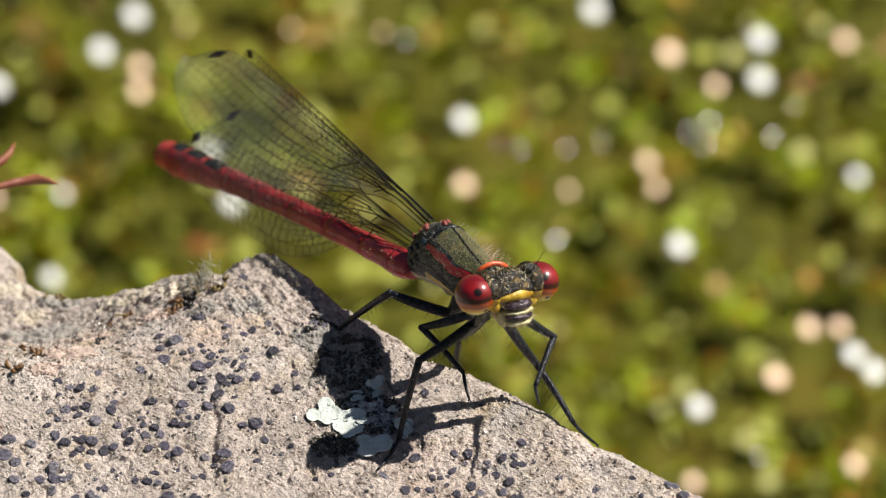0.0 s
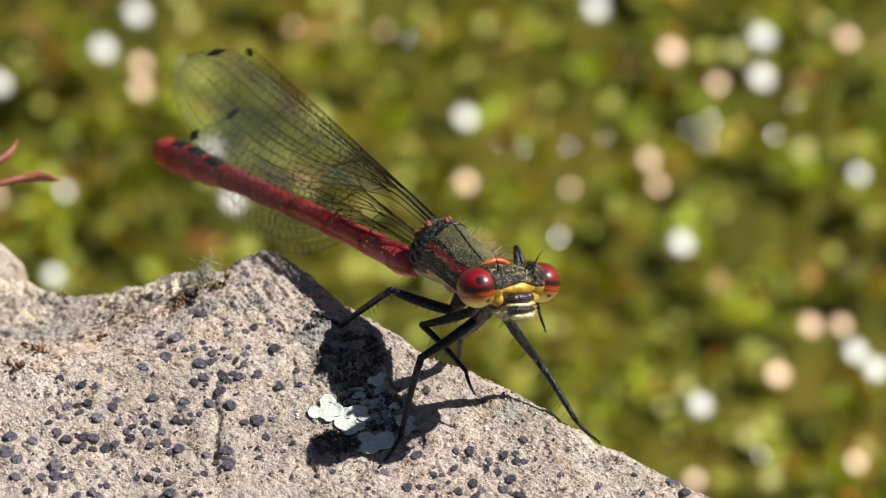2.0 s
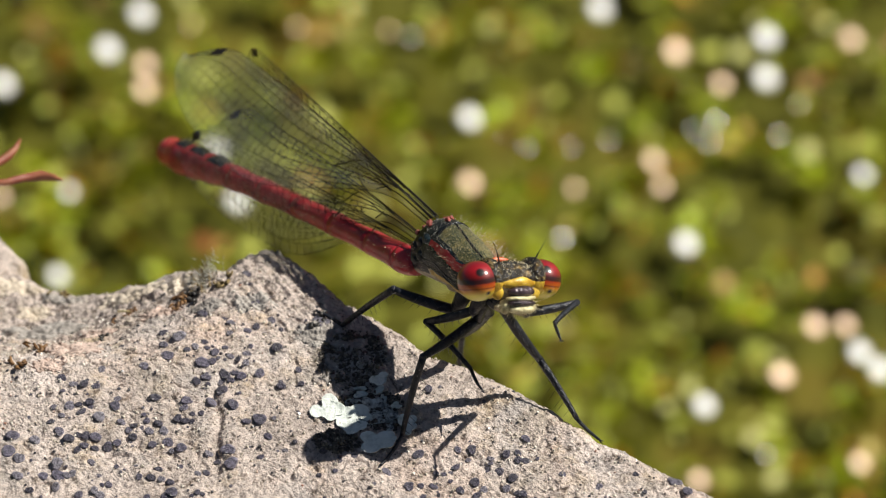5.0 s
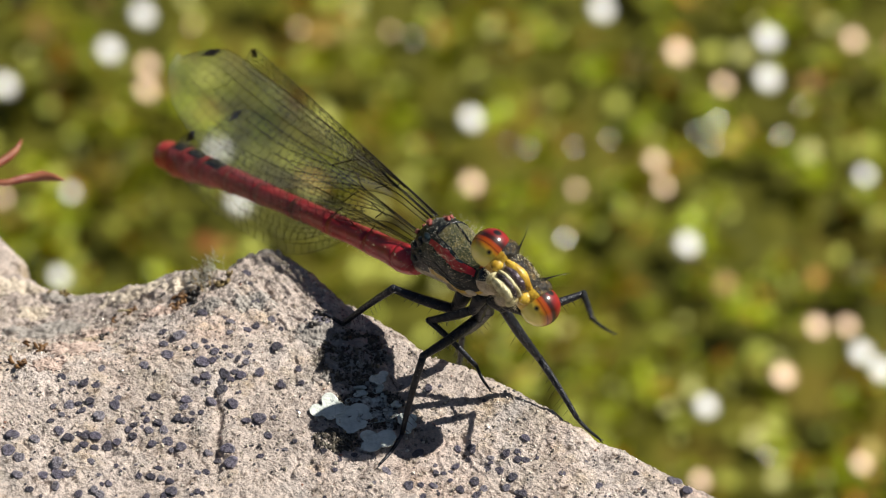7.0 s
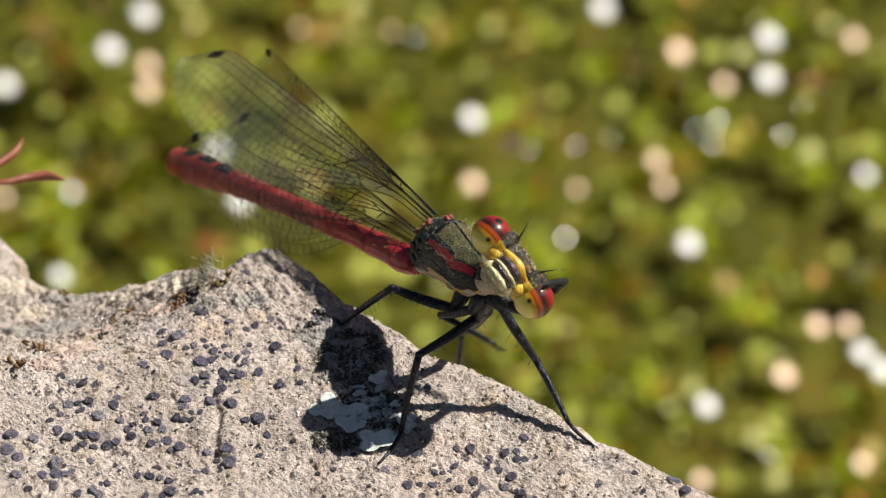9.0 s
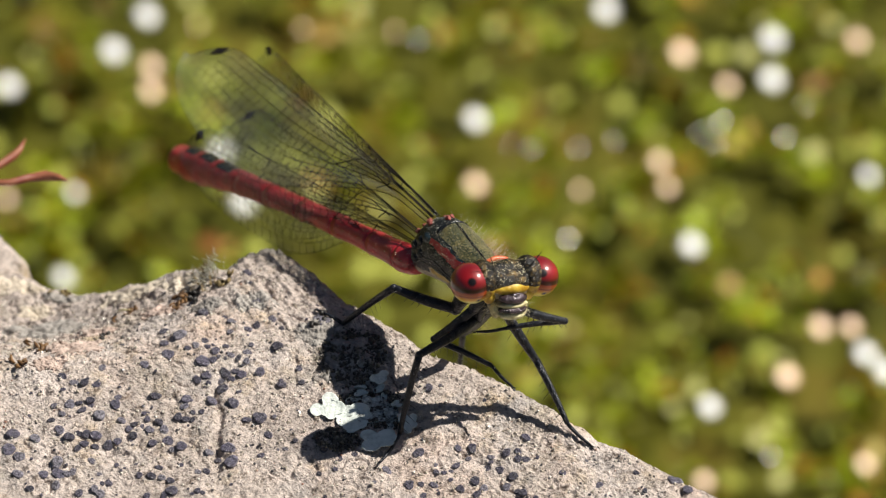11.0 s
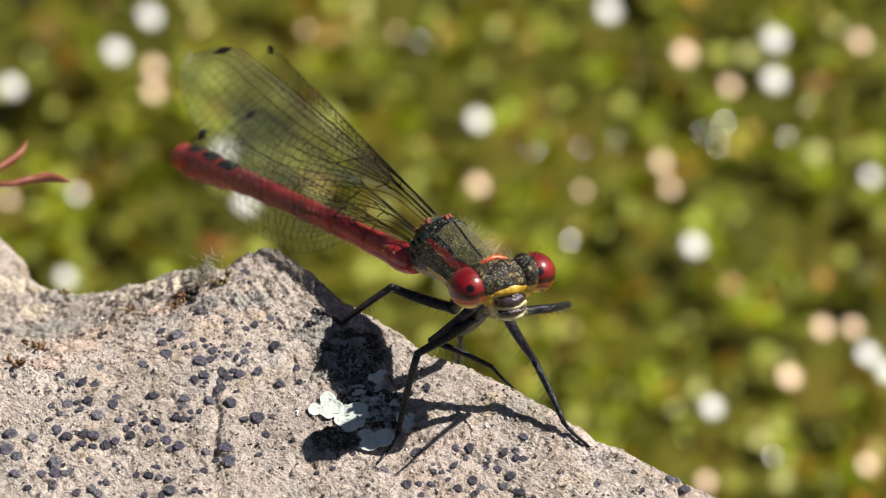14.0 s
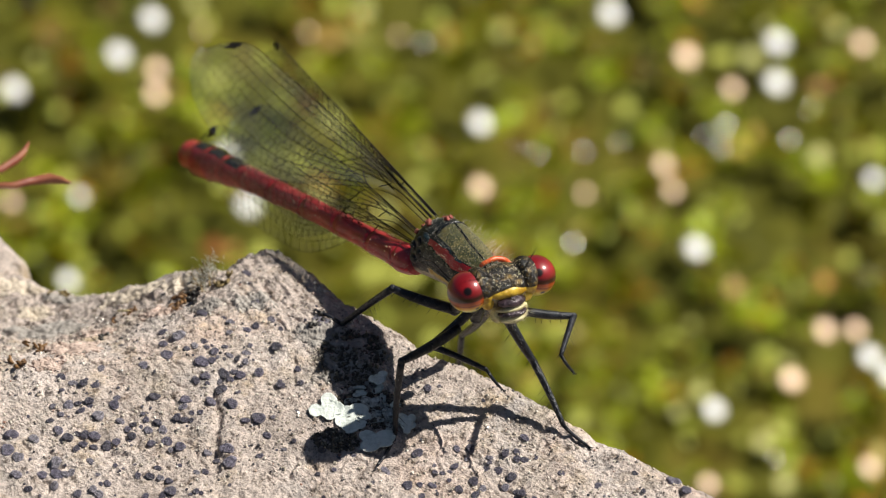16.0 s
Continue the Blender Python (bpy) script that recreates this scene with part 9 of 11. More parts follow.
DISCS_A = [(-17.94, -2.86, 0.35), (-16.87, -3.18, 0.26), (-18.07, -3.8, 0.35), (-17.54, -4.27, 0.3), (-17.56, -5.32, 0.26), (-15.77, -4.7, 0.29), (-16.38, -5.37, 0.25), (-15.67, -5.37, 0.32), (-15.29, -5.38, 0.18), (-15.01, -5.26, 0.18), (-15.76, -6.06, 0.26), (-16.94, -6.27, 0.2), (-15.38, -0.98, 0.28), (-16.12, -1.07, 0.16), (-14.95, -0.94, 0.17), (-14.44, -0.82, 0.2), (-14.78, -1.41, 0.22), (-14.42, -1.05, 0.18), (-13.96, -1.73, 0.33), (-15.71, -1.55, 0.17), (-16.19, -1.95, 0.18), (-15.77, -2.59, 0.28), (-15.31, -3.14, 0.29), (-14.88, -2.83, 0.18), (-14.52, -2.87, 0.23), (-14.09, -2.92, 0.29), (-14.58, -3.5, 0.23), (-14.87, -3.78, 0.2), (-14.09, -3.54, 0.2), (-13.49, -3.41, 0.25)]
DISCS_B = [(-13.06, -3.21, 0.2), (-12.93, -1.98, 0.22), (-13.16, -0.53, 0.2), (-13.25, -1.0, 0.28), (-14.0, 1.49, 0.2), (-15.81, 0.88, 0.22), (-15.24, 0.36, 0.25), (-14.76, 0.26, 0.23), (-14.21, 0.19, 0.22), (-10.9, 2.18, 0.28), (-11.99, 1.46, 0.26), (-11.41, -0.42, 0.29), (-9.5, 0.61, 0.2), (-9.07, 0.88, 0.26), (-9.27, 1.75, 0.33), (-8.79, 1.86, 0.2), (-9.94, -0.57, 0.28), (-10.04, -0.99, 0.23), (-10.3, -1.69, 0.22), (-9.96, -1.83, 0.22), (-9.63, -1.86, 0.15), (-8.79, -0.61, 0.29), (-9.21, -1.41, 0.17), (-11.19, -2.02, 0.23), (-11.73, -1.91, 0.17), (-11.6, -2.55, 0.22), (-10.93, -2.54, 0.26), (-11.42, -3.4, 0.24), (-10.71, -3.27, 0.26), (-10.08, -3.63, 0.28)]
DISCS_C = [(-10.52, -3.77, 0.15), (-12.33, -2.15, 0.18), (-12.57, -2.4, 0.18), (-12.34, -2.85, 0.22), (-12.44, -3.01, 0.17), (-11.98, -2.34, 0.15), (-14.18, -4.57, 0.2), (-8.8, -3.94, 0.22), (-11.06, -5.04, 0.18), (-11.39, -5.55, 0.22), (-10.9, -5.63, 0.18), (-10.5, -5.79, 0.2), (-11.94, -5.52, 0.17), (-10.39, -6.5, 0.33), (-10.72, -6.72, 0.2), (-9.25, -5.2, 0.17), (-8.87, -5.07, 0.2), (-10.04, -4.74, 0.15), (-13.97, -6.33, 0.2), (-13.7, -6.54, 0.24), (-13.33, -5.92, 0.18), (-13.64, -5.95, 0.13), (-14.67, -6.52, 0.23), (-11.53, -6.7, 0.18), (-9.22, -6.44, 0.17), (-8.99, -6.5, 0.13), (-10.42, 3.54, 0.33), (-9.64, 2.8, 0.22), (-10.01, 2.49, 0.18), (-9.23, 3.24, 0.18)]
DISCS_D = [(-9.07, 2.77, 0.17), (-8.7, 2.41, 0.22), (-8.23, 2.87, 0.15), (-7.97, 2.26, 0.18), (-7.6, 2.02, 0.18), (-7.18, 2.45, 0.22), (-7.21, 1.82, 0.2), (-8.2, 1.1, 0.29), (-7.74, 1.22, 0.22), (-7.42, 0.97, 0.26), (-7.9, 0.77, 0.18), (-8.39, 0.77, 0.2), (-8.31, 0.15, 0.31), (-7.51, -0.02, 0.17), (-7.75, -0.89, 0.31), (-6.56, 1.13, 0.26), (-5.79, 2.83, 0.28), (-6.09, 4.91, 0.22), (-6.81, 4.46, 0.2), (-7.24, 4.2, 0.22), (-8.02, 4.7, 0.2), (-8.05, 3.94, 0.18), (-8.38, 5.11, 0.15), (-5.54, 0.39, 0.24), (-5.55, 0.67, 0.13), (-4.59, 0.55, 0.17), (-4.75, 1.55, 0.18), (-6.49, -1.82, 0.37), (-7.1, -1.92, 0.22), (-5.82, -1.73, 0.13)]
DISCS_E = [(-6.06, -2.88, 0.22), (-7.9, -3.72, 0.33), (-8.37, -4.27, 0.18), (-7.73, -4.59, 0.33), (-5.25, -3.77, 0.15), (-6.38, -4.11, 0.18), (-2.69, -4.24, 0.18), (-3.45, -3.99, 0.18), (-2.03, -4.17, 0.18), (3.39, -3.73, 0.24), (5.0, -4.1, 0.22), (5.52, -4.06, 0.19), (5.52, -4.48, 0.19), (5.87, -4.47, 0.24), (4.1, -4.86, 0.22), (4.68, -5.06, 0.22), (5.28, -5.48, 0.25), (4.98, -6.05, 0.22), (5.48, -6.31, 0.17), (5.74, -6.53, 0.22), (3.53, -5.78, 0.27), (2.85, -6.31, 0.22), (3.92, -6.19, 0.22), (3.61, -6.68, 0.2), (2.75, -3.75, 0.19), (3.23, -4.32, 0.15), (0.92, -4.0, 0.3), (0.5, -6.02, 0.27), (1.06, -6.02, 0.15), (1.62, -6.06, 0.22)]
DISCS_F = [(1.15, -6.63, 0.19), (1.71, -4.72, 0.12), (2.1, -5.27, 0.14), (2.42, -5.1, 0.12), (1.75, -5.21, 0.14), (2.66, -4.8, 0.2), (2.92, -4.58, 0.12), (1.38, 0.14, 0.22), (-0.55, -5.07, 0.24), (7.57, -5.32, 0.2), (4.27, -4.24, 0.17), (3.98, -0.57, 0.12), (5.9, -3.02, 0.22), (-6.92, 6.18, 0.27), (-7.38, 8.64, 0.25), (-7.23, 7.59, 0.14), (-9.41, 5.51, 0.29), (-11.15, 3.11, 0.26), (-10.94, 2.19, 0.27), (-11.23, 4.26, 0.23), (12.72, -5.62, 0.38), (13.29, -6.35, 0.25), (10.96, -5.21, 0.15), (9.25, -5.97, 0.18), (-3.88, 4.83, 0.27), (-3.54, 4.58, 0.28), (-3.74, 4.42, 0.2)]

# lichen plates: place, half width and half depth in mm, lobes
PLATES_FRESH = [(-3.27, -1.42, 0.66, 0.76, 4), (-2.10, -1.90, 0.86, 0.84, 7), (-0.80, -3.42, 0.86, 0.74, 5), (0.41, -2.21, 0.52, 0.68, 4), (-0.13, -1.02, 0.28, 0.24, 3), (-0.89, 0.72, 0.47, 0.46, 3), (-1.81, 0.24, 0.4, 0.22, 2), (-1.7, -0.22, 0.38, 0.21, 2), (-0.93, 0.11, 0.29, 0.27, 2), (-0.7, -0.55, 0.15, 0.44, 2), (-3.09, -0.64, 0.24, 0.27, 2)]
PLATES_INNER = [(-2.1, -1.03, 0.51, 0.58, 4), (-1.14, -1.02, 0.51, 0.56, 5), (-1.17, -1.89, 0.54, 0.36, 5), (-0.6, -1.88, 0.52, 0.49, 5), (-0.26, -1.5, 0.35, 0.55, 3), (-1.57, -1.56, 0.38, 0.41, 3)]


# ---- the damselfly ----
def build_thorax(fly):
    prof = [(-3.0, -1.0, -0.1, 0.42), (-2.8, -1.15, 0.6, 0.66), (-2.55, -1.2, 1.20, 0.85), (-2.1, -1.2, 1.55, 0.98), (-1.2, -1.18, 1.82, 1.12),
            (-0.2, -1.16, 1.72, 1.17), (0.8, -1.2, 1.48, 1.18), (1.8, -1.3, 1.22, 1.12), (2.6, -1.15, 1.0, 0.96), (3.1, -0.95, 0.82, 0.78), (3.35, -0.7, 0.6, 0.5)]
    xs = np.linspace(prof[0][0], prof[-1][0], 46)
    lo, hi, wd = (np.interp(xs, [p[0] for p in prof], [p[k] for p in prof]) for k in (1, 2, 3))
    rings = [((x * MM, np.interp(x, [-3.4, 3.3], [-0.15, 0.12]) * MM, (l + h) / 2 * MM), w * MM, (h - l) / 2 * MM, (0, 1, 0), (0, 0, 1)) for x, l, h, w in zip(xs, lo, hi, wd)]

    def lean(u):
        """Degrees by which the markings lie round to the near side."""
        return 14 + 34 * max(0.0, u - 0.46)

    def skin(x, mark, lift=1.0):
        """A point of the skin at x (mm) and at that many degrees from the back's ridge, near side negative."""
        a = radians(mark - lean((x - prof[0][0]) / (prof[-1][0] - prof[0][0])))
        h, l, w = np.interp(x, xs, hi), np.interp(x, xs, lo), np.interp(x, xs, wd)
        cy = np.interp(x, [-3.4, 3.3], [-0.15, 0.12])
        return Vector((x, cy + lift * w * math.sin(a), (h + l) / 2 + lift * (h - l) / 2 * math.cos(a))) * MM

    def slot(u, k):
        ang = abs((360 * k if k < 0.5 else 360 * k - 360) + lean(u)) + 1.5 * math.sin(u * 23)
        low = 57 - 25 * (u - 0.47)
        if u < 0.345:
            return 1 if ang < 130 else 4
        if ang < 2.2:
            return 1
        if ang < 46 - 8 * (u - 0.45):
            return 0 if u > 0.41 else 1
        if ang < low:
            return 1
        if ang < low + 11 + 9 * float(smooth(u, 0.36, 0.60)):
            return 2 if u < 0.95 else 1
        if ang < 116:
            return 1
        return 3 if ang < 130 and u > 0.36 else 4

    bm = bmesh.new()
    loft(bm, rings, 128, slot)
    for v in bm.verts:
        k = noise.noise(v.co * 1400)
        v.co += v.co.normalized() * k * 0.00002
    ob = part("thorax", bm, [M_BRONZE, M_FLANK, M_STRIPE, M_YELLOW, M_PALEBELLY], fly, "bronze-green thorax with a black ridge and red side stripes")
    bm = bmesh.new()
    tube(bm, [skin(x, 0) for x in np.linspace(-0.45, 3.15, 12)], [0.062 * MM] * 9 + [0.05 * MM, 0.04 * MM, 0.03 * MM], 6)
    part("dorsal_ridge", bm, M_BLACK, ob)
    # dusty pink knobs that carry the wings
    for x, mark, size in ((-1.95, -24, 0.27), (-1.60, -33, 0.20), (-0.95, -4, 0.24), (-1.15, 12, 0.20), (-1.9, 22, 0.26), (-2.45, -44, 0.24), (-2.5, -20, 0.2)):
        bm = bmesh.new()
        vs = ellipsoid(bm, skin(x, mark, 1.01), Vector((size * 0.80, size * 0.60, size * 0.52)) * MM, 12, 16)
        for v in vs:
            v.co += v.co.normalized() * noise.noise(v.co * 5200) * 0.10 * MM
        part("wing_socket", bm, M_SOCKET, ob, "dusty pink wing socket")
    # raised seams along the flanks
    for side in (-1, 1):
        for ang, x0, x1, rr in ((98, -2.4, 2.2, 0.04), (110, -2.2, 2.4, 0.03)):
            bm = bmesh.new()
            tube(bm, [skin(x0 + (x1 - x0) * k / 14, side * ang + 2 * math.sin(k)) for k in range(15)], [rr * MM] * 15, 6)
            part("seam", bm, M_BLACK, ob)
    # the crest across the back, in front of the wings
    bm = bmesh.new()
    tube(bm, [skin(-0.55 + 0.12 * math.cos(radians(mk * 2)), mk) for mk in range(-46, 47, 7)], [0.075 * MM] * 14, 6)
    part("rear_crest", bm, M_BLACK, ob)
    # folded plates behind the crest
    for x, mark in ((-1.2, -62), (-1.7, -70), (-2.2, -78), (-1.5, -95), (-2.1, -105)):
        bm = bmesh.new()
        vs = ellipsoid(bm, skin(x, mark, 0.94), Vector((0.34, 0.20, 0.26)) * MM, 10, 14)
        for v in vs:
            v.co += v.co.normalized() * noise.noise(v.co * 5000) * 0.05 * MM
        part("side_plate", bm, M_FLANK, ob)
    bm = bmesh.new()
    rings = [((x * MM, y * MM, z * MM), w * MM, h * MM, (0, 1, 0), (0, 0, 1)) for x, y, z, w, h in
             ((2.95, 0.15, -0.1, 0.6, 0.7), (3.2, 0.2, -0.05, 0.85, 0.80), (3.5, 0.25, -0.05, 0.85, 0.72), (3.8, 0.32, 0.0, 0.6, 0.5), (4.2, 0.36, 0.05, 0.35, 0.35), (4.5, 0.36, 0.05, 0.3, 0.3))]
    loft(bm, rings, 24, lambda u, k: 0 if abs(k - 0.5) > 0.2 else 1)
    pro = part("prothorax", bm, [M_BLACK, M_PALEBELLY], fly, "dark prothorax with a pale underside")
    bm = bmesh.new()
    pts = [Vector((3.42 + 0.16 * math.cos(a) + 0.03 * math.sin(7 * a), 0.24 + 1.0 * math.sin(a), 0.02 + 0.94 * math.cos(a))) * MM for a in np.linspace(-1.25, 1.25, 15)]
    tube(bm, pts, [0.135 * MM * (0.55 + 0.45 * math.cos(a) + 0.07 * math.sin(11 * a)) for a in np.linspace(-1.25, 1.25, 15)], 8)
    part("collar", bm, M_COLLAR, pro, "orange-red collar rim")
    # soft hair over the front of the thorax
    rnd = random.Random(2)
    roots, tips = [], []
    for _ in range(420):
        x, ang = rnd.triangular(-1.2, 3.3, 3.1), rnd.gauss(0.25, 0.8)
        h = np.interp(x, xs, hi)
        l = np.interp(x, xs, lo)
        w = np.interp(x, xs, wd)
        cy = np.interp(x, [-3.4, 3.3], [-0.15, 0.12])
        n = Vector((0.35, math.sin(ang), math.cos(ang))).normalized()
        p = Vector((x, cy + w * math.sin(ang), (h + l) / 2 + (h - l) / 2 * math.cos(ang)))
        d = (n + Vector((rnd.gauss(0, 0.3), rnd.gauss(0, 0.3), rnd.gauss(0, 0.3)))).normalized()
        roots.append(p * MM)
        tips.append((p + d * rnd.uniform(0.25, 1.0 if x > 0.5 else 0.45)) * MM)
    tagged(data_object("hair", hair_mesh(roots, tips, 0.0034 * MM), M_HAIR, ob, "pale golden hair"), kind="stuff")
    caught = [t for t in tips if rnd.random() < 0.28]
    roots, tips = [], []
    for _ in range(300):
        x = rnd.uniform(-3.0, 2.6)
        ang = rnd.uniform(1.3, 2.9) * rnd.choice((-1, -1, 1))
        h, l, w = np.interp(x, xs, hi), np.interp(x, xs, lo), np.interp(x, xs, wd)
        n = Vector((0, math.sin(ang), math.cos(ang)))
        p = Vector((x, w * math.sin(ang), (h + l) / 2 + (h - l) / 2 * math.cos(ang)))
        roots.append(p * MM)
        tips.append((p + (n + Vector((rnd.gauss(0, .3), rnd.gauss(0, .3), rnd.gauss(0, .3)))) * rnd.uniform(0.08, 0.30)) * MM)
    tagged(data_object("side_hair", hair_mesh(roots, tips, 0.003 * MM), M_HAIR, ob, "short white side hair"), kind="stuff")
    # Dust on hair tips and skin; its white colour also stands in for sparkles.
    grains = caught
    for _ in range(1300):
        x, ang = rnd.triangular(-2.9, 3.3, -1.6), rnd.uniform(-1.2, 2.3) * -1
        if -0.6 < ang < 0.3 and rnd.random() < 0.4:
            continue
        h, l, w = np.interp(x, xs, hi), np.interp(x, xs, lo), np.interp(x, xs, wd)
        cy = np.interp(x, [-3.4, 3.3], [-0.15, 0.12])
        k = 1.0 + (rnd.uniform(0, 0.35) if rnd.random() < 0.25 else 0.01)
        grains.append(Vector((x, cy + k * w * math.sin(ang), (h + l) / 2 + k * (h - l) / 2 * math.cos(ang))) * MM)
    tagged(data_object("dust", dust_mesh(grains, rnd), M_DUST_SPARKLE, ob, "pale dust grains that double as sparkles"), kind="stuff")
    # wax-dusted underside plates above the front legs
    for x, y, z in ((1.0, -0.35, -0.98), (1.0, 0.45, -0.98), (2.5, -0.25, -0.85), (2.5, 0.5, -0.85)):
        bm = bmesh.new()
        ellipsoid(bm, Vector((x, y, z)) * MM, Vector((0.5, 0.32, 0.28)) * MM, 8, 12)
        part("coxa_plate", bm, M_PALEBELLY, ob)
    return ob


def dust_mesh(points, rnd, size=1.0):
    """Tiny faceted grains at the points, as one mesh."""
    verts, faces = [], []
    for p in points:
        r = (0.006 + 0.014 * rnd.random() ** 1.6) * size * MM
        n = len(verts)
        for d in ((1, 0, 0), (-1, 0, 0), (0, 1, 0), (0, -1, 0), (0, 0, 1), (0, 0, -1)):
            verts.append(p + Vector(d) * r)
        for f in ((0, 2, 4), (2, 1, 4), (1, 3, 4), (3, 0, 4), (2, 0, 5), (1, 2, 5), (3, 1, 5), (0, 3, 5)):
            faces.append([n + k for k in f])
    me = bpy.data.meshes.new("dust")
    me.from_pydata(verts, [], faces)
    return me


def build_abdomen(fly):
    L = 24.0
    cuts = [0, 0.055, 0.17, 0.315, 0.46, 0.60, 0.72, 0.81, 0.885, 0.945, 1.0]

    def radius(u):
        return float(np.interp(u, [0, 0.03, 0.08, 0.2, 0.5, 0.75, 0.86, 0.93, 1.0], [0.5, 0.74, 0.70, 0.60, 0.58, 0.66, 0.84, 0.92, 0.74]))

    first = None
    for i in range(10):
        u0, u1 = cuts[i], cuts[i + 1]
        rings = []
        for k in range(9):
            w = k / 8
            u = u0 + (u1 - u0) * w
            swell = 1.0 + 0.035 * (w > 0.9) - 0.02 * (w < 0.06) + 0.03 * math.cos(2 * math.pi * w)
            r = radius(u) * swell
            sag = 0.18 * math.sin(math.pi * u)
            rings.append(((u * L * MM, 0, sag * MM), r * MM, r * 0.95 * MM, (0, 1, 0), (0, 0, 1)))

        def slot(w, k, i=i):
            ang = abs(k if k < 0.5 else 1 - k) * 360
            if i in (6, 7, 8) and ang < (62 if i == 6 else 48) and (0.15 if i > 6 else 0.35) < w < 0.95:
                return 1
            if w > 0.9 and ang < 70 and i > 4:
                return 1
            if ang < 5 and i < 6:
                return 1
            return 0

        bm = bmesh.new()
        loft(bm, rings, 36, slot)
        if i == 9:
            for s in (-1, 1):
                tube(bm, [Vector((L + x, s * y, z)) * MM for x, y, z in ((-0.2, 0.22, 0.1), (0.2, 0.3, 0.12), (0.55, 0.22, -0.05))], [0.13 * MM, 0.1 * MM, 0.04 * MM], 8)
                tube(bm, [Vector((L + x, s * y, z)) * MM for x, y, z in ((-0.2, 0.15, -0.22), (0.3, 0.18, -0.26), (0.5, 0.12, -0.2))], [0.12 * MM, 0.08 * MM, 0.03 * MM], 8)
        if first is None:
            first = part("abdomen", bm, [M_ABDOMEN, M_BLACK], fly, "long slender blood-red abdomen with black markings")
        else:
            part("segment", bm, [M_ABDOMEN, M_BLACK], first)
    rnd = random.Random(8)
    roots, tips = [], []
    for _ in range(800):
        u = rnd.random()
        a = rnd.uniform(0, 6.28)
        r = radius(u)
        p = Vector((u * L, r * math.sin(a), r * math.cos(a) + 0.18 * math.sin(math.pi * u)))
        roots.append(p * MM)
        tips.append((p + Vector((rnd.uniform(-0.1, 0.2), math.sin(a), math.cos(a))) * rnd.uniform(0.08, 0.2)) * MM)
    tagged(data_object("fine_hair", hair_mesh(roots, tips, 0.006 * MM), M_HAIR, first), kind="stuff")
    first.matrix_basis = ABDOMEN[0][1]
    return first


def wing_lines(L):
    """Leading and trailing edge of a wing of length L (mm) over u in 0..1."""

    def lead(u):
        return L * (0.085 * max(0.0, (u - 0.84) / 0.16) ** 2.3 - 0.012 * math.sin(math.pi * min(u, 1)))

    def trail(u):
        body = 0.020 + 0.205 * float(smooth(u, 0.10, 0.60))
        if u > 0.64:
            k = min(1.0, (u - 0.64) / 0.36)
            body = 0.085 + (body - 0.085) * math.sqrt(max(0.0, 1 - k ** 2.3))
        return L * body

    return lead, trail


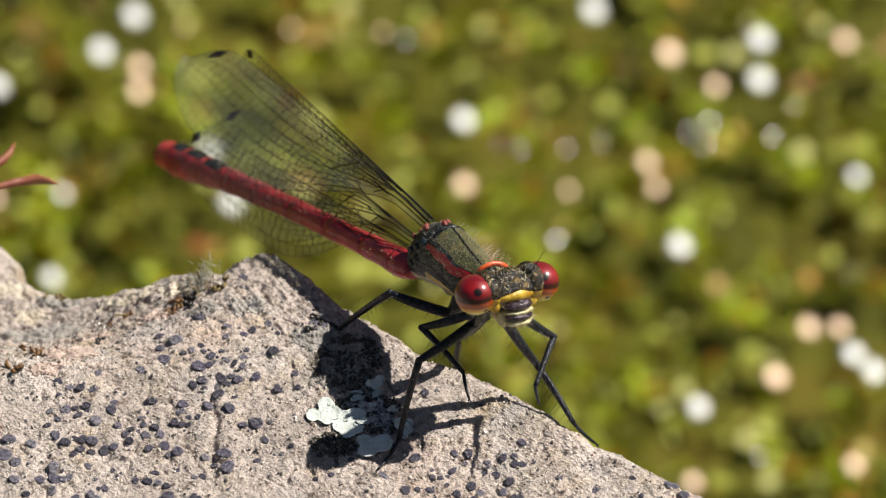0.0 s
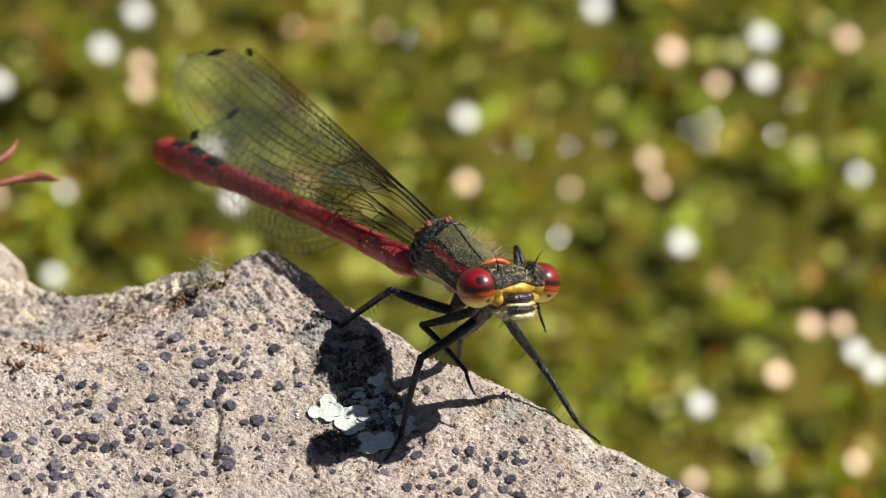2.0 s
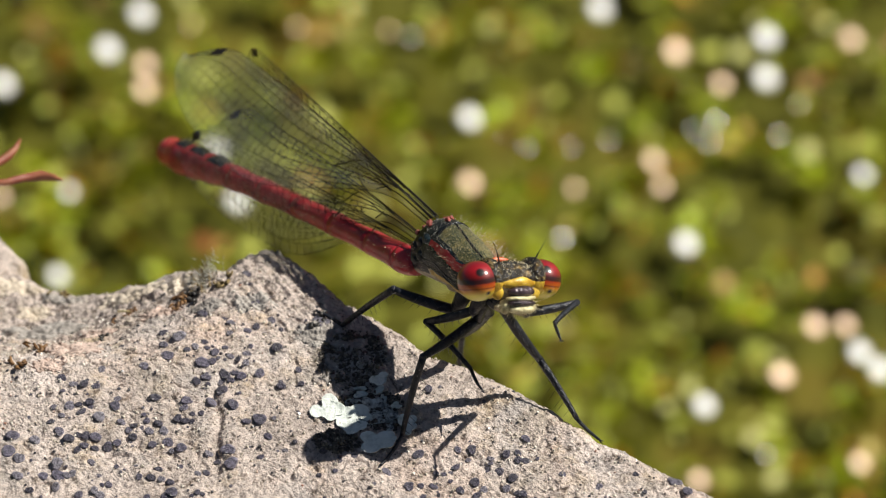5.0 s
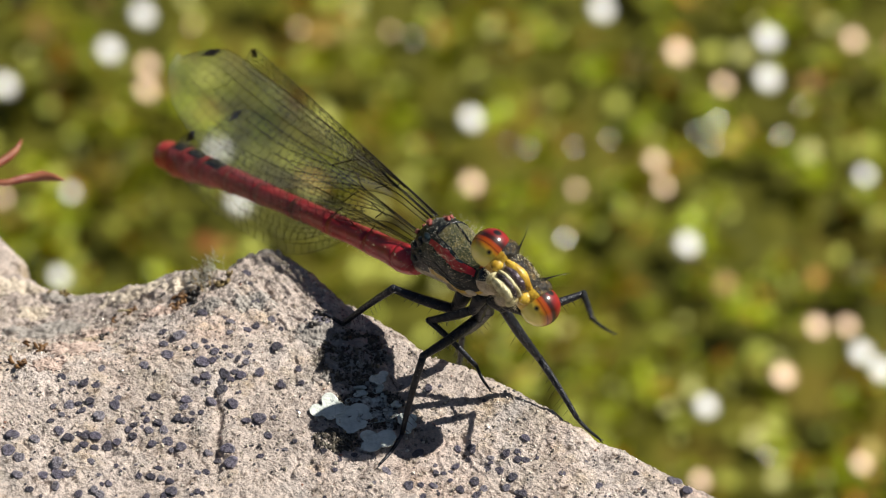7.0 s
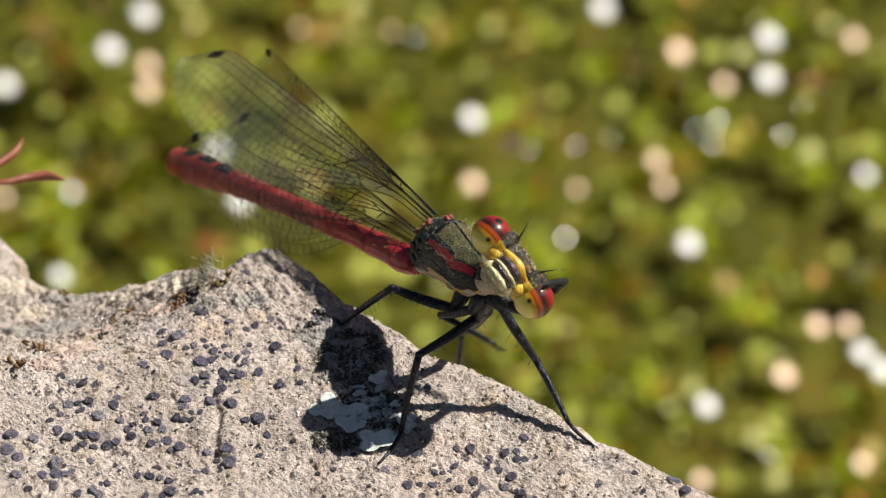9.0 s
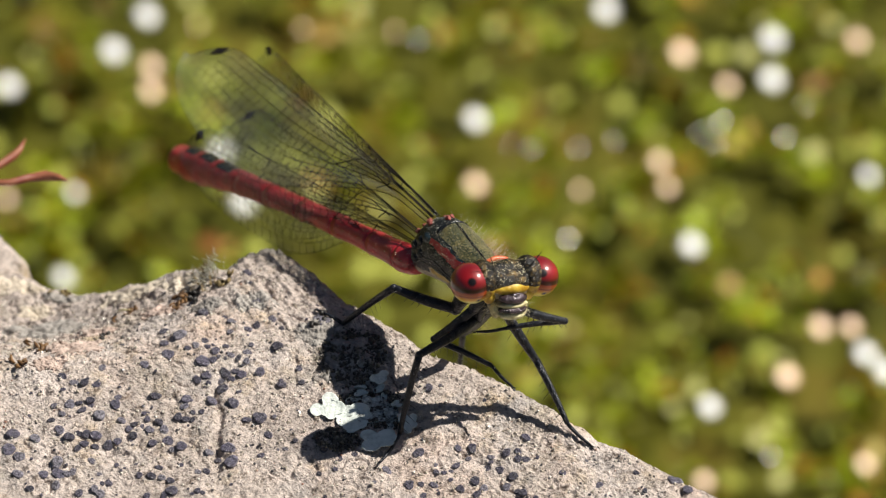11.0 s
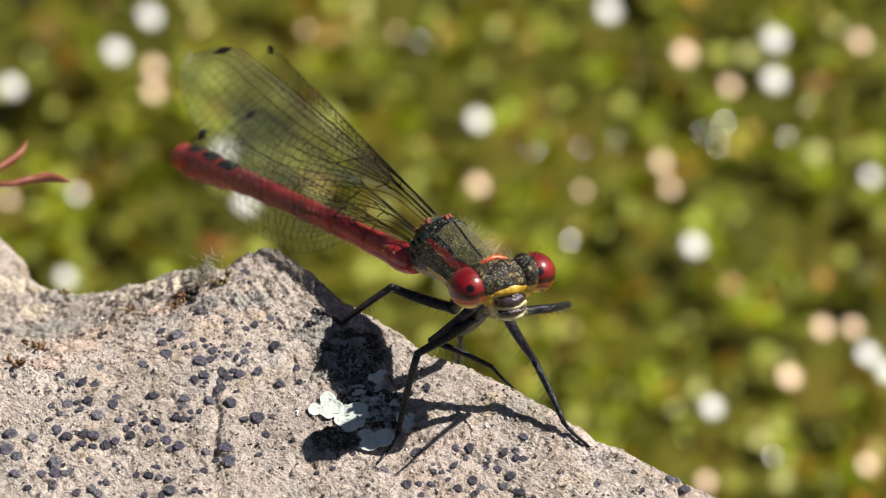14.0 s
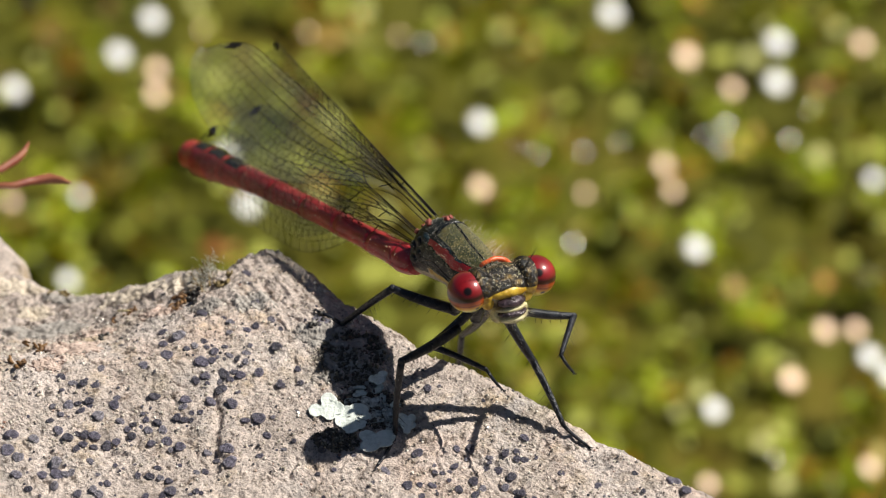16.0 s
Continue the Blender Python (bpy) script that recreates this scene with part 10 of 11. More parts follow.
def build_wing_meshes(L=20.0):
    lead, trail = wing_lines(L)
    nu, vs = 58, [0, 0.055, 0.13, 0.24, 0.36, 0.48, 0.60, 0.72, 0.86, 1.0]
    us = [0.0] + [1 - (1 - i / nu) ** 1.15 for i in range(1, nu + 1)]

    def at(u, v):
        a, b = lead(u), trail(u)
        ridge = 0.05 * math.sin(v * 3 * math.pi) * (1 - 0.8 * u)
        bend = 0.5 * (u * u) * (v - 0.4)
        return Vector((u * L, a + (b - a) * v, ridge + bend)) * MM

    bm = bmesh.new()
    fine = [k / 24 for k in range(25)]
    grid = [[bm.verts.new(at(u, v)) for v in fine] for u in us]
    for i in range(len(us) - 1):
        for j in range(24):
            bm.faces.new((grid[i][j], grid[i + 1][j], grid[i + 1][j + 1], grid[i][j + 1]))
    membrane = bpy.data.meshes.new("wing")
    bm.normal_update()
    bm.to_mesh(membrane)
    bm.free()
    # veins: long ones that fan out from the base, short ones between them
    verts, faces = [], []

    def line(pts, r0, r1):
        n = len(verts)
        for i, p in enumerate(pts):
            d = (pts[min(i + 1, len(pts) - 1)] - pts[max(i - 1, 0)]).normalized()
            u = d.cross(Vector((0, 0, 1))).normalized()
            w = u.cross(d)
            r = r0 + (r1 - r0) * i / max(1, len(pts) - 1)
            for q in (u, w, -u, -w):
                verts.append(p + q * r)
        for i in range(len(pts) - 1):
            for k in range(4):
                j = (k + 1) % 4
                faces.append((n + 4 * i + k, n + 4 * i + j, n + 4 * i + 4 + j, n + 4 * i + 4 + k))

    rnd = random.Random(3)
    start = [0, 0.12, 0.0, 0.17, 0.20, 0.0, 0.24, 0.28, 0.22, 0.0]
    for j, v in enumerate(vs):
        pts = [at(u, v) for u in us if u >= start[j]]
        thick = 0.036 if j == 0 else 0.026 if j in (1, 2, 3, 5) else 0.018
        line(pts, thick * MM, thick * 0.30 * MM)
    for j in range(len(vs) - 1):
        step = 0.030 if j > 0 else 0.036
        u = max(0.30 if j < 4 else 0.14 + 0.02 * j, start[j], start[j + 1]) + rnd.uniform(0, step)
        if j == 0:
            first = [0.13, 0.34]
            for q in first:
                line([at(q, vs[0]), at(q + 0.004, vs[1]), at(q + 0.004, vs[2])], 0.03 * MM, 0.03 * MM)
            u = 0.37
        while u < 0.985:
            sl = rnd.uniform(-0.004, 0.010)
            line([at(u, vs[j]), at(min(0.995, u + sl), vs[j + 1])], (0.020 - 0.011 * u) * MM, (0.020 - 0.011 * u) * MM)
            u += step * rnd.uniform(0.8, 1.2)
    # the oblique veins near the base
    for (ua, va), (ub, vb) in (((0.16, 0.60), (0.24, 0.24)), ((0.30, 0.13), (0.36, 0.48)), ((0.22, 1.0), (0.28, 0.48)), ((0.18, 0.36), (0.2, 0.86))):
        line([at(ua + (ub - ua) * k / 6, va + (vb - va) * k / 6) for k in range(7)], 0.03 * MM, 0.03 * MM)
    veins = bpy.data.meshes.new("venation")
    veins.from_pydata(verts, [], faces)
    # dark cell near the tip
    bm = bmesh.new()
    u0, u1 = 0.909, 0.940
    top = [bm.verts.new(at(u, v) + Vector((0, 0, 0.03 * MM))) for u, v in ((u0, 0.0), (u1, 0.0), (u1 + 0.006, 0.17), (u0 + 0.006, 0.13))]
    low = [bm.verts.new(v.co - Vector((0, 0, 0.06 * MM))) for v in top]
    bm.faces.new(top)
    bm.faces.new(low[::-1])
    for k in range(4):
        j = (k + 1) % 4
        bm.faces.new((top[j], top[k], low[k], low[j]))
    spot = bpy.data.meshes.new("wing_spot")
    bm.to_mesh(spot)
    bm.free()
    return membrane, veins, spot


def build_wings(fly):
    membrane, veins, spot = build_wing_meshes()
    out = []
    for rows in (WING_FAR_FORE, WING_FAR_HIND, WING_NEAR_FORE, WING_NEAR_HIND):
        w = data_object("wing", membrane, M_WING, fly, "clear smoky wing with a net of dark veins")
        w.matrix_basis = rows[0][1]
        data_object("venation", veins, M_VEIN, w, "dark wing veins", smooth=False)
        data_object("wing_spot", spot, M_VEIN, w, "dark spot near the wing tip", smooth=False)
        out.append(w)
    return out


def limb(length, r0, r1, bulge=0.15, bend=0.0, sides=10):
    bm = bmesh.new()
    n = 9
    pts = [Vector((length * i / n, 0, bend * length * math.sin(math.pi * i / n))) for i in range(n + 1)]
    rad = [(r0 + (r1 - r0) * i / n) * (1 + bulge * math.sin(math.pi * i / n)) for i in range(n + 1)]
    tube(bm, pts, rad, sides)
    return bm


def bristles(length, r, count, size, rnd, rows=(-1, 1)):
    roots, tips = [], []
    for s in rows:
        for i in range(count):
            u = (i + 0.5 + rnd.uniform(-0.25, 0.25)) / count
            p = Vector((u * length, s * r * 0.6, r * 0.7))
            d = Vector((0.45, s * rnd.uniform(0.5, 1.0), 0.8 + rnd.uniform(-0.2, 0.2))).normalized()
            roots.append(p)
            tips.append(p + d * size * rnd.uniform(0.7, 1.15) * (0.6 + 0.4 * math.sin(math.pi * u)))
    return roots, tips


def build_leg(fly, name, lengths, poses, thick, seed):
    """A leg: the thigh carries the shin and the foot."""
    rnd = random.Random(seed)
    a, b, c = lengths
    hip = poses[0].translation
    root = Vector((min(max(hip.x + 0.0009, 0.0006), 0.0028), hip.y * 0.45, -0.0008))
    bm = bmesh.new()
    tube(bm, [root, (root + hip) / 2 + Vector((0, 0, -0.0001)), hip], [thick * 2.0, thick * 1.5, thick * 1.15], 10)
    ellipsoid(bm, hip, (thick * 1.2,) * 3, 8, 12)
    part("hip", bm, M_LEG, fly, "short black hip joint")
    femur = part(name, limb(a, thick, thick * 0.72, 0.18, 0.02), M_LEG, fly, "black spiny leg", poses[0])
    tagged(data_object("bristles", hair_mesh(*bristles(a, thick * 0.8, 7, 0.62 * MM, rnd), 0.019 * MM), M_BRISTLE, femur), kind="stuff")
    bm = limb(b, thick * 0.76, thick * 0.50, 0.05, -0.015)
    ellipsoid(bm, (0, 0, 0), (thick * 0.8,) * 3, 8, 10)
    part("shin", bm, M_LEG, femur, "", poses[1])
    tib = femur.children[-1]
    me = hair_mesh(*bristles(b, thick * 0.5, 9, 0.60 * MM, rnd), 0.017 * MM)
    tagged(data_object("shin_bristles", me, M_BRISTLE, femur, pose_in=poses[1]), kind="stuff")
    brs = femur.children[-1]
    bm = limb(c, thick * 0.40, thick * 0.26, 0.1, 0.04)
    for s in (-1, 1):
        tube(bm, [Vector((c, 0, 0)), Vector((c * 1.10, s * 0.05 * MM, 0.02 * MM)), Vector((c * 1.18, s * 0.10 * MM, -0.06 * MM))], [thick * 0.2, thick * 0.15, thick * 0.04], 5)
    for u in (0.35, 0.68):
        ellipsoid(bm, (u * c, 0, 0.04 * c * math.sin(math.pi * u)), (thick * 0.42, thick * 0.36, thick * 0.36), 6, 8)
    foot = part("foot", bm, M_LEG, femur, "", poses[2])
    return femur, tib, brs, foot


def build_legs(fly):
    made = {}
    for key, name, rows, lens, thick, seed in (
            ("far", "front_leg", (FORE_FAR, FORE_FAR_TIBIA, FORE_FAR_TARSUS), (2.45 * MM, 2.75 * MM, 1.35 * MM), 0.205 * MM, 1),
            ("near", "front_leg", (FORE_NEAR, FORE_NEAR_TIBIA, FORE_NEAR_TARSUS), (2.7 * MM, 3.1 * MM, 1.5 * MM), 0.215 * MM, 2),
            ("mid", "middle_leg", (MID_NEAR, MID_NEAR_TIBIA, MID_NEAR_TARSUS), (3.63 * MM, 4.15 * MM, 2.14 * MM), 0.235 * MM, 3),
            ("mid_far", "middle_leg", (MID_FAR, MID_FAR_TIBIA, MID_FAR_TARSUS), MID_FAR_LENGTHS, 0.235 * MM, 4)):
        made[key] = (build_leg(fly, name, lens, [r[0][1] for r in rows], thick, seed), rows)
    for name, (lens, *poses), thick, seed in (("hind_leg", HIND_NEAR, 0.25 * MM, 5), ("hind_leg", HIND_FAR, 0.2 * MM, 6)):
        build_leg(fly, name, lens, poses, thick, seed)
    return made


def build_head(fly):
    """The head: x forward, y to its left, z up, with the neck at the origin."""

    def skull_slot(v):
        v = v / MM
        if v.z < -0.25 and v.x < 0.9:
            return 2
        return 1 if v.z < 0.02 and v.x > 0.1 else 0

    bm = bmesh.new()
    ellipsoid(bm, Vector((1.17, 0, 0.36)) * MM, Vector((0.98, 1.52, 0.88)) * MM, 24, 36, skull_slot)
    for v in bm.verts:
        v.co += Vector((0, 0, 1)) * noise.noise(v.co * 2200) * 0.00010
    head = part("head", bm, [M_CROWN, M_YELLOW, M_PALEBELLY], fly, "bronze-black and yellow damselfly head", HEAD[0][1])
    for s in (-1, 1):
        bm = bmesh.new()
        ellipsoid(bm, (0, 0, 0), Vector((1.00, 0.92, 0.93)) * MM, 28, 40)
        part("eye", bm, M_EYE, head, "glossy compound eye, red above and yellow below", pose(1.15 * MM, s * 1.75 * MM, 0.35 * MM, s * -8, 0, 0))
        bm = bmesh.new()
        ellipsoid(bm, Vector((1.17, s * 1.17, 0.47)) * MM, Vector((0.95, 0.66, 0.94)) * MM, 20, 26, lambda v: 1 if v.z < -0.0002 else 0)
        part("temple", bm, [M_CROWN, M_YELLOW], head)
        bm = bmesh.new()
        ellipsoid(bm, Vector((1.55, s * 0.80, 0.92)) * MM, Vector((0.17, 0.17, 0.14)) * MM, 8, 10)
        base = Vector((1.6, s * 0.82, 0.98))
        tube(bm, [base * MM, (base + Vector((0.12, s * 0.14, 0.28))) * MM, (base + Vector((0.25, s * 0.36, 0.75))) * MM, (base + Vector((0.32, s * 0.66, 1.25))) * MM],
             [0.075 * MM, 0.05 * MM, 0.022 * MM, 0.008 * MM], 6)
        part("antenna", bm, M_BLACK, head, "thin black antenna")
        bm = bmesh.new()
        ellipsoid(bm, Vector((1.72, s * 1.00, -0.14)) * MM, Vector((0.24, 0.30, 0.36)) * MM, 12, 16)
        part("cheek", bm, M_YELLOW, head)
    # the face, from the forehead down to the lip
    bm = bmesh.new()
    ellipsoid(bm, Vector((1.90, 0, 0.31)) * MM, Vector((0.37, 1.00, 0.31)) * MM, 18, 40)
    for v in bm.verts:
        y = v.co.y / MM
        v.co.x -= 0.13 * y * y * MM
        v.co.z += 0.05 * MM * math.cos(3.2 * y) * (1 if v.co.z > 0.28 * MM else 0.3) - 0.05 * MM
        v.co += Vector((1, 0, 0.6)) * noise.noise(v.co * 2000) * 0.04 * MM
    part("forehead", bm, M_YELLOW, head)
    for name, mat, x, z, rx, ry, rz in (("nose_plate", M_NOSE, 2.21, -0.10, 0.36, 0.72, 0.25), ("nose_stripe", M_CREAM, 2.18, -0.42, 0.34, 0.80, 0.17),
                                        ("lip_band", M_NOSE, 2.28, -0.63, 0.36, 0.74, 0.17), ("upper_lip", M_CREAM, 2.20, -0.90, 0.38, 0.72, 0.24)):
        bm = bmesh.new()
        vs = ellipsoid(bm, Vector((x, 0, z)) * MM, Vector((rx, ry, rz)) * MM, 16, 32)
        for v in vs:
            v.co.x -= 0.28 * (v.co.y / MM) ** 2 * MM * 0.55
            v.co += Vector((0.8, 0, 0.7)) * noise.noise(v.co * 2800 + Vector((z * 40, 0, 0))) * 0.055 * MM
        part(name, bm, mat, head)
    for s in (-1, 1):
        bm = bmesh.new()
        ellipsoid(bm, Vector((1.85, s * 0.68, -0.80)) * MM, Vector((0.36, 0.22, 0.36)) * MM, 10, 14)
        part("jaw", bm, M_CREAM, head)
        bm = bmesh.new()
        ellipsoid(bm, Vector((1.25, s * 0.34, -0.92)) * MM, Vector((0.62, 0.36, 0.22)) * MM, 12, 16)
        part("lower_lip", bm, M_PALEBELLY, head, "pale lower lip")
    for x, y, z in ((1.58, 0, 0.82), (1.28, -0.3, 0.95), (1.28, 0.3, 0.95)):
        bm = bmesh.new()
        ellipsoid(bm, Vector((x, y, z)) * MM, Vector((0.12, 0.12, 0.11)) * MM, 8, 12)
        part("simple_eye", bm, M_BLACK, head)
    rnd = random.Random(6)
    roots, tips = [], []
    for _ in range(1500):
        th, ph = rnd.uniform(0, 6.28), rnd.uniform(-1, 1)
        n = Vector((math.cos(th) * math.sqrt(1 - ph * ph), math.sin(th) * math.sqrt(1 - ph * ph), ph))
        if rnd.random() < 0.45:
            n.z, n.x = -abs(n.z) - 0.2, abs(n.x)
            n.normalize()
            c, r = Vector((1.6, 0, -0.5)), Vector((0.75, 0.85, 0.6))
        else:
            c, r = Vector((1.05, 0, 0.32)), Vector((0.85, 1.3, 0.7))
        p = c + Vector((n.x * r.x, n.y * r.y, n.z * r.z))
        roots.append(p * MM)
        tips.append((p + (n + Vector((rnd.gauss(0, .35), rnd.gauss(0, .35), rnd.gauss(0, .35)))) * rnd.uniform(0.12, 0.5)) * MM)
    # White grains on the head, part dust, part stand-in for sparkles.
    grains = []
    for _ in range(330):
        n = Vector((rnd.gauss(0.3, 1), rnd.gauss(0, 1), rnd.gauss(0.4, 1))).normalized()
        c, r = (Vector((1.15, 0, 0.36)), Vector((0.99, 1.53, 0.89))) if rnd.random() < 0.75 else (Vector((1.75, 0, -0.45)), Vector((0.72, 0.86, 0.62)))
        k = 1.01 + (rnd.uniform(0, 0.25) if rnd.random() < 0.2 else 0)
        grains.append((c + Vector((n.x * r.x, n.y * r.y, n.z * r.z)) * k) * MM)
    tagged(data_object("dust", dust_mesh(grains, rnd), M_DUST_SPARKLE, head, "pale dust grains that double as sparkles"), kind="stuff")
    bumps = []
    for _ in range(95):
        y, x = rnd.gauss(0, 0.62), rnd.uniform(1.15, 2.05)
        q = max(0.0, 1 - ((x - 1.17) / 0.98) ** 2 - (y / 1.52) ** 2)
        bumps.append(Vector((x, y, 0.36 + 0.90 * math.sqrt(q))) * MM)
    tagged(data_object("crown_grains", dust_mesh(bumps, rnd, 2.1), M_HAIR, head, "golden grains on the crown"), kind="stuff")
    tagged(data_object("face_hair", hair_mesh(roots, tips, 0.0045 * MM), M_HAIR, head, "short pale face hair"), kind="stuff")
    return head


fly = thing("damselfly", BODY, "red damselfly with bronze thorax perched on the rock", "damselfly")
build_thorax(fly)
abdomen = build_abdomen(fly)
wings = build_wings(fly)
legs = build_legs(fly)
head = build_head(fly)


# ---- lichens and litter on the rock ----
def plate_mesh(lobes, seed):
    """A thin leafy plate of unit size with rounded lobes round its rim, the edges curled up a little."""
    rnd = random.Random(seed)
    n, turn = 110, rnd.uniform(0, 6.28)
    step = 2 * math.pi / lobes
    core = rnd.uniform(0.44, 0.54)
    rounds = []
    for i in range(lobes):
        ang = turn + step * (i + rnd.uniform(-0.38, 0.38))
        r = rnd.uniform(0.24, 0.46)
        d = min(rnd.uniform(0.40, 0.80), math.sqrt(core * core + r * r))
        rounds.append((ang, d, r))
        if rnd.random() < 0.6:
            rounds.append((ang + rnd.choice((-1, 1)) * rnd.uniform(0.35, 0.55), d * rnd.uniform(0.9, 1.0), r * rnd.uniform(0.5, 0.75)))

    def rim(a):
        out = core
        for ang, d, r in rounds:
            off = d * math.sin(a - ang)
            if abs(off) < r and math.cos(a - ang) > 0:
                out = max(out, d * math.cos(a - ang) + math.sqrt(r * r - off * off))
        return out * (1 + 0.012 * math.sin(23 * a))

    bm = bmesh.new()
    rows = []
    for r, z in ((0.03, 0.30), (0.35, 0.34), (0.62, 0.40), (0.82, 0.52), (0.94, 0.66), (1.0, 0.62), (0.97, 0.46), (0.6, 0.05)):
        rows.append([])
        for k in range(n):
            a = 2 * math.pi * k / n
            q = r * (1 + (rim(a) - 1) * r)
            bumps = 0.16 * noise.noise(Vector((2.4 * q * math.cos(a), 2.4 * q * math.sin(a), seed * 3.7))) + 0.20 * r * r * math.sin(lobes * a * 0.5 + turn)
            rows[-1].append(bm.verts.new((q * math.cos(a), q * math.sin(a), z + bumps)))
    for i in range(len(rows) - 1):
        for k in range(n):
            j = (k + 1) % n
            bm.faces.new((rows[i][k], rows[i + 1][k], rows[i + 1][j], rows[i][j]))
    bm.faces.new(rows[0])
    bm.faces.new(rows[-1][::-1])
    me = bpy.data.meshes.new("plate")
    bm.normal_update()
    bm.to_mesh(me)
    bm.free()
    return me


def build_lichen():
    base = thing("lichen", on_rock(-1.5, -1.6), "pale grey-green leafy lichen rosette on the rock", "lichen")
    inv = base.matrix_basis.inverted()
    rnd = random.Random(9)
    for i, (a, b, ra, rb, lobes) in enumerate(PLATES_INNER + PLATES_FRESH):
        is_inner = i < len(PLATES_INNER)
        m = on_rock(a, b, 0.0 if is_inner else 0.05 + 0.02 * (i % 3), 0, False) @ pose(0, 0, 0, rnd.uniform(-6, 6), rnd.uniform(-6, 6), 0)
        data_object("plate", plate_mesh(lobes, i), M_INNERLICHEN if is_inner else M_LICHEN, base, "grey mottled inner plate" if is_inner else "",
                    pose_in=inv @ m @ Matrix.Diagonal((ra * (1.5 if is_inner else 1.25) * MM, rb * (1.5 if is_inner else 1.25) * MM, 0.23 * MM, 1)))


def disc_mesh(seed):
    rnd = random.Random(seed)
    ph = rnd.uniform(0, 6.28)
    n = 16
    bm = bmesh.new()
    rows = []
    amp = [rnd.uniform(0.03, 0.16), rnd.uniform(0.02, 0.12), rnd.uniform(0, 0.08)]
    for r, z in ((0.22, 0.66), (0.58, 0.66), (0.84, 0.62), (1.0, 0.36), (0.92, -0.3)):
        rows.append([])
        for k in range(n):
            ang = 2 * math.pi * k / n
            q = r * (1 + amp[0] * math.sin(2 * ang + ph) + amp[1] * math.sin(3 * ang + 2 * ph) + amp[2] * math.sin(5 * ang + 3 * ph) + rnd.uniform(-0.03, 0.03))
            rows[-1].append(bm.verts.new((q * math.cos(ang), q * math.sin(ang), z + rnd.uniform(-0.09, 0.09))))
    for i in range(4):
        for k in range(n):
            j = (k + 1) % n
            bm.faces.new((rows[i][k], rows[i + 1][k], rows[i + 1][j], rows[i][j]))
    bm.faces.new(rows[0])
    me = bpy.data.meshes.new("fruiting_disc")
    bm.normal_update()
    bm.to_mesh(me)
    bm.free()
    return me


def build_discs():
    base = thing("black_lichen", on_rock(-10, -2), "scattered blue-black button lichen discs on the rock", "lichen")
    inv = base.matrix_basis.inverted()
    rnd = random.Random(21)
    meshes = [disc_mesh(i) for i in range(8)]
    spots = DISCS_A + DISCS_B + DISCS_C + DISCS_D + DISCS_E + DISCS_F
    tries = 0
    while len(spots) < 290 and tries < 20000:
        tries += 1
        if rnd.random() < 0.7:
            ca, cb = rnd.choice(spots)[:2]
            a, b = ca + rnd.gauss(0, 1.0), cb + rnd.gauss(0, 0.9)
        else:
            a, b = rnd.uniform(-19.5, 12), rnd.uniform(-9.5, 4.5)
        r = rnd.choice((0.06, 0.07, 0.08, 0.10, 0.13))
        if b > rock_edge(a) - 1.2 or b < -9.5 or a < -20 or (-4.6 < a < 1.4 and -4.4 < b < 2):
            continue
        if all((a - x) ** 2 + (b - y) ** 2 > (0.82 * (r + q)) ** 2 for x, y, q in spots):
            spots.append((a, b, r))
    for a, b, r in spots:
        m = on_rock(a, b, 0.0, rnd.uniform(0, 360)) @ pose(0, 0, 0, rnd.uniform(-9, 9), rnd.uniform(-9, 9), 0)
        data_object("fruiting_disc", meshes[rnd.randrange(8)], M_DISC, base, pose_in=inv @ m @ Matrix.Diagonal((r * MM, r * MM * rnd.uniform(0.85, 1.05), r * MM * rnd.uniform(0.45, 0.8), 1)))


def build_grit():
    """Loose sand grains over the rock's top."""
    rnd = random.Random(31)
    verts, faces = [], []
    a = np.array([rnd.uniform(-20, 14.5) for _ in range(6000)])
    e = np.array([-rnd.uniform(0, 1) ** 1.0 * 16 for _ in range(6000)])
    b = rock_edge(a) + e
    z = rock_z(a, b)
    for x, y, h in zip(a, b, z):
        r = 0.035 + 0.075 * rnd.random() ** 3
        n = len(verts)
        q = Euler((rnd.uniform(0, 6), rnd.uniform(0, 6), rnd.uniform(0, 6))).to_matrix()
        for p in ((1, 0, 0), (-1, 0.1, 0), (0, 1, 0.1), (0.1, -1, 0), (0, 0, 1), (0, 0, -1)):
            v = q @ Vector(p) * r * rnd.uniform(0.7, 1.2)
            verts.append((Vector((x, y, h + r * 0.25)) + v) * MM)
        for f in ((0, 2, 4), (2, 1, 4), (1, 3, 4), (3, 0, 4), (2, 0, 5), (1, 2, 5), (3, 1, 5), (0, 3, 5)):
            faces.append([n + k for k in f])
    me = bpy.data.meshes.new("grit")
    me.from_pydata(verts, [], faces)
    ob = data_object("grit", me, M_GRIT, smooth=False)
    ob.matrix_basis = ROCK
    tagged(ob, "loose pale sand grains on the rock", "sand", kind="stuff")


def make_grit_material():
    m = Mat("sand_grain", 0.28, spec=0.6)
    m.colour(m.ramp(m.random(island=True), [(0.0, (0.05, 0.05, 0.06)), (0.16, (0.09, 0.085, 0.09)), (0.22, (0.36, 0.31, 0.25)), (0.65, (0.56, 0.50, 0.42)), (0.93, (0.80, 0.75, 0.68)), (1.0, (0.30, 0.14, 0.09))]))
    return m.m


M_GRIT = make_grit_material()


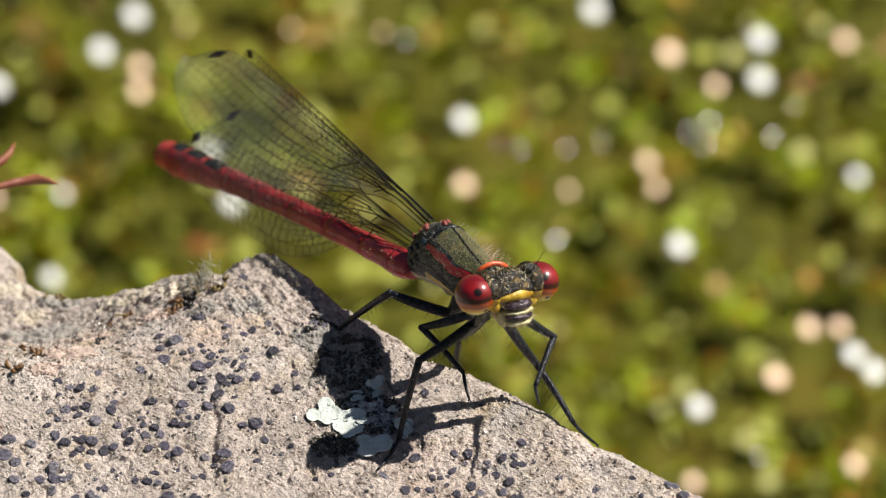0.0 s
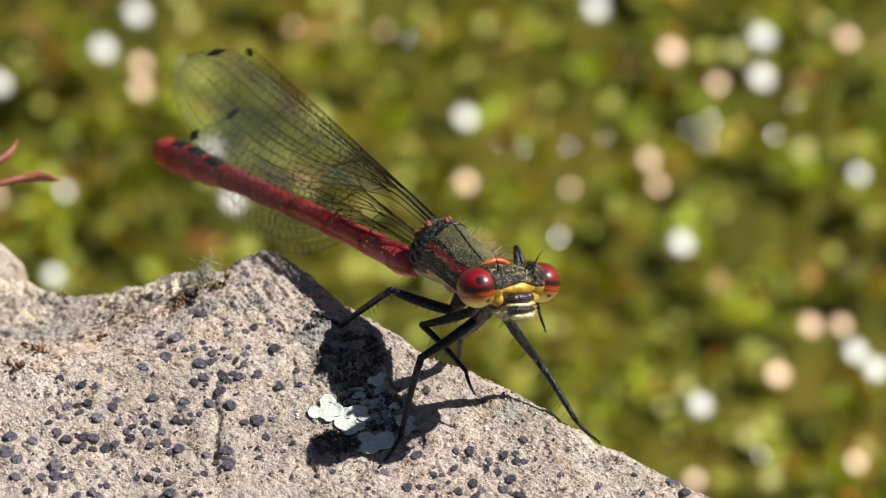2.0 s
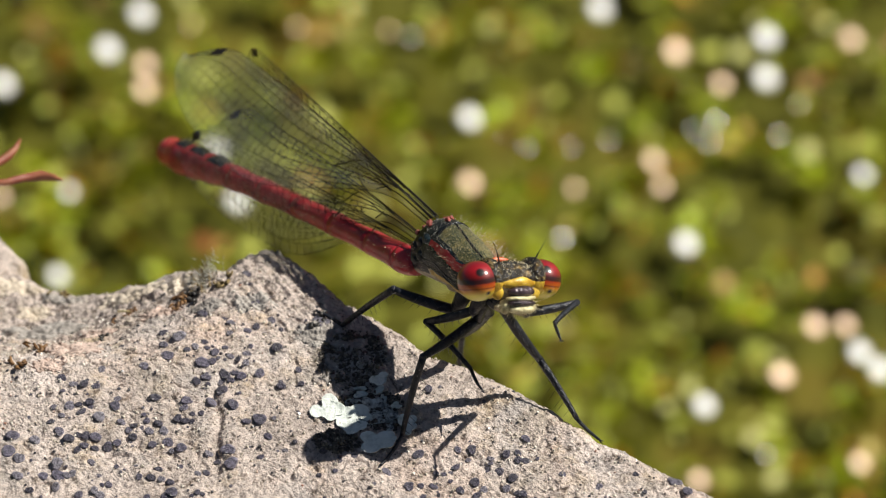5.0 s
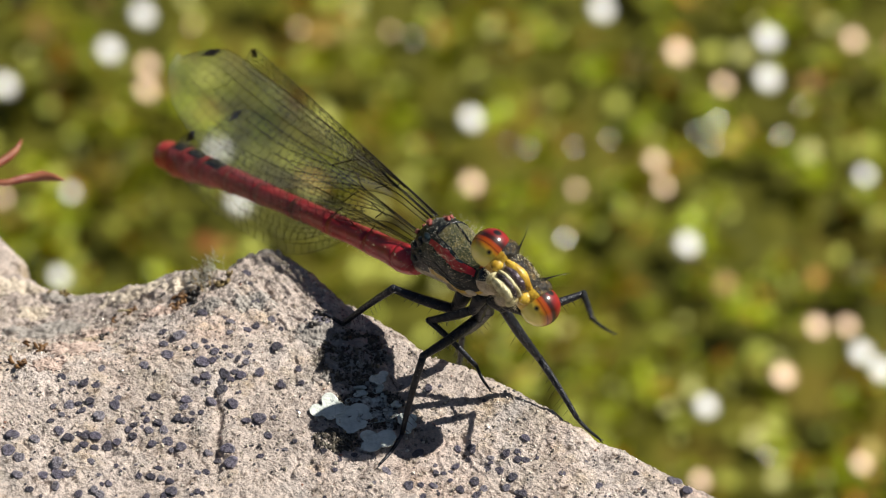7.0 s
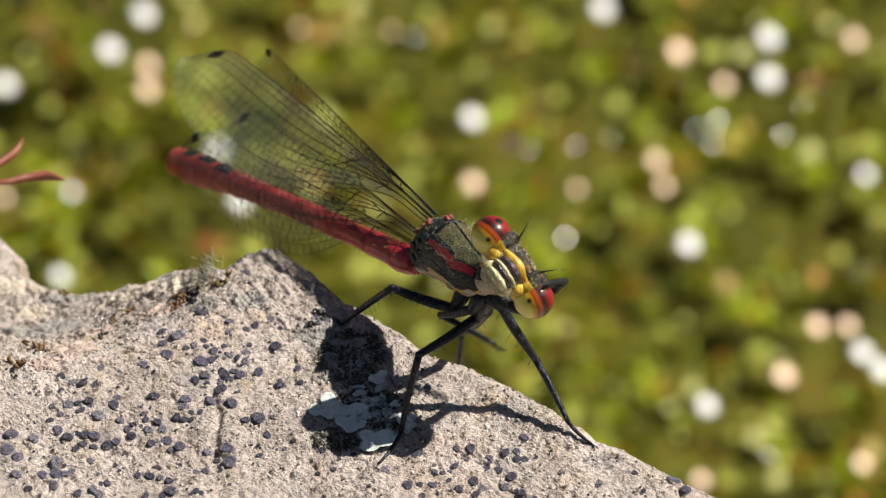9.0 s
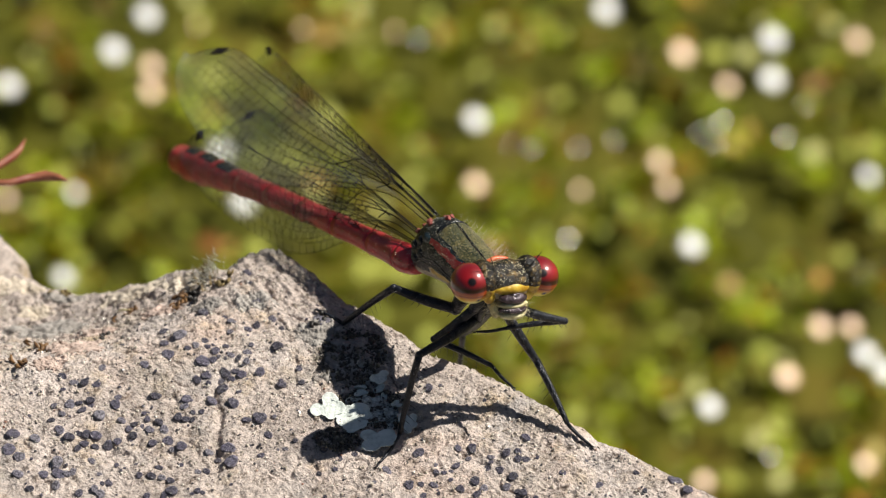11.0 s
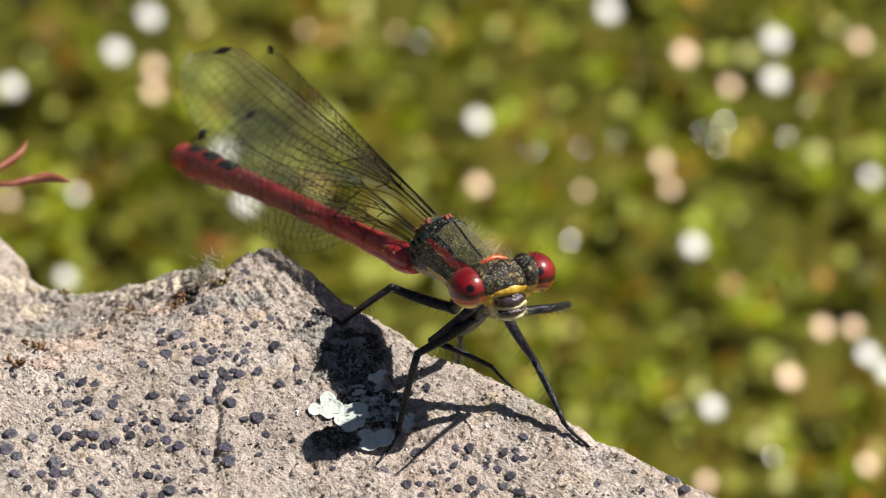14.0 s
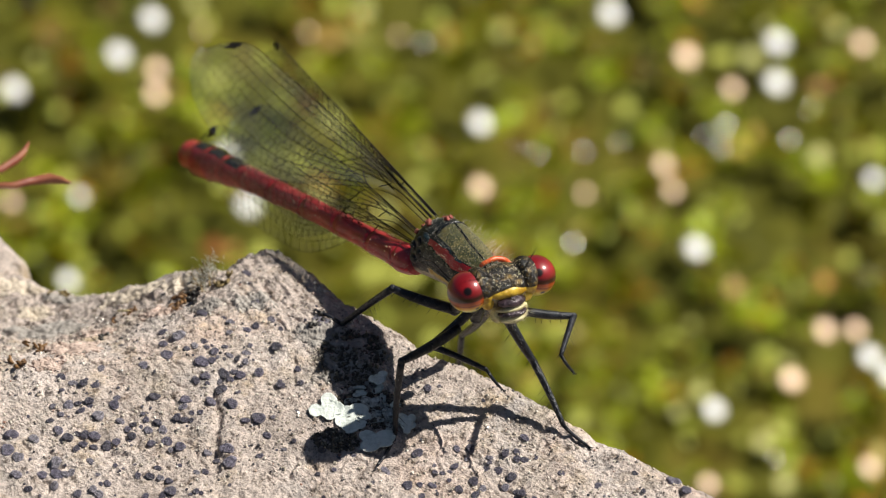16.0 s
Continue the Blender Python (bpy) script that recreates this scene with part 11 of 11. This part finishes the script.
def build_crumbs():
    """Crumbly dark grains in and round the leafy rosette, kept to the damselfly's shadow to deepen it."""
    rnd = random.Random(77)
    verts, faces = [], []
    for a0, b0, ra, rb, count in ((-2.2, 2.1, 1.7, 1.9, 1500), (-1.2, -1.2, 1.9, 1.4, 700), (-2.9, -3.3, 1.1, 0.8, 420)):
        for _ in range(count):
            ang, k = rnd.uniform(0, 6.2832), math.sqrt(rnd.random()) * (0.82 + 0.25 * rnd.random())
            a, b = a0 + ra * k * math.cos(ang), b0 + rb * k * math.sin(ang)
            if noise.noise(Vector((a * 1.1, b * 1.1, 4.0))) < -0.22:
                continue
            r = 0.05 + 0.10 * rnd.random() ** 2
            n = len(verts)
            q = Euler((rnd.uniform(0, 6), rnd.uniform(0, 6), rnd.uniform(0, 6))).to_matrix()
            at = Vector((a, b, float(rock_z(a, b)) + r * 0.3))
            for p in ((1, 0, 0), (-1, 0.1, 0), (0, 1, 0.1), (0.1, -1, 0), (0, 0, 1), (0, 0, -1)):
                verts.append((at + q @ Vector(p) * r * rnd.uniform(0.7, 1.2)) * MM)
            for f in ((0, 2, 4), (2, 1, 4), (1, 3, 4), (3, 0, 4), (2, 0, 5), (1, 2, 5), (3, 1, 5), (0, 3, 5)):
                faces.append([n + j for j in f])
    me = bpy.data.meshes.new("crumb_lichen")
    me.from_pydata(verts, [], faces)
    ob = data_object("crumb_lichen", me, M_CRUMB, smooth=False)
    ob.matrix_basis = ROCK
    tagged(ob, "black-brown lichen crumbs deepening the damselfly's shadow round the leafy lichen", "lichen", kind="stuff")


def make_crumb_material():
    m = Mat("shadow_lichen_crumb", 0.5, spec=0.4)
    # Near-black tones: shade of the damselfly put into the crumbs' colour.
    m.colour(m.ramp(m.random(island=True), [(0.0, (0.032, 0.029, 0.026)), (0.6, (0.075, 0.064, 0.052)), (0.85, (0.14, 0.12, 0.085)), (1.0, (0.22, 0.20, 0.16))]))
    return m.m


M_CRUMB = make_crumb_material()


def build_moss_hair():
    """A tuft of pale hair-pointed moss behind the rock's crest."""
    base = thing("moss_tuft", on_rock(-9.34, 8.76), "grey hair-pointed moss tuft on the rock crest", "moss")
    rnd = random.Random(14)
    roots, tips, bends = [], [], []
    for _ in range(130):
        p = Vector((rnd.gauss(0, 0.65), rnd.gauss(0, 0.35), rnd.uniform(-0.1, 0.25)))
        d = Vector((rnd.gauss(0, 0.45), rnd.gauss(0, 0.4), 1)).normalized()
        roots.append(p * MM)
        tips.append((p + d * rnd.uniform(0.2, 0.6)) * MM)
        bends.append(Vector((rnd.gauss(0, 0.05), rnd.gauss(0, 0.05), 0)) * MM)
    tagged(data_object("moss_hairs", hair_mesh(roots, tips, 0.015 * MM, bends), M_GREYHAIR, base), kind="stuff")
    roots, tips = [], []
    for _ in range(110):
        p = Vector((rnd.gauss(0.2, 0.55), rnd.gauss(-0.2, 0.3), rnd.uniform(-0.1, 0.1)))
        roots.append(p * MM)
        tips.append((p + Vector((rnd.gauss(0, 0.5), rnd.gauss(0, 0.5), 0.7)).normalized() * rnd.uniform(0.15, 0.5)) * MM)
    tagged(data_object("moss_leaves", hair_mesh(roots, tips, 0.05 * MM), M_MOSS, base, "brown moss leaves"), kind="stuff")


def build_litter():
    for a, b, n, seed, size, mat, label in ((-17.05, 3.46, 9, 3, 0.42, M_RUST, "curled rusty scrap of dry moss on the rock"),
            (-17.78, 1.74, 8, 4, 0.36, M_RUST, "curled rusty scrap of dry moss on the rock"),
            (-10.59, 7.22, 14, 5, 0.34, M_RUST, "dark brown moss clump in a hollow of the rock"),
            (-9.88, 7.26, 14, 7, 0.30, M_BRISTLE, "dark brown moss clump in a hollow of the rock"),
            (-16.68, 11.31, 7, 6, 0.30, M_MOSS, "dry brown moss scrap on the rock"),
            (-13.85, 5.01, 5, 8, 0.22, M_BRISTLE, "small black moss scrap on the rock"),
            (-13.04, 7.44, 6, 10, 0.24, M_RUST, "dry brown moss scrap on the rock"),
            (-8.59, 7.85, 10, 9, 0.30, M_MOSS, "dry brown moss scrap on the rock"),
            (-3.90, 4.72, 9, 12, 0.24, M_BRISTLE, "small black moss clump under the hind foot")):
        base = thing("moss_scrap", on_rock(a, b), label, "litter", "dry scraps")
        rnd = random.Random(seed)
        for _ in range(n):
            bm = bmesh.new()
            p = Vector((rnd.gauss(0, 0.32), rnd.gauss(0, 0.22), 0.0))
            d = Vector((rnd.gauss(0, 1), rnd.gauss(0, 1), 0.6)).normalized() * size
            side = d.cross(Vector((0, 0, 1))).normalized() * rnd.uniform(-0.3, 0.3) * size * 2
            w = rnd.uniform(0.05, 0.10)
            tube(bm, [p * MM, (p + d * 0.5 + side) * MM, (p + d + side * 0.4) * MM, (p + d * 1.2 - side) * MM], [w * 0.7 * MM, w * 1.3 * MM, w * MM, 0.01 * MM], 6)
            part("leaf", bm, mat, base)
    base = thing("pale_fibre", on_rock(-13.58, 7.85), "curved white plant fibre lying on the rock", "litter")
    bm = bmesh.new()
    tube(bm, [Vector(p) * MM for p in ((0, 0, 0.1), (0.15, 0.35, 0.25), (0.12, 0.75, 0.35), (-0.1, 1.1, 0.3))], [0.05 * MM, 0.07 * MM, 0.06 * MM, 0.02 * MM], 6)
    part("fibre", bm, M_CREAM, base)


def build_far_stones():
    """The lumps of rock that rise behind at the far side."""
    for a, b, z, r, seed in ((-23.6, 16.0, -9.0, 4.0, 2), (-21.0, 12.4, -9.1, 2.6, 3)):
        bm = bmesh.new()
        bmesh.ops.create_icosphere(bm, subdivisions=5, radius=1.0)
        for v in bm.verts:
            k = 1 + 0.20 * noise.noise(v.co * 1.3 + Vector((seed, 0, 0))) + 0.08 * noise.noise(v.co * 4 + Vector((seed, 3, 0))) + 0.03 * noise.noise(v.co * 11)
            v.co = Vector((v.co.x * 1.15, v.co.y, v.co.z * 0.8)) * k * r * MM
        ob = mesh_object("stone", bm, M_ROCK)
        ob.matrix_basis = ROCK @ Matrix.Translation(Vector((a, b, z)) * MM)
        tagged(ob, "rough buff sandstone lump behind the rock", "stone", "stones beside the rock")


def build_stems():
    """Thin red stems that lean in from a plant beside the rock and sway a little."""
    base = thing("red_stem", STEM[0][1], "thin reddish plant stem with a pointed bud", "plant")
    for pts, rad in ((((-40, 2, -60), (-9, 0.3, -2.5), (0, 0, 0), (0.56, 0, 0), (1.35, 0.53, -0.15), (2.21, 1.01, -0.36), (2.89, 0.55, -0.12), (3.4, 0.07, 0.09)), (0.5, 0.3, 0.16, 0.17, 0.20, 0.27, 0.17, 0.03)),
                     (((-9, 0.3, -2.5), (-0.17, 2.09, -0.62), (0.45, 3.17, -0.89), (0.81, 3.41, -0.61), (1.03, 4.12, -0.53)), (0.3, 0.2, 0.22, 0.16, 0.03))):
        bm = bmesh.new()
        tube(bm, [Vector(p) * MM for p in pts], [r * MM for r in rad], 8)
        part("stem", bm, M_TWIG, base)
    return base


def build_crusts():
    """Thin crusts that cling to the rock, each with its own ragged outline and lumps; one deepens a shadow."""
    for a0, b0, ra, rb, mat, label, seed in (
            (-15.36, 3.51, 1.5, 0.9, M_PINK, "pinkish crust patch on the rock", 1),
            (-14.58, 5.89, 1.0, 0.7, M_PINK, "pinkish crust patch on the rock", 2),
            (-16.49, 1.88, 0.9, 0.6, M_PINK, "pinkish crust patch on the rock", 7),
            (-11.53, 6.78, 1.1, 0.5, M_PINK, "pinkish crust patch on the rock", 8),
            (-17.23, 8.10, 2.0, 1.0, M_CRUST_AND_SHADE, "dark grey crust and shade patch on the rock", 3),
            (-16.37, 11.25, 1.3, 0.7, M_CRUST_AND_SHADE, "dark grey crust and shade patch on the rock", 4),
            (-18.94, 12.42, 1.9, 1.1, M_TANCRUST, "pale tan crust on the rock's crest", 5),
            (-12.80, 9.59, 1.7, 0.9, M_TANCRUST, "pale tan crust on the rock's crest", 6),
            (-10.34, 8.89, 1.3, 0.7, M_TANCRUST, "pale tan crust on the rock's crest", 13),
            (-17.97, 10.09, 1.0, 0.6, M_TANCRUST, "pale tan crust on the rock's crest", 14),
            (-9.25, 6.18, 0.9, 0.6, M_CRUST_AND_SHADE, "dark grey crust and shade patch on the rock", 9),
            (-6.96, 6.24, 1.1, 0.8, M_CRUST_AND_SHADE, "dark grey crust and shade patch on the rock", 11),
            # This patch lies in the damselfly's shadow and is dark to deepen it.
            (-2.25, 1.81, 1.7, 1.5, M_CRUST_AND_SHADE, "dark grey crust and shade patch on the rock", 15),
            (-3.94, 3.84, 1.1, 0.9, M_CRUST_AND_SHADE, "dark grey crust and shade patch on the rock", 12)):
        n = 72
        u = np.linspace(-1.25, 1.25, n)
        x, y = np.meshgrid(u, u, indexing="ij")
        rad = np.hypot(x, y) + 0.7 * perlin(x * 1.9, y * 1.9, 20 + seed) + 0.5 * perlin(x * 4.5, y * 4.5, 40 + seed) + 0.3 * perlin(x * 9, y * 9, 60 + seed)
        a, b = a0 + x * ra, b0 + y * rb
        rise = 0.07 * (1 - smooth(rad, 0.72, 1.0)) - 0.12 * smooth(rad, 0.85, 1.1)
        z = rock_z(a, b) + rise + (0.10 * np.abs(perlin(a * 3.0, b * 3.0, 30 + seed)) + 0.06 * perlin(a * 7, b * 7, 31 + seed)) * (1 - smooth(rad, 0.6, 0.95))
        idx = np.arange(n * n).reshape(n, n)
        keep = (rad[:-1, :-1] < 1.1) & (rad[1:, 1:] < 1.1) & (b[:-1, :-1] < rock_edge(a[:-1, :-1]) - 0.55) & (b[1:, 1:] < rock_edge(a[1:, 1:]) - 0.45)
        quads = np.stack([idx[:-1, :-1], idx[1:, :-1], idx[1:, 1:], idx[:-1, 1:]], -1)[keep]
        me = bpy.data.meshes.new("crust")
        me.from_pydata((np.stack([a, b, z], -1).reshape(-1, 3) * MM).tolist(), [], quads.tolist())
        ob = data_object("crust_lichen", me, mat)
        ob.matrix_basis = ROCK
        tagged(ob, label, "lichen", "crusts on the rock")


build_crusts()
build_crumbs()
build_lichen()
build_discs()
build_grit()
build_moss_hair()
build_litter()
build_far_stones()
stem_plant = build_stems()


def motions():
    """All that moves: the head, the cleaning front legs, the wings and the abdomen."""
    walk(head, HEAD)
    walk(abdomen, ABDOMEN)
    walk(stem_plant, STEM)
    for w, rows in zip(wings, (WING_FAR_FORE, WING_FAR_HIND, WING_NEAR_FORE, WING_NEAR_HIND)):
        walk(w, rows)
    for (femur, tib, brs, foot), (thigh_rows, shin_rows, foot_rows) in legs.values():
        walk(femur, thigh_rows)
        walk(tib, shin_rows)
        walk(brs, shin_rows)
        walk(foot, foot_rows)


motions()
